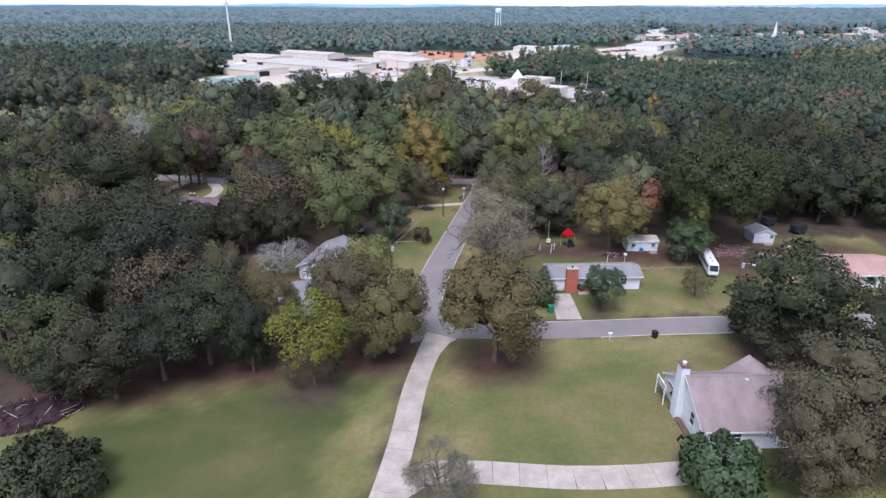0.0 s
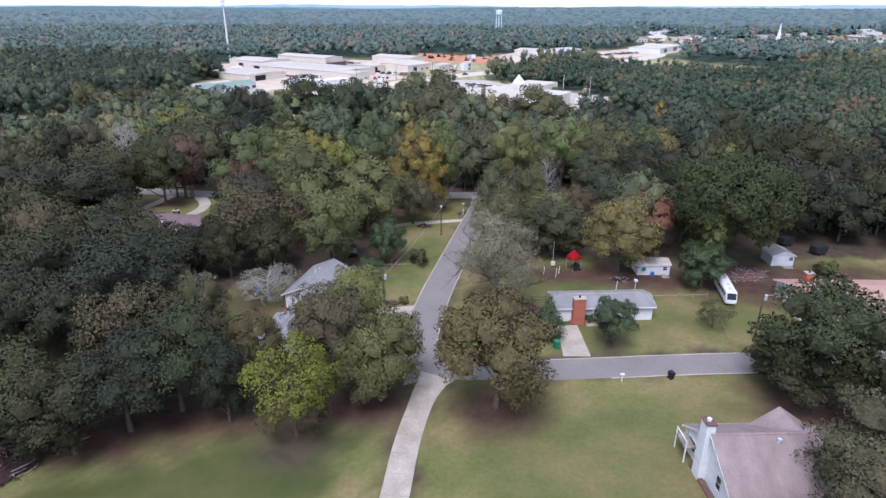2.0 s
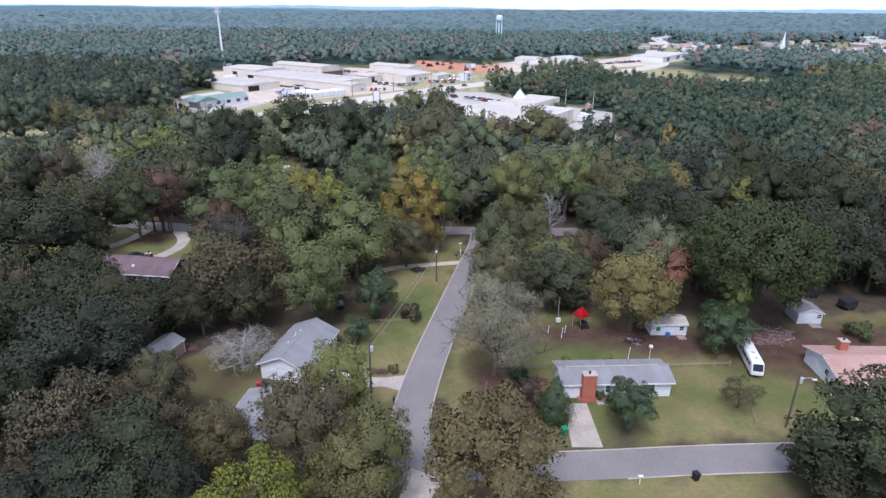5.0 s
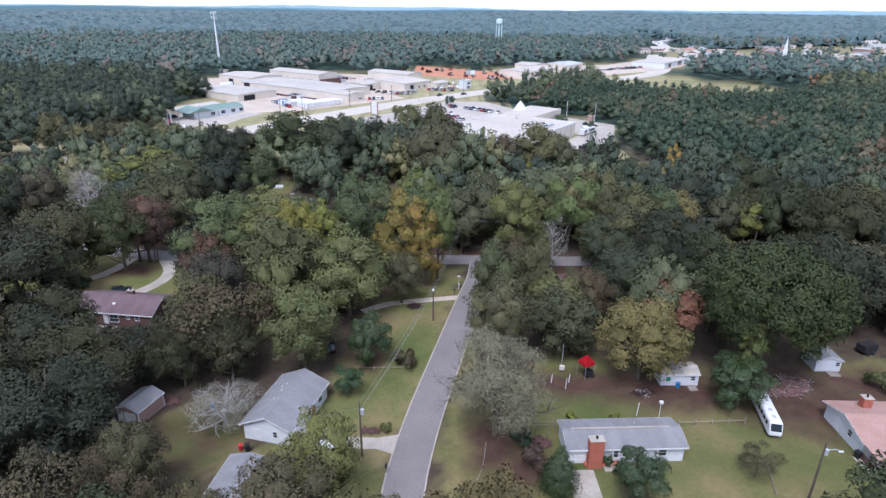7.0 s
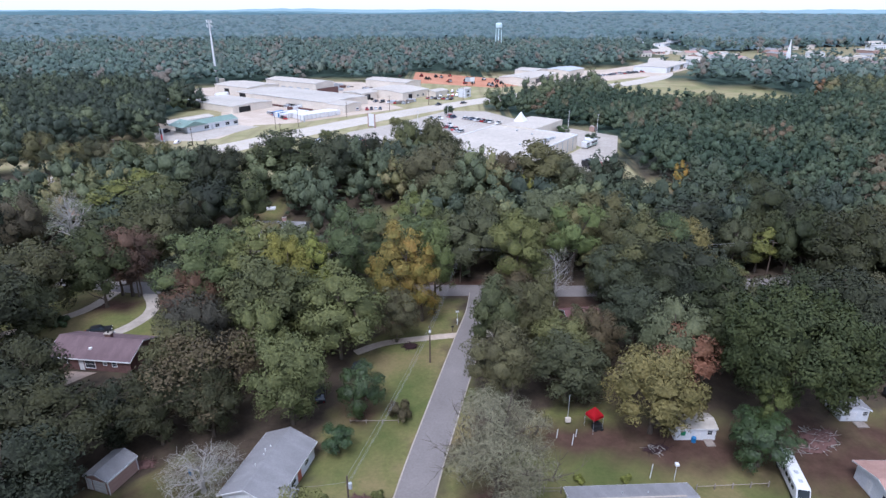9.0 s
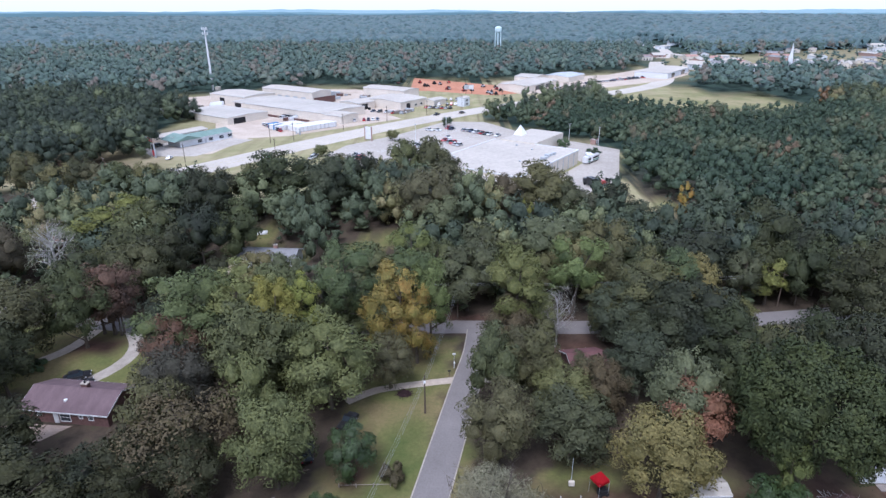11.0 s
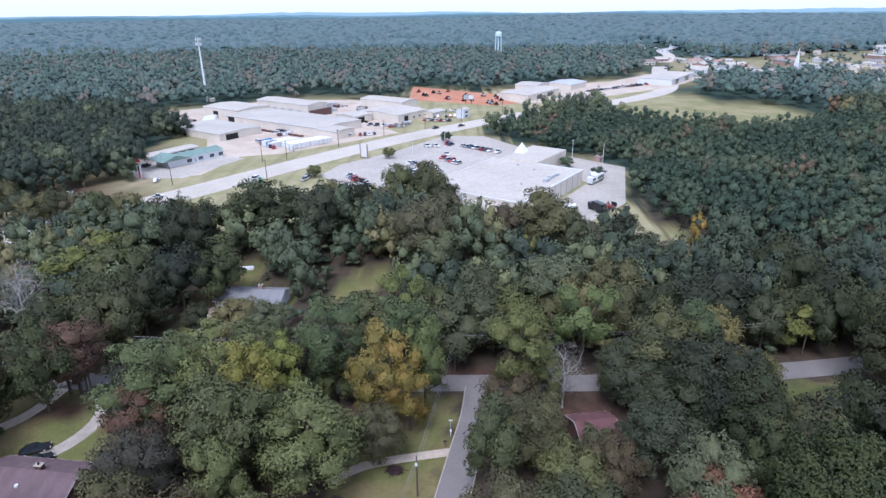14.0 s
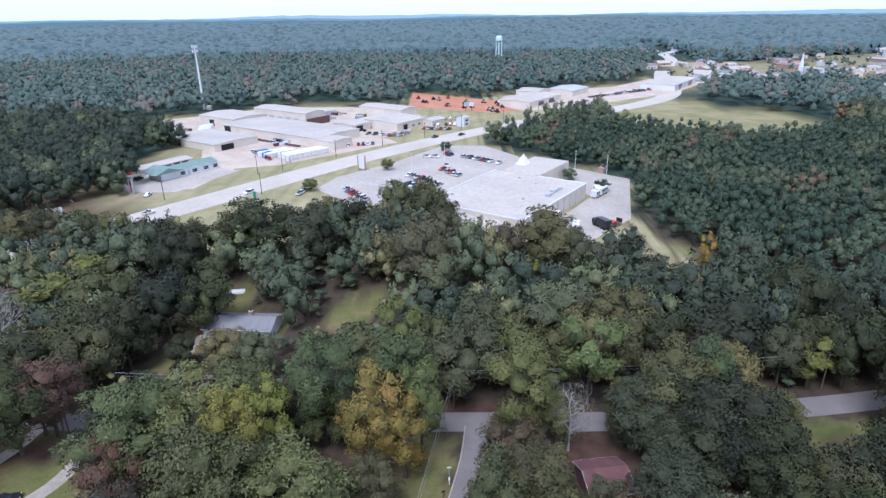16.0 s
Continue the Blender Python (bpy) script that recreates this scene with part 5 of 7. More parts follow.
brown = house("ranch_house", 68.9, 99.9, -1.0, 21.5, 8.6, 2.6, 3.75, WHITE_WALL, SHINGLE_TAN, "low white ranch house with a dusty pink roof", over=0.5,
              windows=(("W", 1.4, 1.2, 0.8, 0.9), ("S", 0.0, 1.0, 1.4, 1.1), ("S", 5.0, 1.0, 1.4, 1.1)), doors=(("W", -1.5, 0.95, 2.05, TRIM),))
chimney(brown, -7.2, -5.9, 2.2, 3.3, 4.7, BRICK)
part("carport_roof", prism([(-7.6, 2.35), (-4.2, 2.55), (-4.2, 2.68), (-7.6, 2.48)], -11.2, 2.0), SHINGLE_TAN, brown)
for q in (-11.0, -6.8, -2.6, 1.8):
    part("carport_post", box(q - 0.07, q + 0.07, -7.5, -7.36, 0, 2.4), TRIM, brown)
part("low_wall", box(-10.9, -10.7, -7.4, -4.4, 0, 0.9), DARK_BRICK, brown)
road("road_carport", slab([(57.5, 84.5), (63.5, 84.5), (64, 96), (57, 96)], -0.1, 0.033), CONCRETE, "pale concrete apron before the carport", "driveway")

# brick house among the woods
maroon = house("brick_house", -60.8, 134.2, -7.0, 15.6, 8.2, 2.6, 4.3, DARK_BRICK, SHINGLE_MAROON, "low dark brick house with a maroon shingle roof",
               windows=(("S", -4.6, 1.3, 0.8, 0.6), ("S", 0.1, 0.6, 1.8, 1.5), ("S", 3.0, 1.4, 0.6, 0.5), ("S", 4.8, 1.2, 0.8, 0.9)), doors=(("S", -1.6, 0.9, 2.05, TRIM),))
chimney(maroon, 0.6, 1.8, 0.1, 0.9, 5.0, DARK_BRICK)
part("skylight", tube([(-0.6, -2.4, 3.1), (-0.6, -2.4, 3.6)], [0.35, 0.3], 10), TRIM, maroon, "white roof vent dome")
road("pavement_patio", slab([(-72.5, 127.2), (-63.6, 125.2), (-60.0, 129.4), (-66, 129.9), (-71, 130.6)], -0.1, 0.06), PATIO, "pinkish concrete patio behind the brick house", "patio")
redh = house("brick_house", 29.3, 145.4, 8, 6.8, 7.6, 2.6, 4.2, DARK_BRICK, SHINGLE_RED, "dark red roofed house hidden among trees", windows=(("N", 1, 1, 1.0, 1.0), ("S", -2, 1, 1.2, 1.0)))
small = house("frame_house", -45.6, 197.8, -4.5, 16.5, 8.0, 2.8, 4.2, WHITE_WALL, SHINGLE_GREY, "grey-roofed white frame house in a clearing",
              windows=(("S", -2.0, 0.9, 1.3, 1.3), ("S", 0.3, 0.9, 1.3, 1.3), ("S", 2.6, 0.9, 1.3, 1.3), ("S", 5.0, 0.9, 1.3, 1.3), ("S", -5.5, 0.9, 1.3, 1.3)), doors=(("S", 1.5, 0.95, 2.1, DARK_BRICK),))
chimney(small, 1.6, 2.6, 0.4, 1.3, 5.1, SHINGLE_TAN)
part("porch_roof", box(-3.2, 6.0, -5.9, -4.0, 2.5, 2.65), SHINGLE_GREY, small)
for q in (-3.0, 0.0, 3.0, 5.8):
    part("porch_post", box(q - 0.07, q + 0.07, -5.8, -5.66, 0, 2.5), TRIM, small)
part("porch_floor", box(-3.2, 6.0, -5.9, -4.02, -0.1, 0.35), CONCRETE, small)
tank = thing("storage_trailer", pose(-52.6, 215.5, 0, 0, 0, 8), "small white box trailer behind the frame house", "trailer")
part("body", box(-2.0, 2.0, -1.1, 1.1, 0.5, 2.5, bevel=0.15), WHITE_PAINT, tank)
for wx in (-0.6, 0.6):
    part("wheel", tube([(wx, -1.15, 0.4), (wx, -0.95, 0.4)], [0.4, 0.4], 12), BLACK, tank)
    part("wheel", tube([(wx, 0.95, 0.4), (wx, 1.15, 0.4)], [0.4, 0.4], 12), BLACK, tank)
house("brick_house", -108, 212, -12, 15, 8, 2.6, 4.4, DARK_BRICK, SHINGLE_TAN, "low house with a faded brown roof among trees", windows=(("S", -3, 1, 1.3, 1.1), ("S", 2, 1, 1.3, 1.1)))

# ---- highway, stores and yards ----


def uw_poly(*pts):
    return [along(u, w) for u, w in pts]


def trade_shed(name, u0, u1, w0, w1, eave, ridge, lengthwise, label, roof=METAL_ROOF, wall=METAL_WALL, category="warehouse", doors=(), windows=(), seams=0.0, base=RISE):
    c = along((u0 + u1) / 2, (w0 + w1) / 2)
    a, b = ((u1 - u0) * 0.877, (w1 - w0) * 0.91) if lengthwise else ((w1 - w0) * 0.91, (u1 - u0) * 0.877)
    return house(name, c[0], c[1], TURN if lengthwise else TURN + 90, a, b, eave, ridge, wall, roof, label, category, 0.25, base, windows, doors, seams)


road("pavement_car_park", slab(uw_poly((233, 206), (240, 233), (262, 240), (300, 236), (352, 238), (366, 217), (346, 176), (332, 168), (232, 168)), RISE - 0.1, RISE + 0.06), LOT, "wide worn asphalt car park with faded markings", "car park")
road("pavement_service_yard", slab(uw_poly((230, 122), (228, 110), (252, 103), (280, 100), (338, 120), (345, 158), (332, 166), (300, 124)), RISE - 0.1, RISE + 0.055), LOT, "pale asphalt service yard behind the store", "yard")
road("pavement_yard_west", slab(uw_poly((196, 292), (208, 281), (244, 297), (262, 284), (300, 276), (345, 268), (352, 285), (380, 285), (440, 320), (440, 395), (400, 450), (318, 470), (290, 470), (262, 352), (246, 330), (236, 345), (208, 334)), RISE - 0.1, RISE + 0.045), GRAVEL, "pale gravel and concrete yard between warehouses", "yard")
road("pavement_green_shop", slab(uw_poly((187, 300), (200, 283), (243, 292), (240, 299), (238, 318), (205, 338), (196, 330)), RISE - 0.1, RISE + 0.06), LOT, "cracked grey asphalt apron of the green-roofed shop", "yard")
road("ground_red_clay", slab(uw_poly((462, 350), (470, 335), (478, 276), (520, 256), (540, 300), (545, 408)), RISE - 0.1, RISE + 0.05), surface("red_clay", (0.38, 0.16, 0.09), (0.55, 0.28, 0.18), 0.05, 0.8, 0.95, 0.1), "graded red clay lot full of equipment", "lot")
road("pavement_dealer", slab(uw_poly((500, 262), (520, 244), (600, 214), (680, 190), (790, 186), (790, 248), (690, 258), (640, 298), (570, 318), (520, 300)), RISE - 0.1, RISE + 0.055), GRAVEL, "pale dealer lot along the highway", "lot")
line_bm = bmesh.new()
for k in range(24):
    slab([along(262 + k * 3, 214), along(262.15 + k * 3, 214), along(262.15 + k * 3, 219), along(262 + k * 3, 219)], RISE + 0.06, RISE + 0.066, line_bm)
    slab([along(262 + k * 3, 196), along(262.15 + k * 3, 196), along(262.15 + k * 3, 201), along(262 + k * 3, 201)], RISE + 0.06, RISE + 0.066, line_bm)
road("trim_bay_lines", line_bm, TRIM, "faded white parking bay lines", "marking")
for k, off in enumerate((2.0, -2.0)):
    pts = []
    for i, p in enumerate(HIGHWAY_LINE[:60]):
        q = Vector(HIGHWAY_LINE[i + 1]) - Vector(p)
        q.normalize()
        pts.append((p[0] - q.y * off, p[1] + q.x * off))
    road("trim_lane_line_%d" % (k + 1), strip(pts, 0.22, 0.04, 0.058), surface("faded_yellow_line_%d" % k, (0.42, 0.36, 0.2), (0.52, 0.46, 0.28), 0.3, 2, 0.8), "faded yellow turning-lane line", "marking")

# the big store
st = along(0, 0)
store = thing("supermarket", pose(*st, RISE, 0, 0, TURN) @ Matrix.Diagonal((0.877, 0.910, 0.76, 1)), "large flat-roofed store with a white membrane roof", "store")
part("wall", box(238, 297.5, 122, 166, -0.2, 7.6), METAL_WALL, store)
part("roof", box(238.4, 297.1, 122.4, 165.6, 7.6, 7.75), MEMBRANE, store)
for b in ((238, 297.5, 121.9, 122.35), (238, 297.5, 165.65, 166.1), (237.9, 238.35, 122, 166), (297.15, 297.6, 122, 144)):
    part("parapet", box(*b, 7.55, 8.15), TRIM, store)
part("lower_wing", box(229.5, 237.9, 128, 162, -0.2, 6.0), METAL_WALL, store)
part("lower_wing_roof", box(229.9, 237.9, 128.4, 161.6, 6.0, 6.15), MEMBRANE, store)
part("rear_block", box(297.6, 331, 144, 162.5, -0.2, 8.2), METAL_WALL, store)
part("rear_block_roof", box(297.8, 330.8, 144.2, 162.3, 8.2, 8.35), MEMBRANE, store)
part("front_canopy", box(240, 297, 166.1, 170, 4.2, 5.4), METAL_WALL, store)
bmp = bmesh.new()
apex = bmp.verts.new((313.5, 160.0, 14.2))
foot = [bmp.verts.new(p) for p in ((310.5, 157.4, 8.36), (316.5, 157.4, 8.36), (316.5, 162.6, 8.36), (310.5, 162.6, 8.36))]
bmp.faces.new(foot[::-1])
for k in range(4):
    bmp.faces.new((foot[k], foot[(k + 1) % 4], apex))
part("peak", bmp, WHITE_PAINT, store, "white pointed entrance gable")
part("red_awning", box(288, 296, 170.1, 173, 3.0, 3.5), RED_PAINT, store)
for u, w, s in ((271, 127.5, 1.8), (273.5, 127.5, 1.5), (276.5, 128, 2.0), (279.5, 128, 1.7), (282.5, 127.6, 1.6), (252, 161, 1.0), (245.5, 158, 0.9), (262, 134, 0.8), (290, 150, 0.9), (286, 140, 0.8)):
    part("rooftop_unit", box(u - s / 2, u + s / 2, w - s / 2, w + s / 2, 7.75, 7.75 + 0.8 * s, bevel=0.05), GREY_METAL, store)
part("rooftop_unit", box(234.6, 236, 145, 146.4, 6.15, 7.5, bevel=0.05), GREY_METAL, store)
part("dock_canopy", box(245, 262, 117.5, 121.9, 5.2, 5.6), METAL_WALL, store)
for u in (245.4, 253.5, 261.6):
    part("dock_post", box(u - 0.2, u + 0.2, 117.6, 118.0, 0, 5.2), GREY_METAL, store)
for u in (268, 274, 280, 286, 292):
    part("wall_panel", box(u, u + 0.25, 121.7, 121.95, 0, 7.4), GREY_METAL, store)
part("dock_door", box(248, 252, 121.8, 121.97, 0.8, 4.2), BLACK, store)

# warehouses
trade_shed("warehouse", 306, 345, 300, 392, 4.7, 5.5, False, "long low cream warehouse with a pale metal roof", seams=6.0, doors=(("N", -36, 6, 4.2, BLACK), ("S", 10, 5, 4, BLACK)))
trade_shed("warehouse", 316, 346, 392.4, 432, 6.2, 7.2, False, "cream metal warehouse with a white roof", MEMBRANE, doors=(("N", -5, 5, 4.2, BLACK),))
trade_shed("warehouse", 306, 322, 285, 299.6, 4.4, 5.2, False, "low white warehouse annex", MEMBRANE)
# black panels on solid wall stand in for the shade inside open bays
trade_shed("workshop", 262, 294, 340, 388, 3.9, 4.5, False, "wide workshop with open bays and a pale roof", seams=6.0, doors=(("N", -16, 14, 3.6, BLACK), ("W", -6, 8, 3.2, BLACK)))
tall = trade_shed("warehouse", 354, 374, 360, 416, 7.8, 8.8, False, "tall white warehouse with a brick-red lower end", MEMBRANE, doors=(("W", 3, 4, 4, GREY_METAL),))
part("brick_panel", box(-28.15, -27.95, -10, 10, 0, 4.6), DARK_BRICK, tall)
for q in (-20, -12, -4, 4):
    part("dock_door", box(q, q + 4.2, -10.12, -9.98, 0.4, 4.4), GREY_METAL, tall)
    part("dock_door", box(q, q + 4.2, 9.98, 10.12, 0.4, 4.4), GREY_METAL, tall)
trade_shed("warehouse", 372, 404, 290, 326, 4.8, 5.9, True, "white steel building with a pale roof", MEMBRANE, doors=(("N", 0, 5, 4, BLACK), ("S", -6, 4, 3.4, BLACK)), windows=(("S", 2, 1, 2, 1.2), ("S", 8, 1, 2, 1.2)))
# the open bay is a black panel, its inner shade put into colour
trade_shed("warehouse", 352, 370, 312, 330, 4.6, 5.4, True, "small white workshop with an open bay", MEMBRANE, doors=(("S", -2, 6, 3.6, BLACK),))
trade_shed("warehouse", 412, 432, 318, 360, 6.4, 7.4, False, "tall plain white shed behind the yard", MEMBRANE)
trade_shed("warehouse", 402, 418, 282, 292, 3.4, 4.2, True, "low white office shed", MEMBRANE)
trade_shed("shelter", 384, 392, 372, 430, 4.0, 4.8, False, "long grey open storage shed against the woods", GREY_METAL, GREY_METAL)
shop = trade_shed("shop", 207, 240, 306, 317, 3.2, 4.7, True, "low white shop with a green metal roof", GREEN_ROOF, WHITE_WALL, "shop", windows=(("S", -4, 0.8, 2.4, 1.5), ("S", 2, 0.8, 2.4, 1.5), ("S", 8, 0.8, 2.4, 1.5), ("S", 13, 0.8, 2.4, 1.5)), doors=(("S", -0.9, 1.2, 2.1, GREY_METAL),), seams=1.2)
part("cross_gable", prism([(-7, 3.3), (7, 3.3), (0, 5.4)], -6.6, 5.6), GREEN_ROOF, shop, "", pose(-11, 0, 0, 0, 0, 90))
# dark bays are black panels painting the shade inside
house("shop", *along(222, 329), TURN + 4, 27, 8, 3.0, 3.6, METAL_WALL, MEMBRANE, "long low garage building with dark bays", "shop", 0.3, RISE, (), tuple(("S", q, 3.4, 2.4, BLACK) for q in (-4, 0.5, 5, 9.5)))
redshop = house("shop", *along(204.5, 334.5), TURN + 4, 6, 6, 3.0, 3.7, RED_PAINT, GREY_METAL, "small red-fronted shop with a grey roof", "shop", 0.3, RISE, (("S", -1.4, 0.8, 1.2, 1.4), ("S", 1.4, 0.8, 1.2, 1.4)))
trade_shed("showroom", 512, 575, 262, 290, 4.6, 5.6, True, "long white showroom beside the highway", MEMBRANE, METAL_WALL, doors=(("S", -8, 9, 3.4, GLASS), ("S", 10, 9, 3.4, GLASS)))
trade_shed("showroom", 572, 600, 284, 306, 5.4, 6.6, False, "low service building with a grey roof", METAL_ROOF)
trade_shed("showroom", 600, 640, 262, 290, 4.6, 5.8, True, "long trade building with a pale blue roof", GREY_METAL)
trade_shed("market", 690, 776, 194, 228, 5.0, 5.5, True, "long white market building with a white roof", MEMBRANE, WHITE_WALL, doors=(("S", -20, 10, 4, GLASS), ("S", 15, 14, 4, GLASS)))
trade_shed("kiosk", 412, 420, 262, 268, 5.6, 6.2, True, "small white two-storey office by the yard", MEMBRANE, WHITE_WALL, windows=(("S", 0, 3.2, 3, 1.2), ("S", 0, 0.8, 3, 1.2)))

# shipping containers and trailers beside the long warehouse


def container(u, w, deg, L, mat, label):
    c = along(u, w)
    root = thing("storage_container", pose(c[0], c[1], RISE + 0.06, 0, 0, TURN + deg), label, "container", "containers in the yard")
    b = box(-L / 2, L / 2, -1.22, 1.22, 0.1, 2.65, bevel=0.04)
    for k in range(int(L / 0.6)):
        x = -L / 2 + 0.3 + k * 0.6
        box(x, x + 0.25, -1.27, -1.2, 0.2, 2.5, b), box(x, x + 0.25, 1.2, 1.27, 0.2, 2.5, b)
    part("body", b, mat, root)
    part("door", box(L / 2, L / 2 + 0.05, -1.1, 1.1, 0.2, 2.5), GREY_METAL, root)
    return root


first = container(298, 287.5, 90, 9, WHITE_PAINT, "white corrugated storage container in a row")
for k in range(1, 9):
    c = along(298 - k * 3.0, 287.5 + k * 0.5)
    copy_thing(first, pose(c[0], c[1], RISE + 0.06, 0, 0, TURN + 90))
for k in range(6):
    c = along(285 - k * 3.0, 301 + k * 0.6)
    copy_thing(first, pose(c[0], c[1], RISE + 0.06, 0, 0, TURN + 90))
for k in range(5):
    c = along(296 + k * 2.8, 398 + k * 3.5)
    copy_thing(first, pose(c[0], c[1], RISE + 0.06, 0, 0, TURN))
container(272, 304, 5, 6, BLUE_PLASTIC, "blue corrugated storage container in the yard")
container(274, 311, 5, 6, BLUE_PLASTIC, "blue corrugated storage container in the yard")

# ---- vehicles ----
CAR_PAINT = {
    "white": WHITE_PAINT,
    "black": surface("black_car_paint", (0.012, 0.013, 0.015), (0.03, 0.03, 0.035), 0.6, 5, 0.3, 0.5, bump=0),
    "silver": surface("silver_car_paint", (0.38, 0.39, 0.40), (0.5, 0.51, 0.52), 0.6, 5, 0.35, 0.5, bump=0),
    "red": RED_PAINT,
    "blue": surface("dark_blue_car_paint", (0.02, 0.035, 0.08), (0.035, 0.055, 0.12), 0.6, 5, 0.3, 0.5, bump=0),
}
CARS = {}


def car(x, y, deg, colour, shape="sedan", z=0.07):
    key = (colour, shape)
    if key in CARS:
        return copy_thing(CARS[key], pose(x, y, z, 0, 0, deg))
    noun = {"sedan": "saloon car", "suv": "tall estate car", "pickup": "pickup truck"}[shape]
    root = thing({"sedan": "car", "suv": "car", "pickup": "pickup_truck"}[shape], pose(x, y, z, 0, 0, deg), "%s %s parked on asphalt" % (colour, noun), "car", "parked cars")
    low = bmesh.new()
    h = 0.78 if shape == "sedan" else 0.95
    prof = [(-2.35, 0.28), (2.30, 0.28), (2.38, 0.55), (2.25, h - 0.08), (1.2, h), (-1.9, h), (-2.35, h - 0.06)]
    b = bmesh.new()
    a = [b.verts.new((px_, -0.9, pz_)) for px_, pz_ in prof]
    c = [b.verts.new((px_, 0.9, pz_)) for px_, pz_ in prof]
    b.faces.new(a), b.faces.new(c[::-1])
    for i in range(len(prof)):
        b.faces.new((a[i], c[i], c[(i + 1) % len(prof)], a[(i + 1) % len(prof)]))
    bmesh.ops.bevel(b, geom=list(b.edges), offset=0.07, segments=2, affect="EDGES")
    joined(b, low)
    body = part("body", low, CAR_PAINT[colour], root)
    x0, x1, top = {"sedan": (-1.75, 1.0, 1.42), "suv": (-2.2, 1.05, 1.78), "pickup": (-0.55, 1.0, 1.75)}[shape]
    g = bmesh.new()
    q = [g.verts.new(p) for p in ((x0, -0.82, h), (x1, -0.82, h), (x1, 0.82, h), (x0, 0.82, h))]
    r = [g.verts.new(p) for p in ((x0 + 0.42, -0.66, top - 0.06), (x1 - 0.62, -0.66, top - 0.06), (x1 - 0.62, 0.66, top - 0.06), (x0 + 0.42, 0.66, top - 0.06))]
    g.faces.new(q[::-1]), g.faces.new(r)
    for i in range(4):
        g.faces.new((q[i], q[(i + 1) % 4], r[(i + 1) % 4], r[i]))
    part("cabin_glass", g, GLASS, root)
    part("roof_panel", box(x0 + 0.40, x1 - 0.60, -0.68, 0.68, top - 0.06, top, bevel=0.025), CAR_PAINT[colour], root)
    if shape == "pickup":
        part("load_bed", box(-2.25, -0.7, -0.75, 0.75, h + 0.002, h + 0.02), BLACK, root)
    for wx in (-1.45, 1.42):
        for s in (-1, 1):
            wheel = part("wheel", tube([(wx, s * 0.74, 0.33), (wx, s * 0.93, 0.33)], [0.33, 0.33], 12), BLACK, root)
            part("rim", tube([(wx, s * 0.90, 0.33), (wx, s * 0.945, 0.33)], [0.19, 0.19], 8), GREY_METAL, wheel)
    for s in (-1, 1):
        part("headlight", box(2.26, 2.36, s * 0.62 - 0.16, s * 0.62 + 0.16, 0.52, 0.66), TRIM, root)
        part("tail_light", box(-2.40, -2.32, s * 0.66 - 0.12, s * 0.66 + 0.12, 0.52, 0.70), RED_PAINT, root)
    CARS[key] = root
    return root


crng = random.Random(11)
SHADES = ["white", "white", "silver", "silver", "black", "black", "red", "blue"]


def row_of(u0, w0, u1, w1, count, deg, skip=0.0, shapes=("sedan", "suv", "pickup")):
    for k in range(count):
        if crng.random() < skip:
            continue
        t = (k + 0.5) / count
        x, y = along(u0 + (u1 - u0) * t + crng.uniform(-0.3, 0.3), w0 + (w1 - w0) * t + crng.uniform(-0.2, 0.2))
        car(x, y, TURN + deg + crng.uniform(-4, 4) + (180 if crng.random() < 0.4 else 0), crng.choice(SHADES), crng.choice(shapes), RISE + 0.07)


row_of(334, 213, 330, 186, 10, 0, 0.05)
car(-67.0, 143.4, 25, "black", "sedan", 0.03)
row_of(303, 206, 296, 190, 6, 0, 0.15)
row_of(284, 213, 277, 188, 8, 0, 0.15)
row_of(270, 205, 268, 194, 4, 0, 0.2)
row_of(248, 221, 238, 200, 7, 0, 0.2)
row_of(236, 236, 229, 232, 3, 20)
row_of(334, 227, 331, 215, 4, 0, 0.1)
row_of(306, 215, 314, 199, 3, 60, 0.3)
row_of(320, 230, 325, 222, 2, 90)
row_of(276, 324, 267, 296, 7, 60, 0.1)
row_of(298, 354, 268, 343, 4, 30, 0.1)
row_of(312, 290, 333, 276, 8, 40, 0.1)
row_of(390, 282, 398, 263, 7, 20, 0.1)
row_of(404, 284, 416, 270, 6, 30, 0.1)
row_of(358, 282, 350, 330, 9, 10, 0.2)
row_of(420, 300, 440, 280, 7, 30, 0.1)
row_of(600, 246, 690, 214, 22, 70, 0.2)
row_of(640, 236, 760, 196, 18, 60, 0.2)
row_of(540, 254, 580, 236, 9, 30, 0.2)
for u, w, deg, colour, shape in ((174.9, 263, 2, "white", "pickup"), (217.4, 252.5, 182, "white", "suv"), (369.3, 256.5, 178, "black", "pickup"), (386.2, 247, -5, "black", "sedan"), (189.3, 288, 40, "white", "sedan"), (202, 318, 20, "black", "suv")):
    x, y = along(u, w)
    car(x, y, TURN + deg, colour, shape, RISE + 0.07)
car(-15.2, 95.2, 170, "white", "suv", 0.03)
car(29.5, 46.5, 70, "blue", "sedan", 0.03)
car(-64.8, 140.6, 40, "black", "sedan", 0.03)
car(-19.0, 122.5, 100, "black", "suv", 0.0)


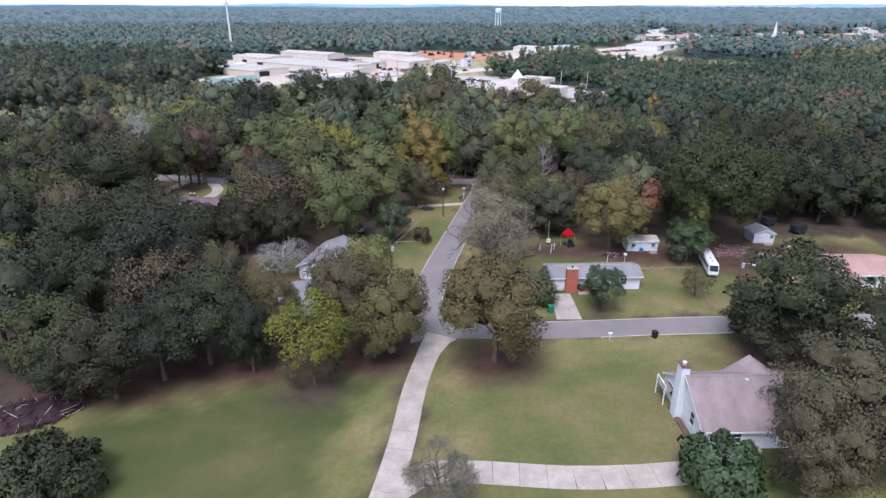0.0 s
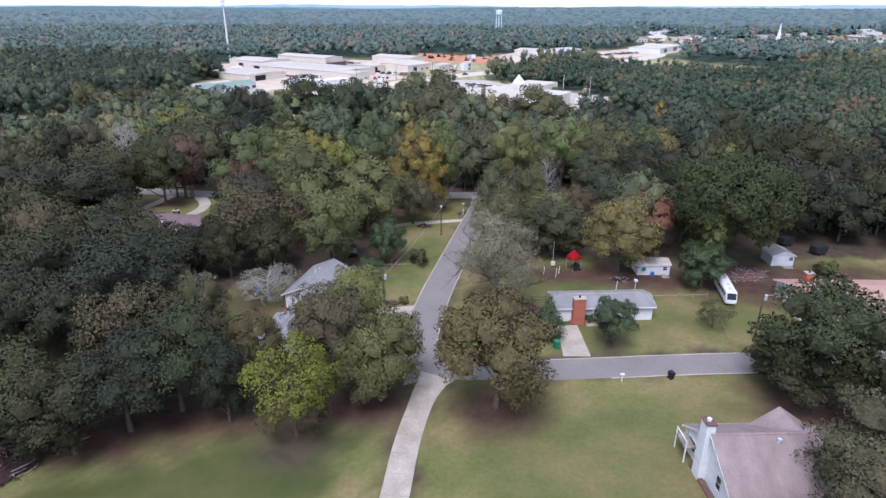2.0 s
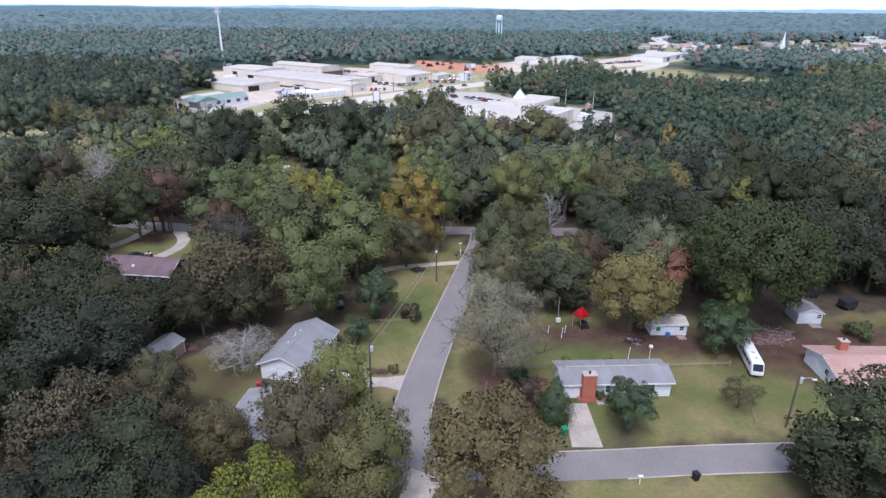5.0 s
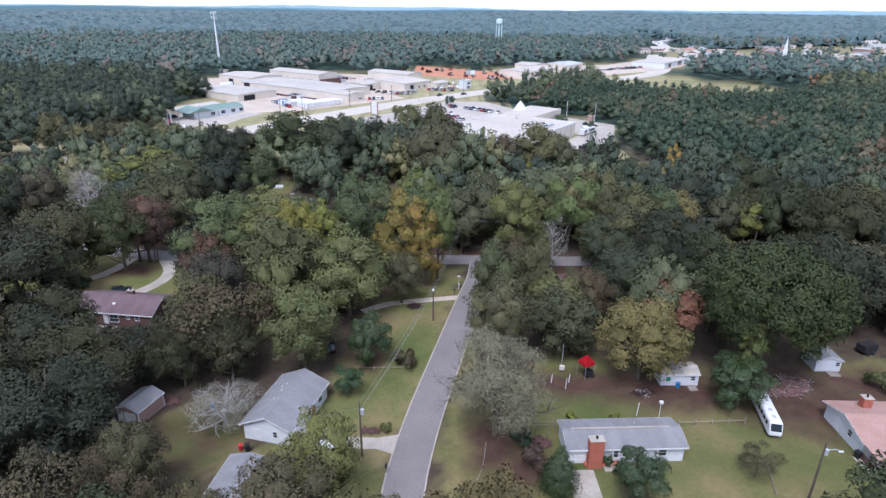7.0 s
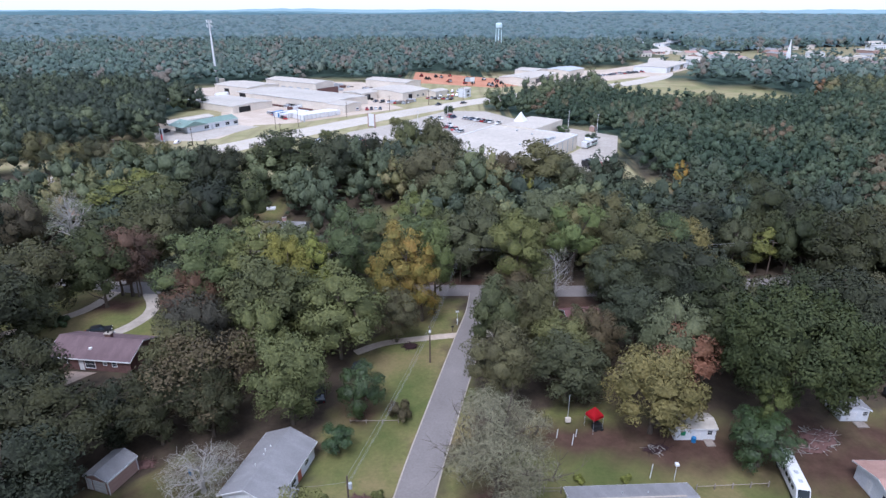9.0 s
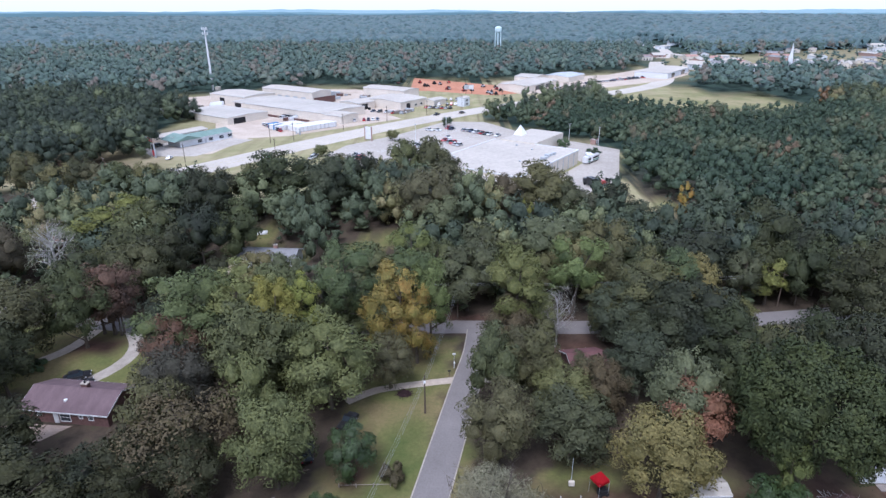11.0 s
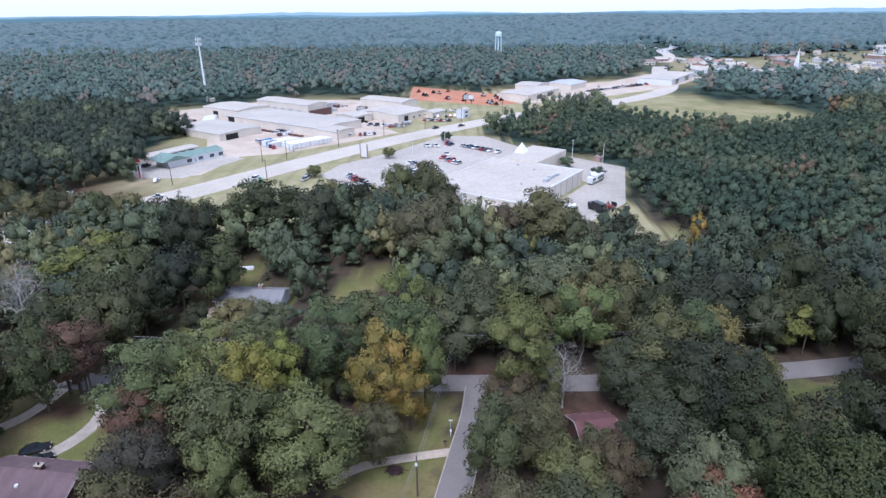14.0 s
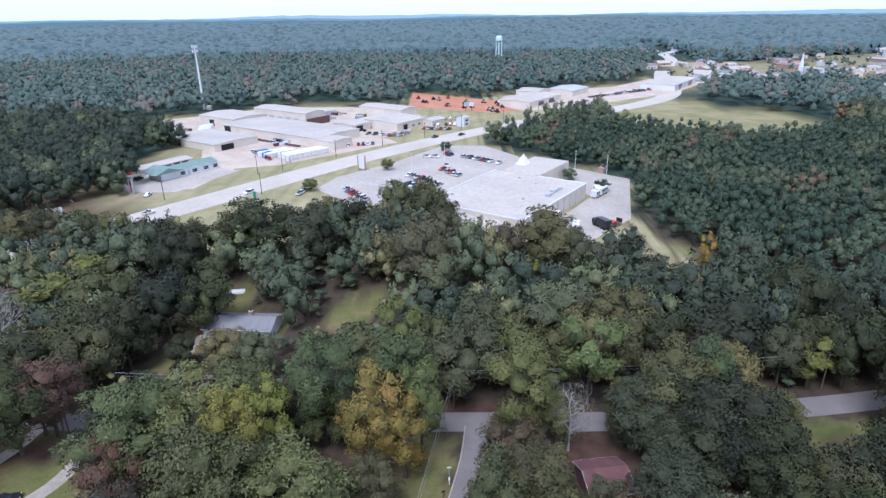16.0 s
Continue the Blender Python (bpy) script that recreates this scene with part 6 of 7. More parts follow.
def truck(u, w, deg, colour, L=8.6):
    x, y = along(u, w)
    root = thing("box_truck", pose(x, y, RISE + 0.06, 0, 0, TURN + deg), "%s box truck standing in the service yard" % colour, "truck")
    paint = CAR_PAINT[colour]
    part("cargo_box", box(-L / 2, L / 2 - 2.3, -1.2, 1.2, 0.9, 3.4, bevel=0.06), WHITE_PAINT if colour == "white" else paint, root)
    part("cab", box(L / 2 - 2.2, L / 2, -1.1, 1.1, 0.6, 2.5, bevel=0.18), paint, root)
    part("windscreen", box(L / 2 - 0.02, L / 2 + 0.02, -0.95, 0.95, 1.55, 2.25), GLASS, root)
    part("chassis", box(-L / 2 + 0.2, L / 2 - 0.3, -0.5, 0.5, 0.55, 0.9), BLACK, root)
    for wx in (-L / 2 + 1.2, -L / 2 + 2.4, L / 2 - 1.2):
        for s in (-1, 1):
            part("wheel", tube([(wx, s * 0.8, 0.5), (wx, s * 1.15, 0.5)], [0.5, 0.5], 12), BLACK, root)




def bus(x, y, deg):
    root = thing("bus", pose(x, y, RISE + 0.06, 0, 0, deg), "white bus with a green stripe parked behind the store", "bus")
    part("body", box(-5.6, 5.6, -1.25, 1.25, 0.5, 3.05, bevel=0.16), WHITE_PAINT, root)
    part("windscreen", box(5.58, 5.63, -1.05, 1.05, 1.5, 2.7), GLASS, root)
    part("roof_unit", box(-3.6, -1.4, -0.8, 0.8, 3.03, 3.3, bevel=0.06), GREY_METAL, root)
    for side in (-1, 1):
        part("stripe", box(-5.3, 5.3, side * 1.26 - 0.015, side * 1.26 + 0.015, 0.95, 1.3), GREEN_PLASTIC, root, "green painted stripe")
        for q in range(7):
            part("side_window", box(-5.0 + q * 1.42, -3.75 + q * 1.42, side * 1.26 - 0.015, side * 1.26 + 0.015, 1.6, 2.5), GLASS, root)
        for wx in (-3.6, 3.7):
            part("wheel", tube([(wx, side * 0.95, 0.5), (wx, side * 1.24, 0.5)], [0.5, 0.5], 12), BLACK, root)


bus(65, 295, 51)
truck(305, 123.5, 28, "white")
truck(264, 106, 60, "black", 7.5)
truck(254, 112, 20, "white", 9.5)
hut = house("hut", 75, 331, TURN, 3.4, 2.6, 2.3, 2.9, PINK_WALL, SHINGLE_TAN, "small pinkish hut at the edge of the car park", "hut", 0.2, RISE, (), (("S", 0, 0.9, 1.9, TRIM),))
flatbed = thing("flatbed_trailer", pose(60, 258, RISE + 0.06, 0, 0, 38), "dark red flatbed trailer with a black frame", "trailer")
part("deck", box(-4.2, 4.2, -1.15, 1.15, 0.9, 1.1, bevel=0.03), DARK_BRICK, flatbed)
part("headboard", box(4.05, 4.2, -1.15, 1.15, 1.1, 2.4), BLACK, flatbed)
part("chassis", box(-4.0, 5.4, -0.4, 0.4, 0.6, 0.9), BLACK, flatbed)
part("load", box(-3.6, 1.8, -1.0, 1.0, 1.1, 2.1, bevel=0.08), RED_PAINT, flatbed, "dark red covered load")
for wx in (-3.0, -1.9):
    for side in (-1, 1):
        part("wheel", tube([(wx, side * 0.8, 0.48), (wx, side * 1.1, 0.48)], [0.48, 0.48], 12), BLACK, flatbed)
# heavy equipment on the clay lot and timber stacks
erng = random.Random(4)
for k in range(26):
    u, w = erng.uniform(476, 536), erng.uniform(272, 392)
    if u < 492 and w > 330:
        continue
    x, y = along(u, w)
    mat = erng.choice([surface("orange_machine_paint_%d" % k, (0.4, 0.1, 0.03), (0.55, 0.17, 0.06), 0.8, 5, 0.5, 0.4, bump=0) if k % 4 == 0 else RED_PAINT, GREY_METAL, BLACK, DARK_BRICK])
    root = thing("farm_machine", pose(x, y, RISE + 0.06, 0, 0, erng.uniform(0, 360)), "small farm machine standing on red clay", "machine", "machines on the clay lot")
    part("body", box(-1.6, 1.2, -0.8, 0.8, 0.7, 1.7, bevel=0.15), mat, root)
    part("cab", box(-1.0, 0.2, -0.65, 0.65, 1.7, 2.6, bevel=0.1), GLASS, root)
    for wx, rr in ((-1.0, 0.75), (1.1, 0.5)):
        for s in (-1, 1):
            part("wheel", tube([(wx, s * 0.8, rr), (wx, s * 1.15, rr)], [rr, rr], 12), BLACK, root)
beam_me = mesh_from("beam", [(x, y, z) for x in (-2.6, 2.6) for y in (-0.13, 0.13) for z in (0, 0.25)], [(0, 1, 3, 2), (4, 6, 7, 5), (0, 4, 5, 1), (2, 3, 7, 6), (0, 2, 6, 4), (1, 5, 7, 3)], DARK_BRICK)
for k in range(9):
    x, y = along(300.5 - (k % 3) * 0.2, 312 + k * 6.0)
    root = thing("timber_stack", pose(x, y, RISE + 0.06, 0, 0, TURN + 90), "dark stack of stored timber beams", "timber stack", "timber stacks")
    for i in range(6):
        for j in range(3):
            part("beam", beam_me, None, root, "", pose(0, -0.8 + i * 0.32, j * 0.27))

# pallets and crates about the yards
crate_me = {}
yrng = random.Random(21)
for k in range(70):
    u, w = yrng.choice([(yrng.uniform(346, 366), yrng.uniform(296, 345)), (yrng.uniform(296, 304), yrng.uniform(318, 336)), (yrng.uniform(376, 412), yrng.uniform(330, 395)), (yrng.uniform(358, 376), yrng.uniform(276, 288)), (yrng.uniform(262, 300), yrng.uniform(392, 440))])
    L, W, hgt = yrng.choice([(2.4, 1.2, 1.0), (5.5, 2.2, 1.6), (1.2, 1.2, 1.4), (6.0, 1.2, 0.7)])
    mat = yrng.choice([PLANK, GREY_METAL, WHITE_PAINT, DARK_BRICK, BLACK])
    key = (L, mat.name)
    if key not in crate_me:
        b_ = box(-L / 2, L / 2, -W / 2, W / 2, 0.12, hgt, bevel=0.05)
        for q in range(3):
            box(-L / 2 + q * (L - 0.15) / 2, -L / 2 + q * (L - 0.15) / 2 + 0.15, -W / 2 - 0.03, W / 2 + 0.03, 0.0, hgt + 0.04, b_)
        me_ = bpy.data.meshes.new("crate")
        bmesh.ops.recalc_face_normals(b_, faces=b_.faces)
        b_.to_mesh(me_)
        b_.free()
        me_.materials.append(mat)
        crate_me[key] = me_
    ob = new("crate", crate_me[key])
    x, y = along(u, w)
    ob.matrix_basis = pose(x, y, RISE + 0.045, 0, 0, TURN + yrng.choice([0, 90]) + yrng.uniform(-8, 8))
    tagged(ob, "stack of stored goods in the gravel yard", "crate", "goods in the yard")

# signs, lamp posts and poles along the highway


def pole_at(x, y, h, label="weathered wooden utility pole beside the road", arm=0.0, name="utility_pole", turn=0.0, lamp=False, can=False):
    root = thing(name, pose(x, y, float(relief(x, y)), 0, 0, turn), label, "pole")
    part("pole", tube([(0, 0, -0.2), (0, 0, h)], [0.17, 0.11], 8), WOOD_POLE, root)
    if arm:
        part("crossarm", box(-arm, arm, -0.06, 0.06, h - 0.75, h - 0.6), WOOD_POLE, root)
        for q in (-arm * 0.9, 0.0, arm * 0.9):
            part("insulator", tube([(q, 0, h - 0.6), (q, 0, h - 0.38)], [0.05, 0.035], 6), TRIM, root)
    if can:
        part("transformer", tube([(0.32, 0, h - 1.9), (0.32, 0, h - 1.1)], [0.24, 0.24], 10), GREY_METAL, root)
    if lamp:
        arm_ob = part("lamp_arm", tube([(0, 0, h - 1.6), (0.7, 0, h - 1.15), (1.5, 0, h - 1.1), (2.0, 0, h - 1.35)], [0.04] * 4, 6), GREY_METAL, root)
        part("lamp_head", box(1.75, 2.35, -0.14, 0.14, h - 1.5, h - 1.32, bevel=0.05), TRIM, arm_ob)
    return root


for u, w, h in ((242.5, 277, 9), (255, 272.5, 9), (293, 271, 9), (330.3, 268, 9), (365.5, 262, 9), (401.6, 257, 9), (220.2, 247, 9), (151.9, 275, 9), (440, 246, 9), (480, 238, 9), (190, 276, 8)):
    pole_at(*along(u, w), h, "tall wooden pole along the highway", 0.9, turn=TURN + 90)
for u, w in ((340.8, 149), (318, 214), (290, 215), (340.5, 132.4)):
    root = thing("lamp_post", pose(*along(u, w), RISE + 0.06), "pale metal lamp post in the car park", "lamp post", "car park lamp posts")
    part("pole", tube([(0, 0, 0), (0, 0, 8.6)], [0.13, 0.08], 8), TRIM, root)
    part("lamp_head", box(-0.5, 0.5, -0.2, 0.2, 8.55, 8.75, bevel=0.04), GREY_METAL, root)


def sign(u, w, h, wide, mats, label):
    root = thing("roadside_sign", pose(*along(u, w), RISE, 0, 0, TURN + 90), label, "sign")
    for q in (-wide / 2, wide / 2):
        part("post", box(q - 0.25, q + 0.25, -0.25, 0.25, -0.2, h), mats[0], root)
    n = len(mats) - 1
    for k in range(n):
        z0 = 0.8 + (h - 0.9) * k / n
        part("panel", box(-wide / 2 + 0.3, wide / 2 - 0.3, -0.15, 0.15, z0, z0 + (h - 0.9) / n - 0.15), mats[k + 1], root)


sign(279, 239, 7.0, 4.2, (PINK_WALL, TRIM, TRIM), "white sign between two pinkish brick posts")
sign(187, 297, 6.0, 2.0, (GREY_METAL, RED_PAINT, BLACK), "red and black shop sign on posts")
sign(213, 242.5, 3.6, 2.4, (GREY_METAL, GREEN_PLASTIC), "small green roadside sign")
sign(268, 283, 3.2, 2.6, (GREY_METAL, TRIM), "small white yard sign on posts")



def billboard(x, y, deg, wide, high, lift, panels, label):
    root = thing("billboard", pose(x, y, RISE, 0, 0, deg), label, "billboard")
    for q in (-wide * 0.3, wide * 0.3):
        part("post", tube([(q, 0, -0.2), (q, 0, lift + high)], [0.16, 0.14], 8), BLACK, root)
    for z in (lift - 0.1, lift + high):
        part("frame_rail", box(-wide / 2, wide / 2, -0.32, -0.12, z, z + 0.14), BLACK, root)
    n_ = len(panels)
    for k, mat in enumerate(panels):
        part("panel", box(-wide / 2 + wide * k / n_ + 0.06, -wide / 2 + wide * (k + 1) / n_ - 0.06, -0.28, -0.16, lift + 0.04, lift + high), mat, root)


billboard(-137, 272, 20, 7.0, 3.0, 1.6, (TRIM,), "black-framed white billboard on two posts")
billboard(22, 510, 10, 7.5, 3.2, 3.4, (GREY_METAL, TRIM), "two-panel grey and white billboard by the yard")

# cell tower and water tower
mast = thing("cell_tower", pose(-181, 533, RISE), "slender pale cell tower with antenna panels", "tower")
part("pole", tube([(0, 0, -0.3), (0, 0, 24), (0, 0, 46.5)], [0.95, 0.72, 0.45], 12), WHITE_PAINT, mast)
for z in (46.0, 42.6):
    ring = part("platform", tube([(0, 0, z - 0.15), (0, 0, z + 0.1)], [1.6, 1.6], 12), GREY_METAL, mast)
    for k in range(9):
        a = k * math.tau / 9
        part("antenna", box(-0.22, 0.22, -0.12, 0.12, -1.1, 1.1), WHITE_PAINT, ring, "", pose(2.0 * math.cos(a), 2.0 * math.sin(a), z, 0, 0, math.degrees(a) + 90))
part("equipment_hut", box(2.5, 6, -2, 1.5, -0.1, 2.8, bevel=0.05), METAL_WALL, mast)
wz = float(relief(76, 882))
water = thing("water_tower", pose(76, 882, wz), "pale aqua water tower on steel legs", "tower")
b = bmesh.new()
bmesh.ops.create_uvsphere(b, u_segments=24, v_segments=14, radius=4.3)
for v in b.verts:
    v.co.z = v.co.z * (0.5 if v.co.z > 0 else 0.55) + (2.2 if v.co.z > 0 else -1.2) + 34.0
part("tank", b, TOWER_PAINT, water)
for k in range(6):
    a = k * math.tau / 6 + 0.3
    part("leg", tube([(4.7 * math.cos(a), 4.7 * math.sin(a), -0.3), (3.9 * math.cos(a), 3.9 * math.sin(a), 33)], [0.40, 0.36], 8), TOWER_PAINT, water)
part("riser", tube([(0, 0, -0.3), (0, 0, 31)], [1.0, 0.9], 10), TOWER_PAINT, water)

# the town beyond the field
trng = random.Random(9)
ROOFS = [MEMBRANE, METAL_ROOF, SHINGLE_GREY, SHINGLE_TAN, MEMBRANE, SHINGLE_PINK]
placed = []
TOWN_SITES = [(339.4, 1111), (256.6, 826.6), (351.6, 1036.1), (396.1, 1106.7), (312.4, 823.3), (340.3, 820.7), (342.3, 780.7), (418.9, 756.3), (446.1, 858.5), (542.6, 956.9), (446, 724.5), (630.4, 1014.8), (669, 1011), (524.6, 809.2), (106.2, 726.2), (153.4, 808.3), (131.3, 746.8), (571, 876.2), (499.6, 780.6)]
for k in range(110):
    if k < len(TOWN_SITES):
        x, y = TOWN_SITES[k]
    else:
        x, y = trng.uniform(240, 740), trng.uniform(620, 980)
        if not bool(inside(TOWN, np.array([x]), np.array([y]))[0]):
            continue
    if any(math.hypot(x - a, y - c) < 21 for a, c in placed):
        continue
    placed.append((x, y))
    L, W, e = trng.uniform(13, 32), trng.uniform(8, 15), trng.uniform(3, 5.5)
    house("town_building", x, y, trng.choice([12, 55, 100, 145]), L, W, e, e + trng.uniform(0.8, 2.6), trng.choice([WHITE_WALL, METAL_WALL, PINK_WALL, WHITE_WALL, METAL_WALL]), trng.choice(ROOFS), "low town building with a pale roof among trees", "building", 0.3, float(relief(x, y)), (("S", -4, 1, 2, 1.4), ("S", 4, 1, 2, 1.4), ("W", 0, 1, 2, 1.4)), (("S", 0, 2, 2.4, GLASS),), group="town buildings")
ch_z = float(relief(366, 693))
church = house("church", 366, 693, 55, 24, 11, 5, 9, WHITE_WALL, SHINGLE_GREY, "white church with a tall slender spire", "church", 0.3, ch_z, (("S", -6, 1.5, 1, 2.4), ("S", 0, 1.5, 1, 2.4), ("S", 6, 1.5, 1, 2.4)))
part("steeple_base", box(-12, -8, -2, 2, 4, 13), WHITE_WALL, church)
part("spire", tube([(-10, 0, 13), (-10, 0, 27)], [2.1, 0.05], 8), WHITE_PAINT, church)

# ---- things round the houses ----
pole_at(-9.9, 95.1, 8.9, "weathered utility pole with a grey transformer", 0, can=True)
pole_at(-0.9, 132.8, 7.8, "dark utility pole with a small street lamp", 0, lamp=False)
pole_at(0.8, 162.2, 9.4, "tall dark utility pole at the junction", 0)
pole_at(5.5, 166.6, 9.0, "wooden utility pole with a crossarm", 1.1)
pole_at(46.6, 88.1, 9.0, "wooden pole with a curved street lamp arm", 0, lamp=True, can=True)
pole_at(-66.3, 160.0, 7.6, "dark pole with a white lamp at the bend", 0)
pole_at(80.5, 172.0, 9.0, "wooden utility pole with a crossarm", 1.1, turn=-60)
for px_, py_, pz_ in ((-0.9, 132.6, 7.0), (-66.3, 159.8, 6.9)):
    root = thing("street_lamp", pose(px_, py_ - 0.2, pz_), "small white street lamp fixed to a pole", "lamp")
    part("bracket", tube([(0, 0.05, 0), (0, -0.5, 0.15)], [0.03, 0.03], 6), GREY_METAL, root)
    part("shade", tube([(0, -0.5, -0.15), (0, -0.5, 0.12), (0, -0.5, 0.25)], [0.22, 0.2, 0.08], 10), TRIM, root)

WIRE = surface("aluminium_cable", (0.20, 0.20, 0.20), (0.30, 0.30, 0.29), 0.2, 3, 0.5, 0.4, bump=0)


def cable(p, q, sag, r=0.019):
    pts = [Vector(p).lerp(Vector(q), k / 14) - Vector((0, 0, sag * 4 * (k / 14) * (1 - k / 14))) for k in range(15)]
    return tagged(part("power_cable", tube(pts, [r] * 15, 4), WIRE), "thin pale overhead power cable", "cable", "overhead cables")


for dx, dz in ((0.0, 8.8), (0.25, 7.9), (-0.25, 7.3)):
    cable((-9.9 + dx, 95.1, dz), (-0.9 + dx, 132.8, dz - 1.1), 0.7)
    cable((-0.9 + dx, 132.8, dz - 1.1), (5.5 + dx, 166.6, dz - 0.2), 0.6)
for dx, dz in ((-1.0, 8.45), (0.0, 8.75), (1.0, 8.45)):
    cable((5.5, 166.6 + dx * 0.3, dz), (80.5, 172.0 + dx * 0.6, dz), 1.0)
    cable((5.5, 166.6 + dx * 0.3, dz), (-60, 167 + dx * 0.6, dz), 1.0)
cable((-9.9, 95.1, 8.0), (-19.6, 99.2, 3.2), 0.3)

def parked(x, y, deg, colour, shape, label):
    ob = car(x, y, deg, colour, shape, 0.03)
    ob["label"] = label
    ob["group"] = ""


parked(-15.6, 98.0, 5, "white", "suv", "white car parked on the drive beside the bungalow")
parked(-13.8, 129.9, 70, "black", "pickup", "black pickup truck on bare earth under the oaks")
tarp = thing("covered_load", pose(30.5, 139.8, 0, 0, 0, 12), "pale teal tarpaulin over a low stack", "tarpaulin")
part("stack", box(-1.5, 1.5, -1.0, 1.0, 0.0, 1.5, bevel=0.05), PLANK, tarp)
b = box(-1.62, 1.62, -1.12, 1.12, 0.7, 1.62, bevel=0.12)
for v in b.verts:
    v.co.z += 0.12 * math.sin(v.co.x * 2.1 + v.co.y) - (0.15 if v.co.z < 1 else 0)
part("sheet", b, TOWER_PAINT, tarp)
tub = thing("storage_box", pose(-21.8, 128.6, 0, 0, 0, 20), "blue plastic storage box under the trees", "box")
part("tub", box(-0.7, 0.7, -0.45, 0.45, 0.0, 0.85, bevel=0.08), BLUE_PLASTIC, tub)
part("lid", box(-0.75, 0.75, -0.5, 0.5, 0.85, 0.97, bevel=0.04), BLUE_PLASTIC, tub)

# motor coach on the grass
coach = thing("motor_coach", pose(48.9, 103.4, 0, 0, 0, -101) @ Matrix.Diagonal((0.76, 0.72, 0.82, 1)), "long white motor coach parked on grass beside bushes", "coach")
prof = [(-5.6, 0.55), (5.4, 0.55), (5.7, 0.9), (5.55, 1.7), (5.0, 2.9), (4.6, 3.1), (-5.4, 3.1), (-5.65, 2.8)]
b = bmesh.new()
a = [b.verts.new((x, -1.22, z)) for x, z in prof]
c = [b.verts.new((x, 1.22, z)) for x, z in prof]
b.faces.new(a), b.faces.new(c[::-1])
for i in range(len(prof)):
    b.faces.new((a[i], c[i], c[(i + 1) % len(prof)], a[(i + 1) % len(prof)]))
bmesh.ops.bevel(b, geom=list(b.edges), offset=0.16, segments=3, affect="EDGES")
part("body", b, WHITE_PAINT, coach)
b = bmesh.new()
q = [b.verts.new(p) for p in ((5.60, -1.0, 1.62), (5.60, 1.0, 1.62), (5.06, 1.0, 2.86), (5.06, -1.0, 2.86))]
r = [b.verts.new(p) for p in ((5.52, -1.0, 1.60), (5.52, 1.0, 1.60), (4.98, 1.0, 2.82), (4.98, -1.0, 2.82))]
b.faces.new(q), b.faces.new(r[::-1])
for i in range(4):
    b.faces.new((q[i], q[(i + 1) % 4], r[(i + 1) % 4], r[i]))
part("windscreen", b, GLASS, coach)
for k in range(6):
    for s in (-1, 1):
        part("side_window", box(-4.6 + k * 1.5, -3.5 + k * 1.5, s * 1.20 - 0.04, s * 1.20 + 0.04, 1.75, 2.45), GLASS, coach)
for wx in (-3.6, 3.7):
    for s in (-1, 1):
        part("wheel", tube([(wx, s * 0.9, 0.48), (wx, s * 1.2, 0.48)], [0.48, 0.48], 12), BLACK, coach)
for k in (-2.5, 1.0, 3.2):
    part("roof_hatch", box(k - 0.35, k + 0.35, -0.35, 0.35, 3.1, 3.22, bevel=0.03), GREY_METAL, coach)

# red canopy tent behind the white house
tent = thing("canopy_tent", pose(24.6, 114.6, 0, 0, 0, 30) @ Matrix.Diagonal((0.60, 0.60, 0.92, 1)), "bright red canopy tent on thin legs, leaning", "tent")
b = bmesh.new()
top = b.verts.new((0, 0, 4.4))
ring = [b.verts.new((1.6 * sx, 1.6 * sy, 3.0)) for sx, sy in ((-1, -1), (1, -1), (1, 1), (-1, 1))]
hem = [b.verts.new((1.65 * sx, 1.65 * sy, 2.55)) for sx, sy in ((-1, -1), (1, -1), (1, 1), (-1, 1))]
for i in range(4):
    b.faces.new((ring[i], ring[(i + 1) % 4], top)), b.faces.new((hem[i], hem[(i + 1) % 4], ring[(i + 1) % 4], ring[i]))
bmesh.ops.solidify(b, geom=list(b.faces), thickness=0.03)
part("canopy", b, RED_CLOTH, tent)
for sx, sy in ((-1, -1), (1, -1), (1, 1), (-1, 1)):
    part("leg", tube([(1.6 * sx, 1.6 * sy, -0.05), (1.6 * sx, 1.6 * sy, 2.95)], [0.04, 0.04], 6), GREY_METAL, tent)


def bin_at(x, y, mat, label, s=1.0):
    root = thing("wheelie_bin", pose(x, y, 0, 0, 0, 15), label, "bin")
    b = bmesh.new()
    lo = [b.verts.new(p) for p in ((-0.25 * s, -0.28 * s, 0.08), (0.25 * s, -0.28 * s, 0.08), (0.25 * s, 0.28 * s, 0.08), (-0.25 * s, 0.28 * s, 0.08))]
    hi = [b.verts.new(p) for p in ((-0.32 * s, -0.38 * s, 1.05 * s), (0.32 * s, -0.38 * s, 1.05 * s), (0.32 * s, 0.38 * s, 1.05 * s), (-0.32 * s, 0.38 * s, 1.05 * s))]
    b.faces.new(lo[::-1]), b.faces.new(hi)
    for i in range(4):
        b.faces.new((lo[i], lo[(i + 1) % 4], hi[(i + 1) % 4], hi[i]))
    part("tub", b, mat, root)
    part("lid", box(-0.35 * s, 0.35 * s, -0.42 * s, 0.42 * s, 1.05 * s, 1.14 * s, bevel=0.03), mat, root)
    for q in (-0.3, 0.3):
        part("wheel", tube([(q * s - 0.04, 0.3 * s, 0.12), (q * s + 0.04, 0.3 * s, 0.12)], [0.12, 0.12], 10), BLACK, root)


bin_at(16.4, 86.1, GREEN_PLASTIC, "green wheeled bin beside the driveway", 1.15)
bin_at(30.6, 78.4, BLACK, "black wheeled bin at the kerb")
bin_at(57.5, 95.6, BLACK, "black wheeled bin by the carport")
bin_at(-26.6, 96.2, RED_PAINT, "small red bin beside the bungalow", 0.8)
bin_at(-25.6, 96.0, BLACK, "black wheeled bin beside the bungalow")


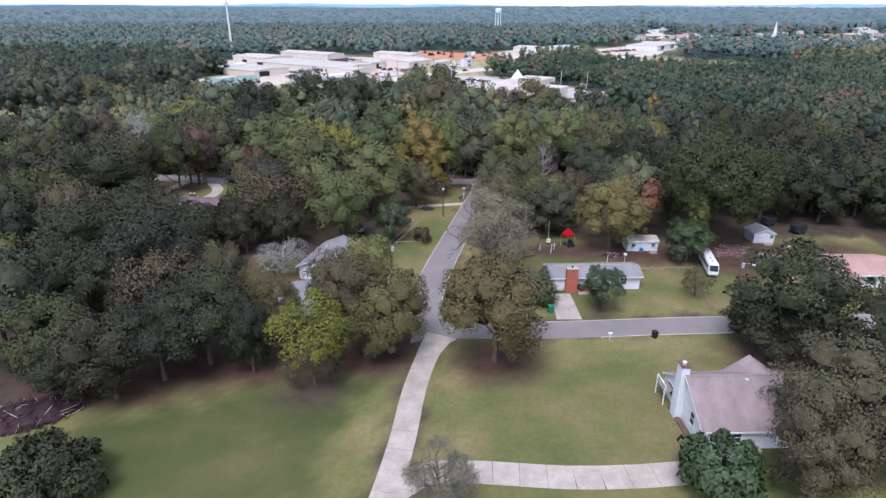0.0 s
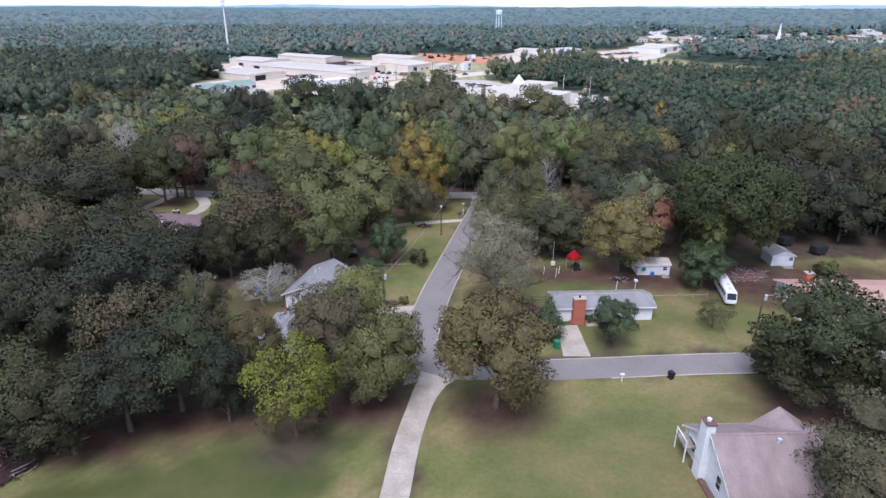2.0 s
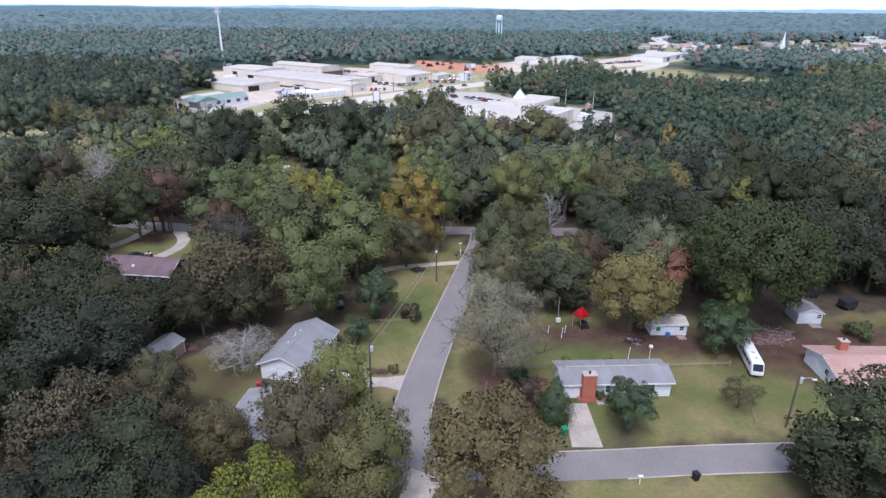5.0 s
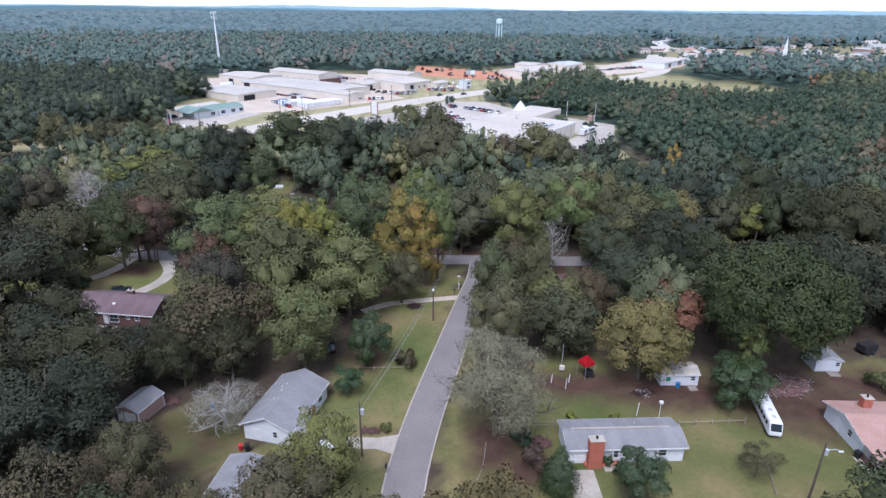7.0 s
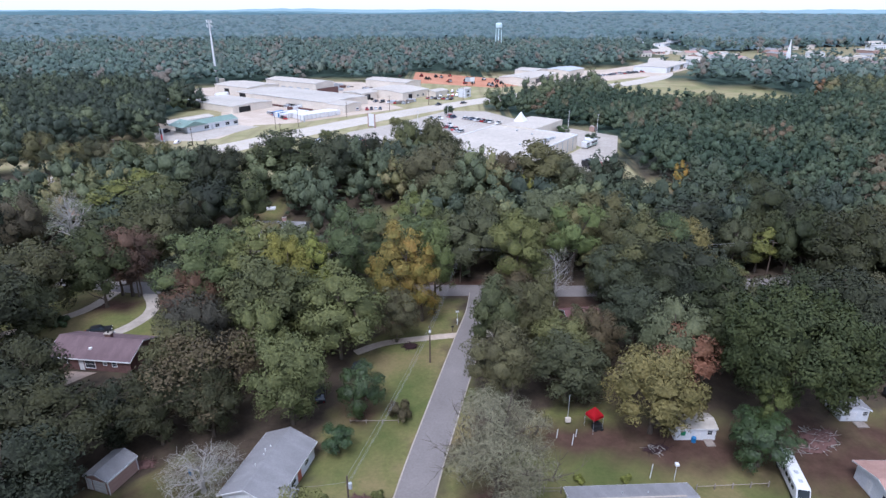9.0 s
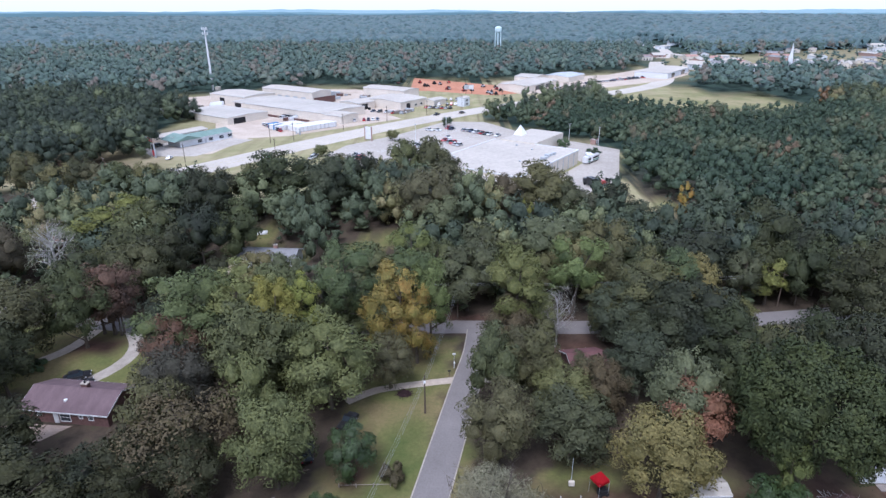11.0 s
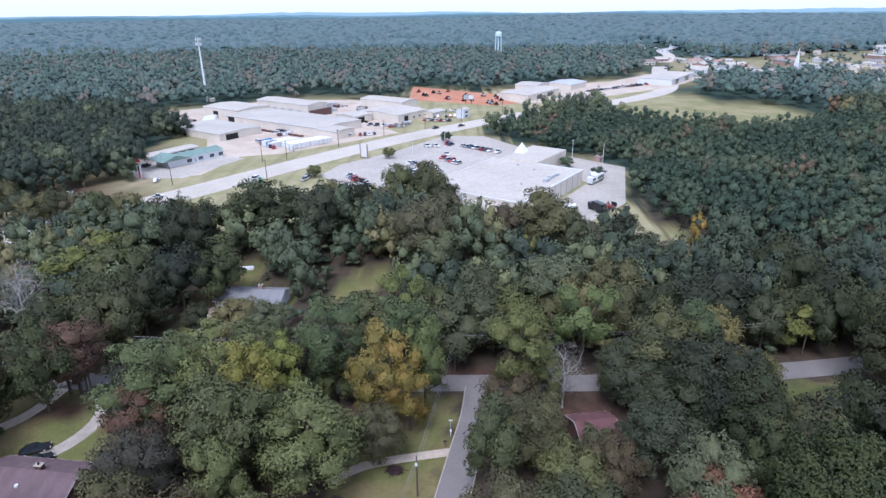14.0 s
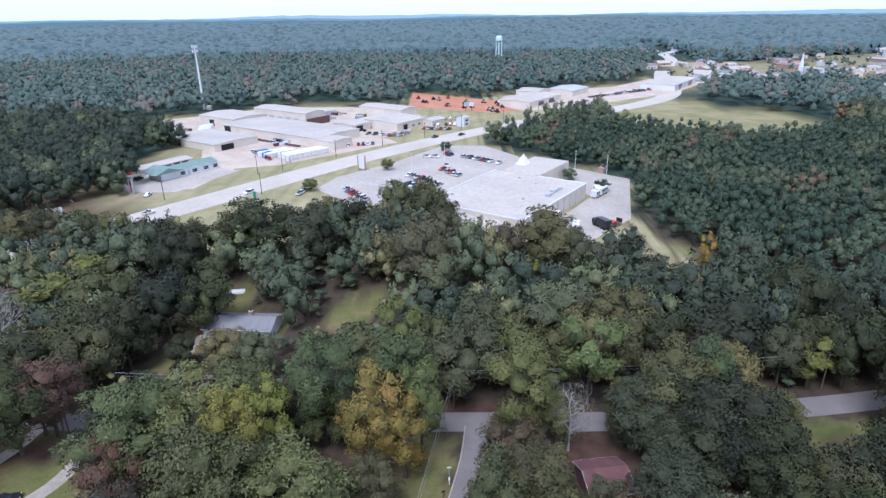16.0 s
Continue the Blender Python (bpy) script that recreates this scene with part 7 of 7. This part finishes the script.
def mailbox(x, y, mat, turn=0):
    root = thing("mailbox", pose(x, y, 0, 0, 0, turn), "small mailbox on a wooden post", "mailbox")
    part("post", box(-0.06, 0.06, -0.06, 0.06, -0.1, 1.05), TRIM if mat is TRIM else WOOD_POLE, root)
    part("box", tube([(-0.28, 0, 1.18), (0.28, 0, 1.18)], [0.15, 0.15], 10), mat, root)


mailbox(23.7, 77.7, TRIM)
mailbox(3.4, 143.9, BLACK, 20)
mailbox(-6.4, 92.2, BLACK, 90)
mailbox(4.4, 146.6, TRIM, 90)
sgn = thing("street_sign", pose(4.4, 147.8, 0), "small street sign on a thin post", "sign")
part("post", tube([(0, 0, -0.1), (0, 0, 2.5)], [0.04, 0.04], 6), GREY_METAL, sgn)
part("plate", box(-0.35, 0.35, -0.02, 0.02, 2.3, 2.62), TRIM, sgn)
for x, y, h in ((18.6, 112.4, 1.6), (21.5, 112.6, 1.5), (20.6, 110.8, 2.0), (30.0, 104.2, 2.4)):
    tagged(part("marker_post", tube([(0, 0, -0.1), (0, 0, h)], [0.07, 0.06], 6), TRIM, None, "", pose(x, y, 0, 0, 3, 0)), "thin white post standing in the yard", "post", "white yard posts")
lamp = thing("bird_house", pose(33.2, 103.8, 0), "small white bird house on a thin post", "bird house")
part("post", tube([(0, 0, -0.1), (0, 0, 2.6)], [0.05, 0.04], 6), TRIM, lamp)
part("box", box(-0.25, 0.25, -0.25, 0.25, 2.6, 2.95, bevel=0.02), TRIM, lamp)
mast = thing("utility_post", pose(20.9, 116.0, 0), "tall thin grey post with a pale box at its foot", "post")
part("pole", tube([(0, 0, -0.1), (0, 0, 5.2)], [0.05, 0.035], 6), GREY_METAL, mast)
part("box", box(-0.42, 0.42, -0.5, -0.06, 0.35, 1.15, bevel=0.04), METAL_WALL, mast)
heap = thing("covered_machine", pose(25.2, 114.4, 0, 0, 0, 12), "dark sheeted garden machine under the red canopy", "machine")
b = box(-0.85, 0.75, -0.5, 0.5, -0.02, 1.15, bevel=0.22)
part("sheet", b, BLACK, heap)
part("hood", box(-0.5, 0.2, -0.42, 0.42, 1.1, 1.5, bevel=0.15), BLACK, heap)
for wx in (-0.55, 0.5):
    part("wheel", tube([(wx, -0.58, 0.26), (wx, -0.46, 0.26)], [0.26, 0.26], 10), BLACK, heap)


def fence(points, h, label, rails=2, mat=PLANK, gap_=2.2):
    root = thing("fence", pose(0, 0, 0), label, "fence")
    for p, q in zip(points, points[1:]):
        p, q = Vector((*p, 0)), Vector((*q, 0))
        n_ = max(1, int((q - p).length / gap_))
        for k in range(n_ + 1):
            s = p.lerp(q, k / n_)
            part("post", box(s.x - 0.06, s.x + 0.06, s.y - 0.06, s.y + 0.06, -0.1, h), mat, root)
        for k in range(rails):
            z = h * (k + 0.8) / (rails + 0.2)
            part("rail", tube([p + Vector((0, 0, z)), q + Vector((0, 0, z))], [0.05, 0.05], 4), mat, root)


fence([(12.6, 101.4), (17.2, 101.4)], 1.2, "weathered two-rail wooden fence beside the house")
fence([(35.5, 102.0), (45.5, 102.6)], 1.0, "low weathered fence behind the house", 1, PLANK)
fence([(-13.0, 115.7), (-5.5, 115.9)], 0.7, "low broken wooden fence across the lawn", 1)
fence([(42.9, 88.8), (44.4, 94.2)], 0.5, "short length of low grey edging fence", 1, PLANK)
fence([(4.5, 88.0), (6.3, 93.0), (7.0, 97.5)], 0.5, "low pale timber edging along the yard", 1, PLANK)

# brush pile on the lawn's edge and the leaf pile
brng = np.random.default_rng(3)


def brush(name, x, y, rx, ry, h, count, label, mat=DARK_BRUSH, deg=0, pale=0.0):
    root = thing(name, pose(x, y, 0, 0, 0, deg), label, "brush pile")
    for k, (share, m_) in enumerate(((1 - pale, mat), (pale, PALE_BARK))):
        paths = []
        for _ in range(int(count * share)):
            a, q = brng.uniform(0, math.tau), math.sqrt(brng.uniform(0, 1))
            px_, py_ = rx * q * math.cos(a), ry * q * math.sin(a)
            z = h * (1 - q * q) * brng.uniform(0.2, 1.0 if k == 0 else 1.15)
            d = brng.normal(size=3) * (1, 1, 0.35)
            d /= np.linalg.norm(d)
            L = brng.uniform(0.8, 2.2) * (1.4 if k else 1.0)
            p0 = np.array((px_, py_, z))
            paths.append([(p0 - d * L / 2, 0.05), (p0 + brng.normal(scale=0.1, size=3), 0.045), (p0 + d * L / 2, 0.02)])
        if k and len(paths) < 60:
            for path in paths:
                V, F = branch_tubes([path], 4)
                V[:, 2] = np.maximum(V[:, 2], 0.0)
                part("stick", mesh_from("stick", V, F, m_), None, root)
        elif paths:
            V, F = branch_tubes(paths, 4)
            V[:, 2] = np.maximum(V[:, 2], 0.0)
            part("branch_tangle", mesh_from("branch_tangle", V, F, m_), None, root, "bleached bare branches" if k else "")
    b = bmesh.new()
    bmesh.ops.create_icosphere(b, subdivisions=3, radius=1)
    for v in b.verts:
        w = 1 + 0.22 * noise.noise(v.co * 2.3)
        v.co = Vector((v.co.x * rx * 0.92 * w, v.co.y * ry * 0.92 * w, max(-0.05, v.co.z * h * 0.7 * w)))
    part("mound", b, mat, root)


brush("brush_pile", -51.0, 60.0, 6.2, 3.3, 1.7, 420, "long mound of dark brush with bleached branches", deg=25, pale=0.10)
brush("leaf_pile", -4.8, 138.2, 1.3, 1.0, 0.8, 80, "rounded heap of brown garden cuttings")
brush("rubbish_heap", 32.8, 110.0, 2.0, 0.8, 0.4, 70, "low scatter of boards and rubbish on bare earth", DARK_BRUSH, 8, 0.2)
brush("brush_pile", 57.0, 111.6, 4.6, 2.2, 0.8, 190, "low heap of reddish brush and pale sticks", DARK_BRICK, 25, 0.30)
brush("brush_pile", 30.2, 150.0, 3.0, 1.6, 0.5, 60, "pale felled branches on red earth", PALE_BARK, 10, 0.3)
brush("brush_pile", -41.0, 106.5, 1.6, 0.9, 0.7, 40, "small heap of red and grey garden clutter", DARK_BRICK)
brush("flower_bed", -9.4, 100.3, 1.3, 0.55, 0.4, 60, "reddish flower bed beside the utility pole", DARK_BRICK)
brush("flower_bed", 14.5, 98.0, 1.6, 1.2, 0.5, 70, "reddish leaf heap against the house", DARK_BRICK)


def shrub(x, y, h, r, leaf, label, seed=0):
    g = np.random.default_rng(seed + int(abs(x * 7 + y)))
    tufts = clumps(g, "round", h, r, 0.0, 30 if r < 4 else 84)
    root = thing("shrub", pose(x, y, 0), label, "shrub")
    part("foliage", crown_mesh("foliage", g, tufts, 2600 if r < 4 else 6500, 0.24 if r < 4 else 0.42, leaf), None, root)
    V, F = branch_tubes(skeleton_paths(g, h * 0.7, r * 0.6, 0.3, 3, 0), 5)
    part("stem", mesh_from("stem", V, F, BARK), None, root)


shrub(11.8, 97.6, 2.2, 2.0, LEAF["holly"], "dense green shrub under the bare tree")
shrub(23.0, 94.0, 1.3, 0.9, LEAF["holly"], "small green shrub against the house")
shrub(-7.2, 100.3, 1.2, 0.9, LEAF["pine"], "small green shrub near the lane")
shrub(13.2, 92.8, 3.6, 2.6, LEAF["rust"], "reddish-brown shrub beside the cedar")
shrub(-79.5, 146.8, 1.5, 3.0, LEAF["holly"], "low dark clipped shrub on the lawn")
shrub(-76.5, 146.2, 1.5, 2.4, LEAF["holly"], "low dark clipped shrub on the lawn")
shrub(-5.2, 116.5, 3.2, 2.2, LEAF["brown"], "thin brown shrub under the cables")
shrub(60.5, 95.0, 1.2, 1.2, LEAF["holly"], "small dark shrub by the carport")
shrub(72.0, 111.5, 2.6, 3.0, LEAF["oak"], "dark sprawling bush behind the low house")
shrub(-41.5, 48.0, 4.4, 7.2, LEAF["dark"], "wide dark-leaved bush at the lawn's edge")
shrub(27.0, 48.3, 5.6, 4.4, LEAF["holly"], "dark green bush beside the side driveway")
shrub(20.0, 103.5, 0.9, 0.8, LEAF["lime"], "bright green low plant behind the house")
shrub(26.5, 103.6, 0.9, 0.8, LEAF["lime"], "bright green low plant behind the house")
for u, w in ((286.9, 228.4), (339.7, 227.8), (236.8, 233), (320.5, 143), (309.9, 123.7)):
    x, y = along(u, w)
    plant("holly" if u > 300 else "oak", x, y, 5.5, 3.4, label="small round tree planted in the car park")
tagged(part("play_barrel", tube([(0, 0, 0.0), (0, 0, 0.9)], [0.3, 0.3], 12), BLUE_PLASTIC, None, "", pose(-33.5, 104.8, 0)), "blue plastic barrel on the grass", "barrel")
tagged(part("play_barrel", tube([(0, 0, 0.0), (0, 0, 0.8)], [0.35, 0.35], 12), BLUE_PLASTIC, None, "", pose(38.9, 111.6, 0)), "teal plastic tub against the outbuilding", "barrel")
for x, y in ((76.5, 122.5), (72.5, 127.5)):
    root = thing("utility_trailer", pose(x, y, 0, 0, 0, 15), "dark box trailer in the shade of trees", "trailer")
    part("body", box(-1.5, 1.5, -0.9, 0.9, 0.5, 1.8, bevel=0.06), BLACK, root)
    for wx in (-0.5, 0.5):
        part("wheel", tube([(wx, -1.12, 0.36), (wx, -0.92, 0.36)], [0.36, 0.36], 12), BLACK, root)
        part("wheel", tube([(wx, 0.92, 0.36), (wx, 1.12, 0.36)], [0.36, 0.36], 12), BLACK, root)
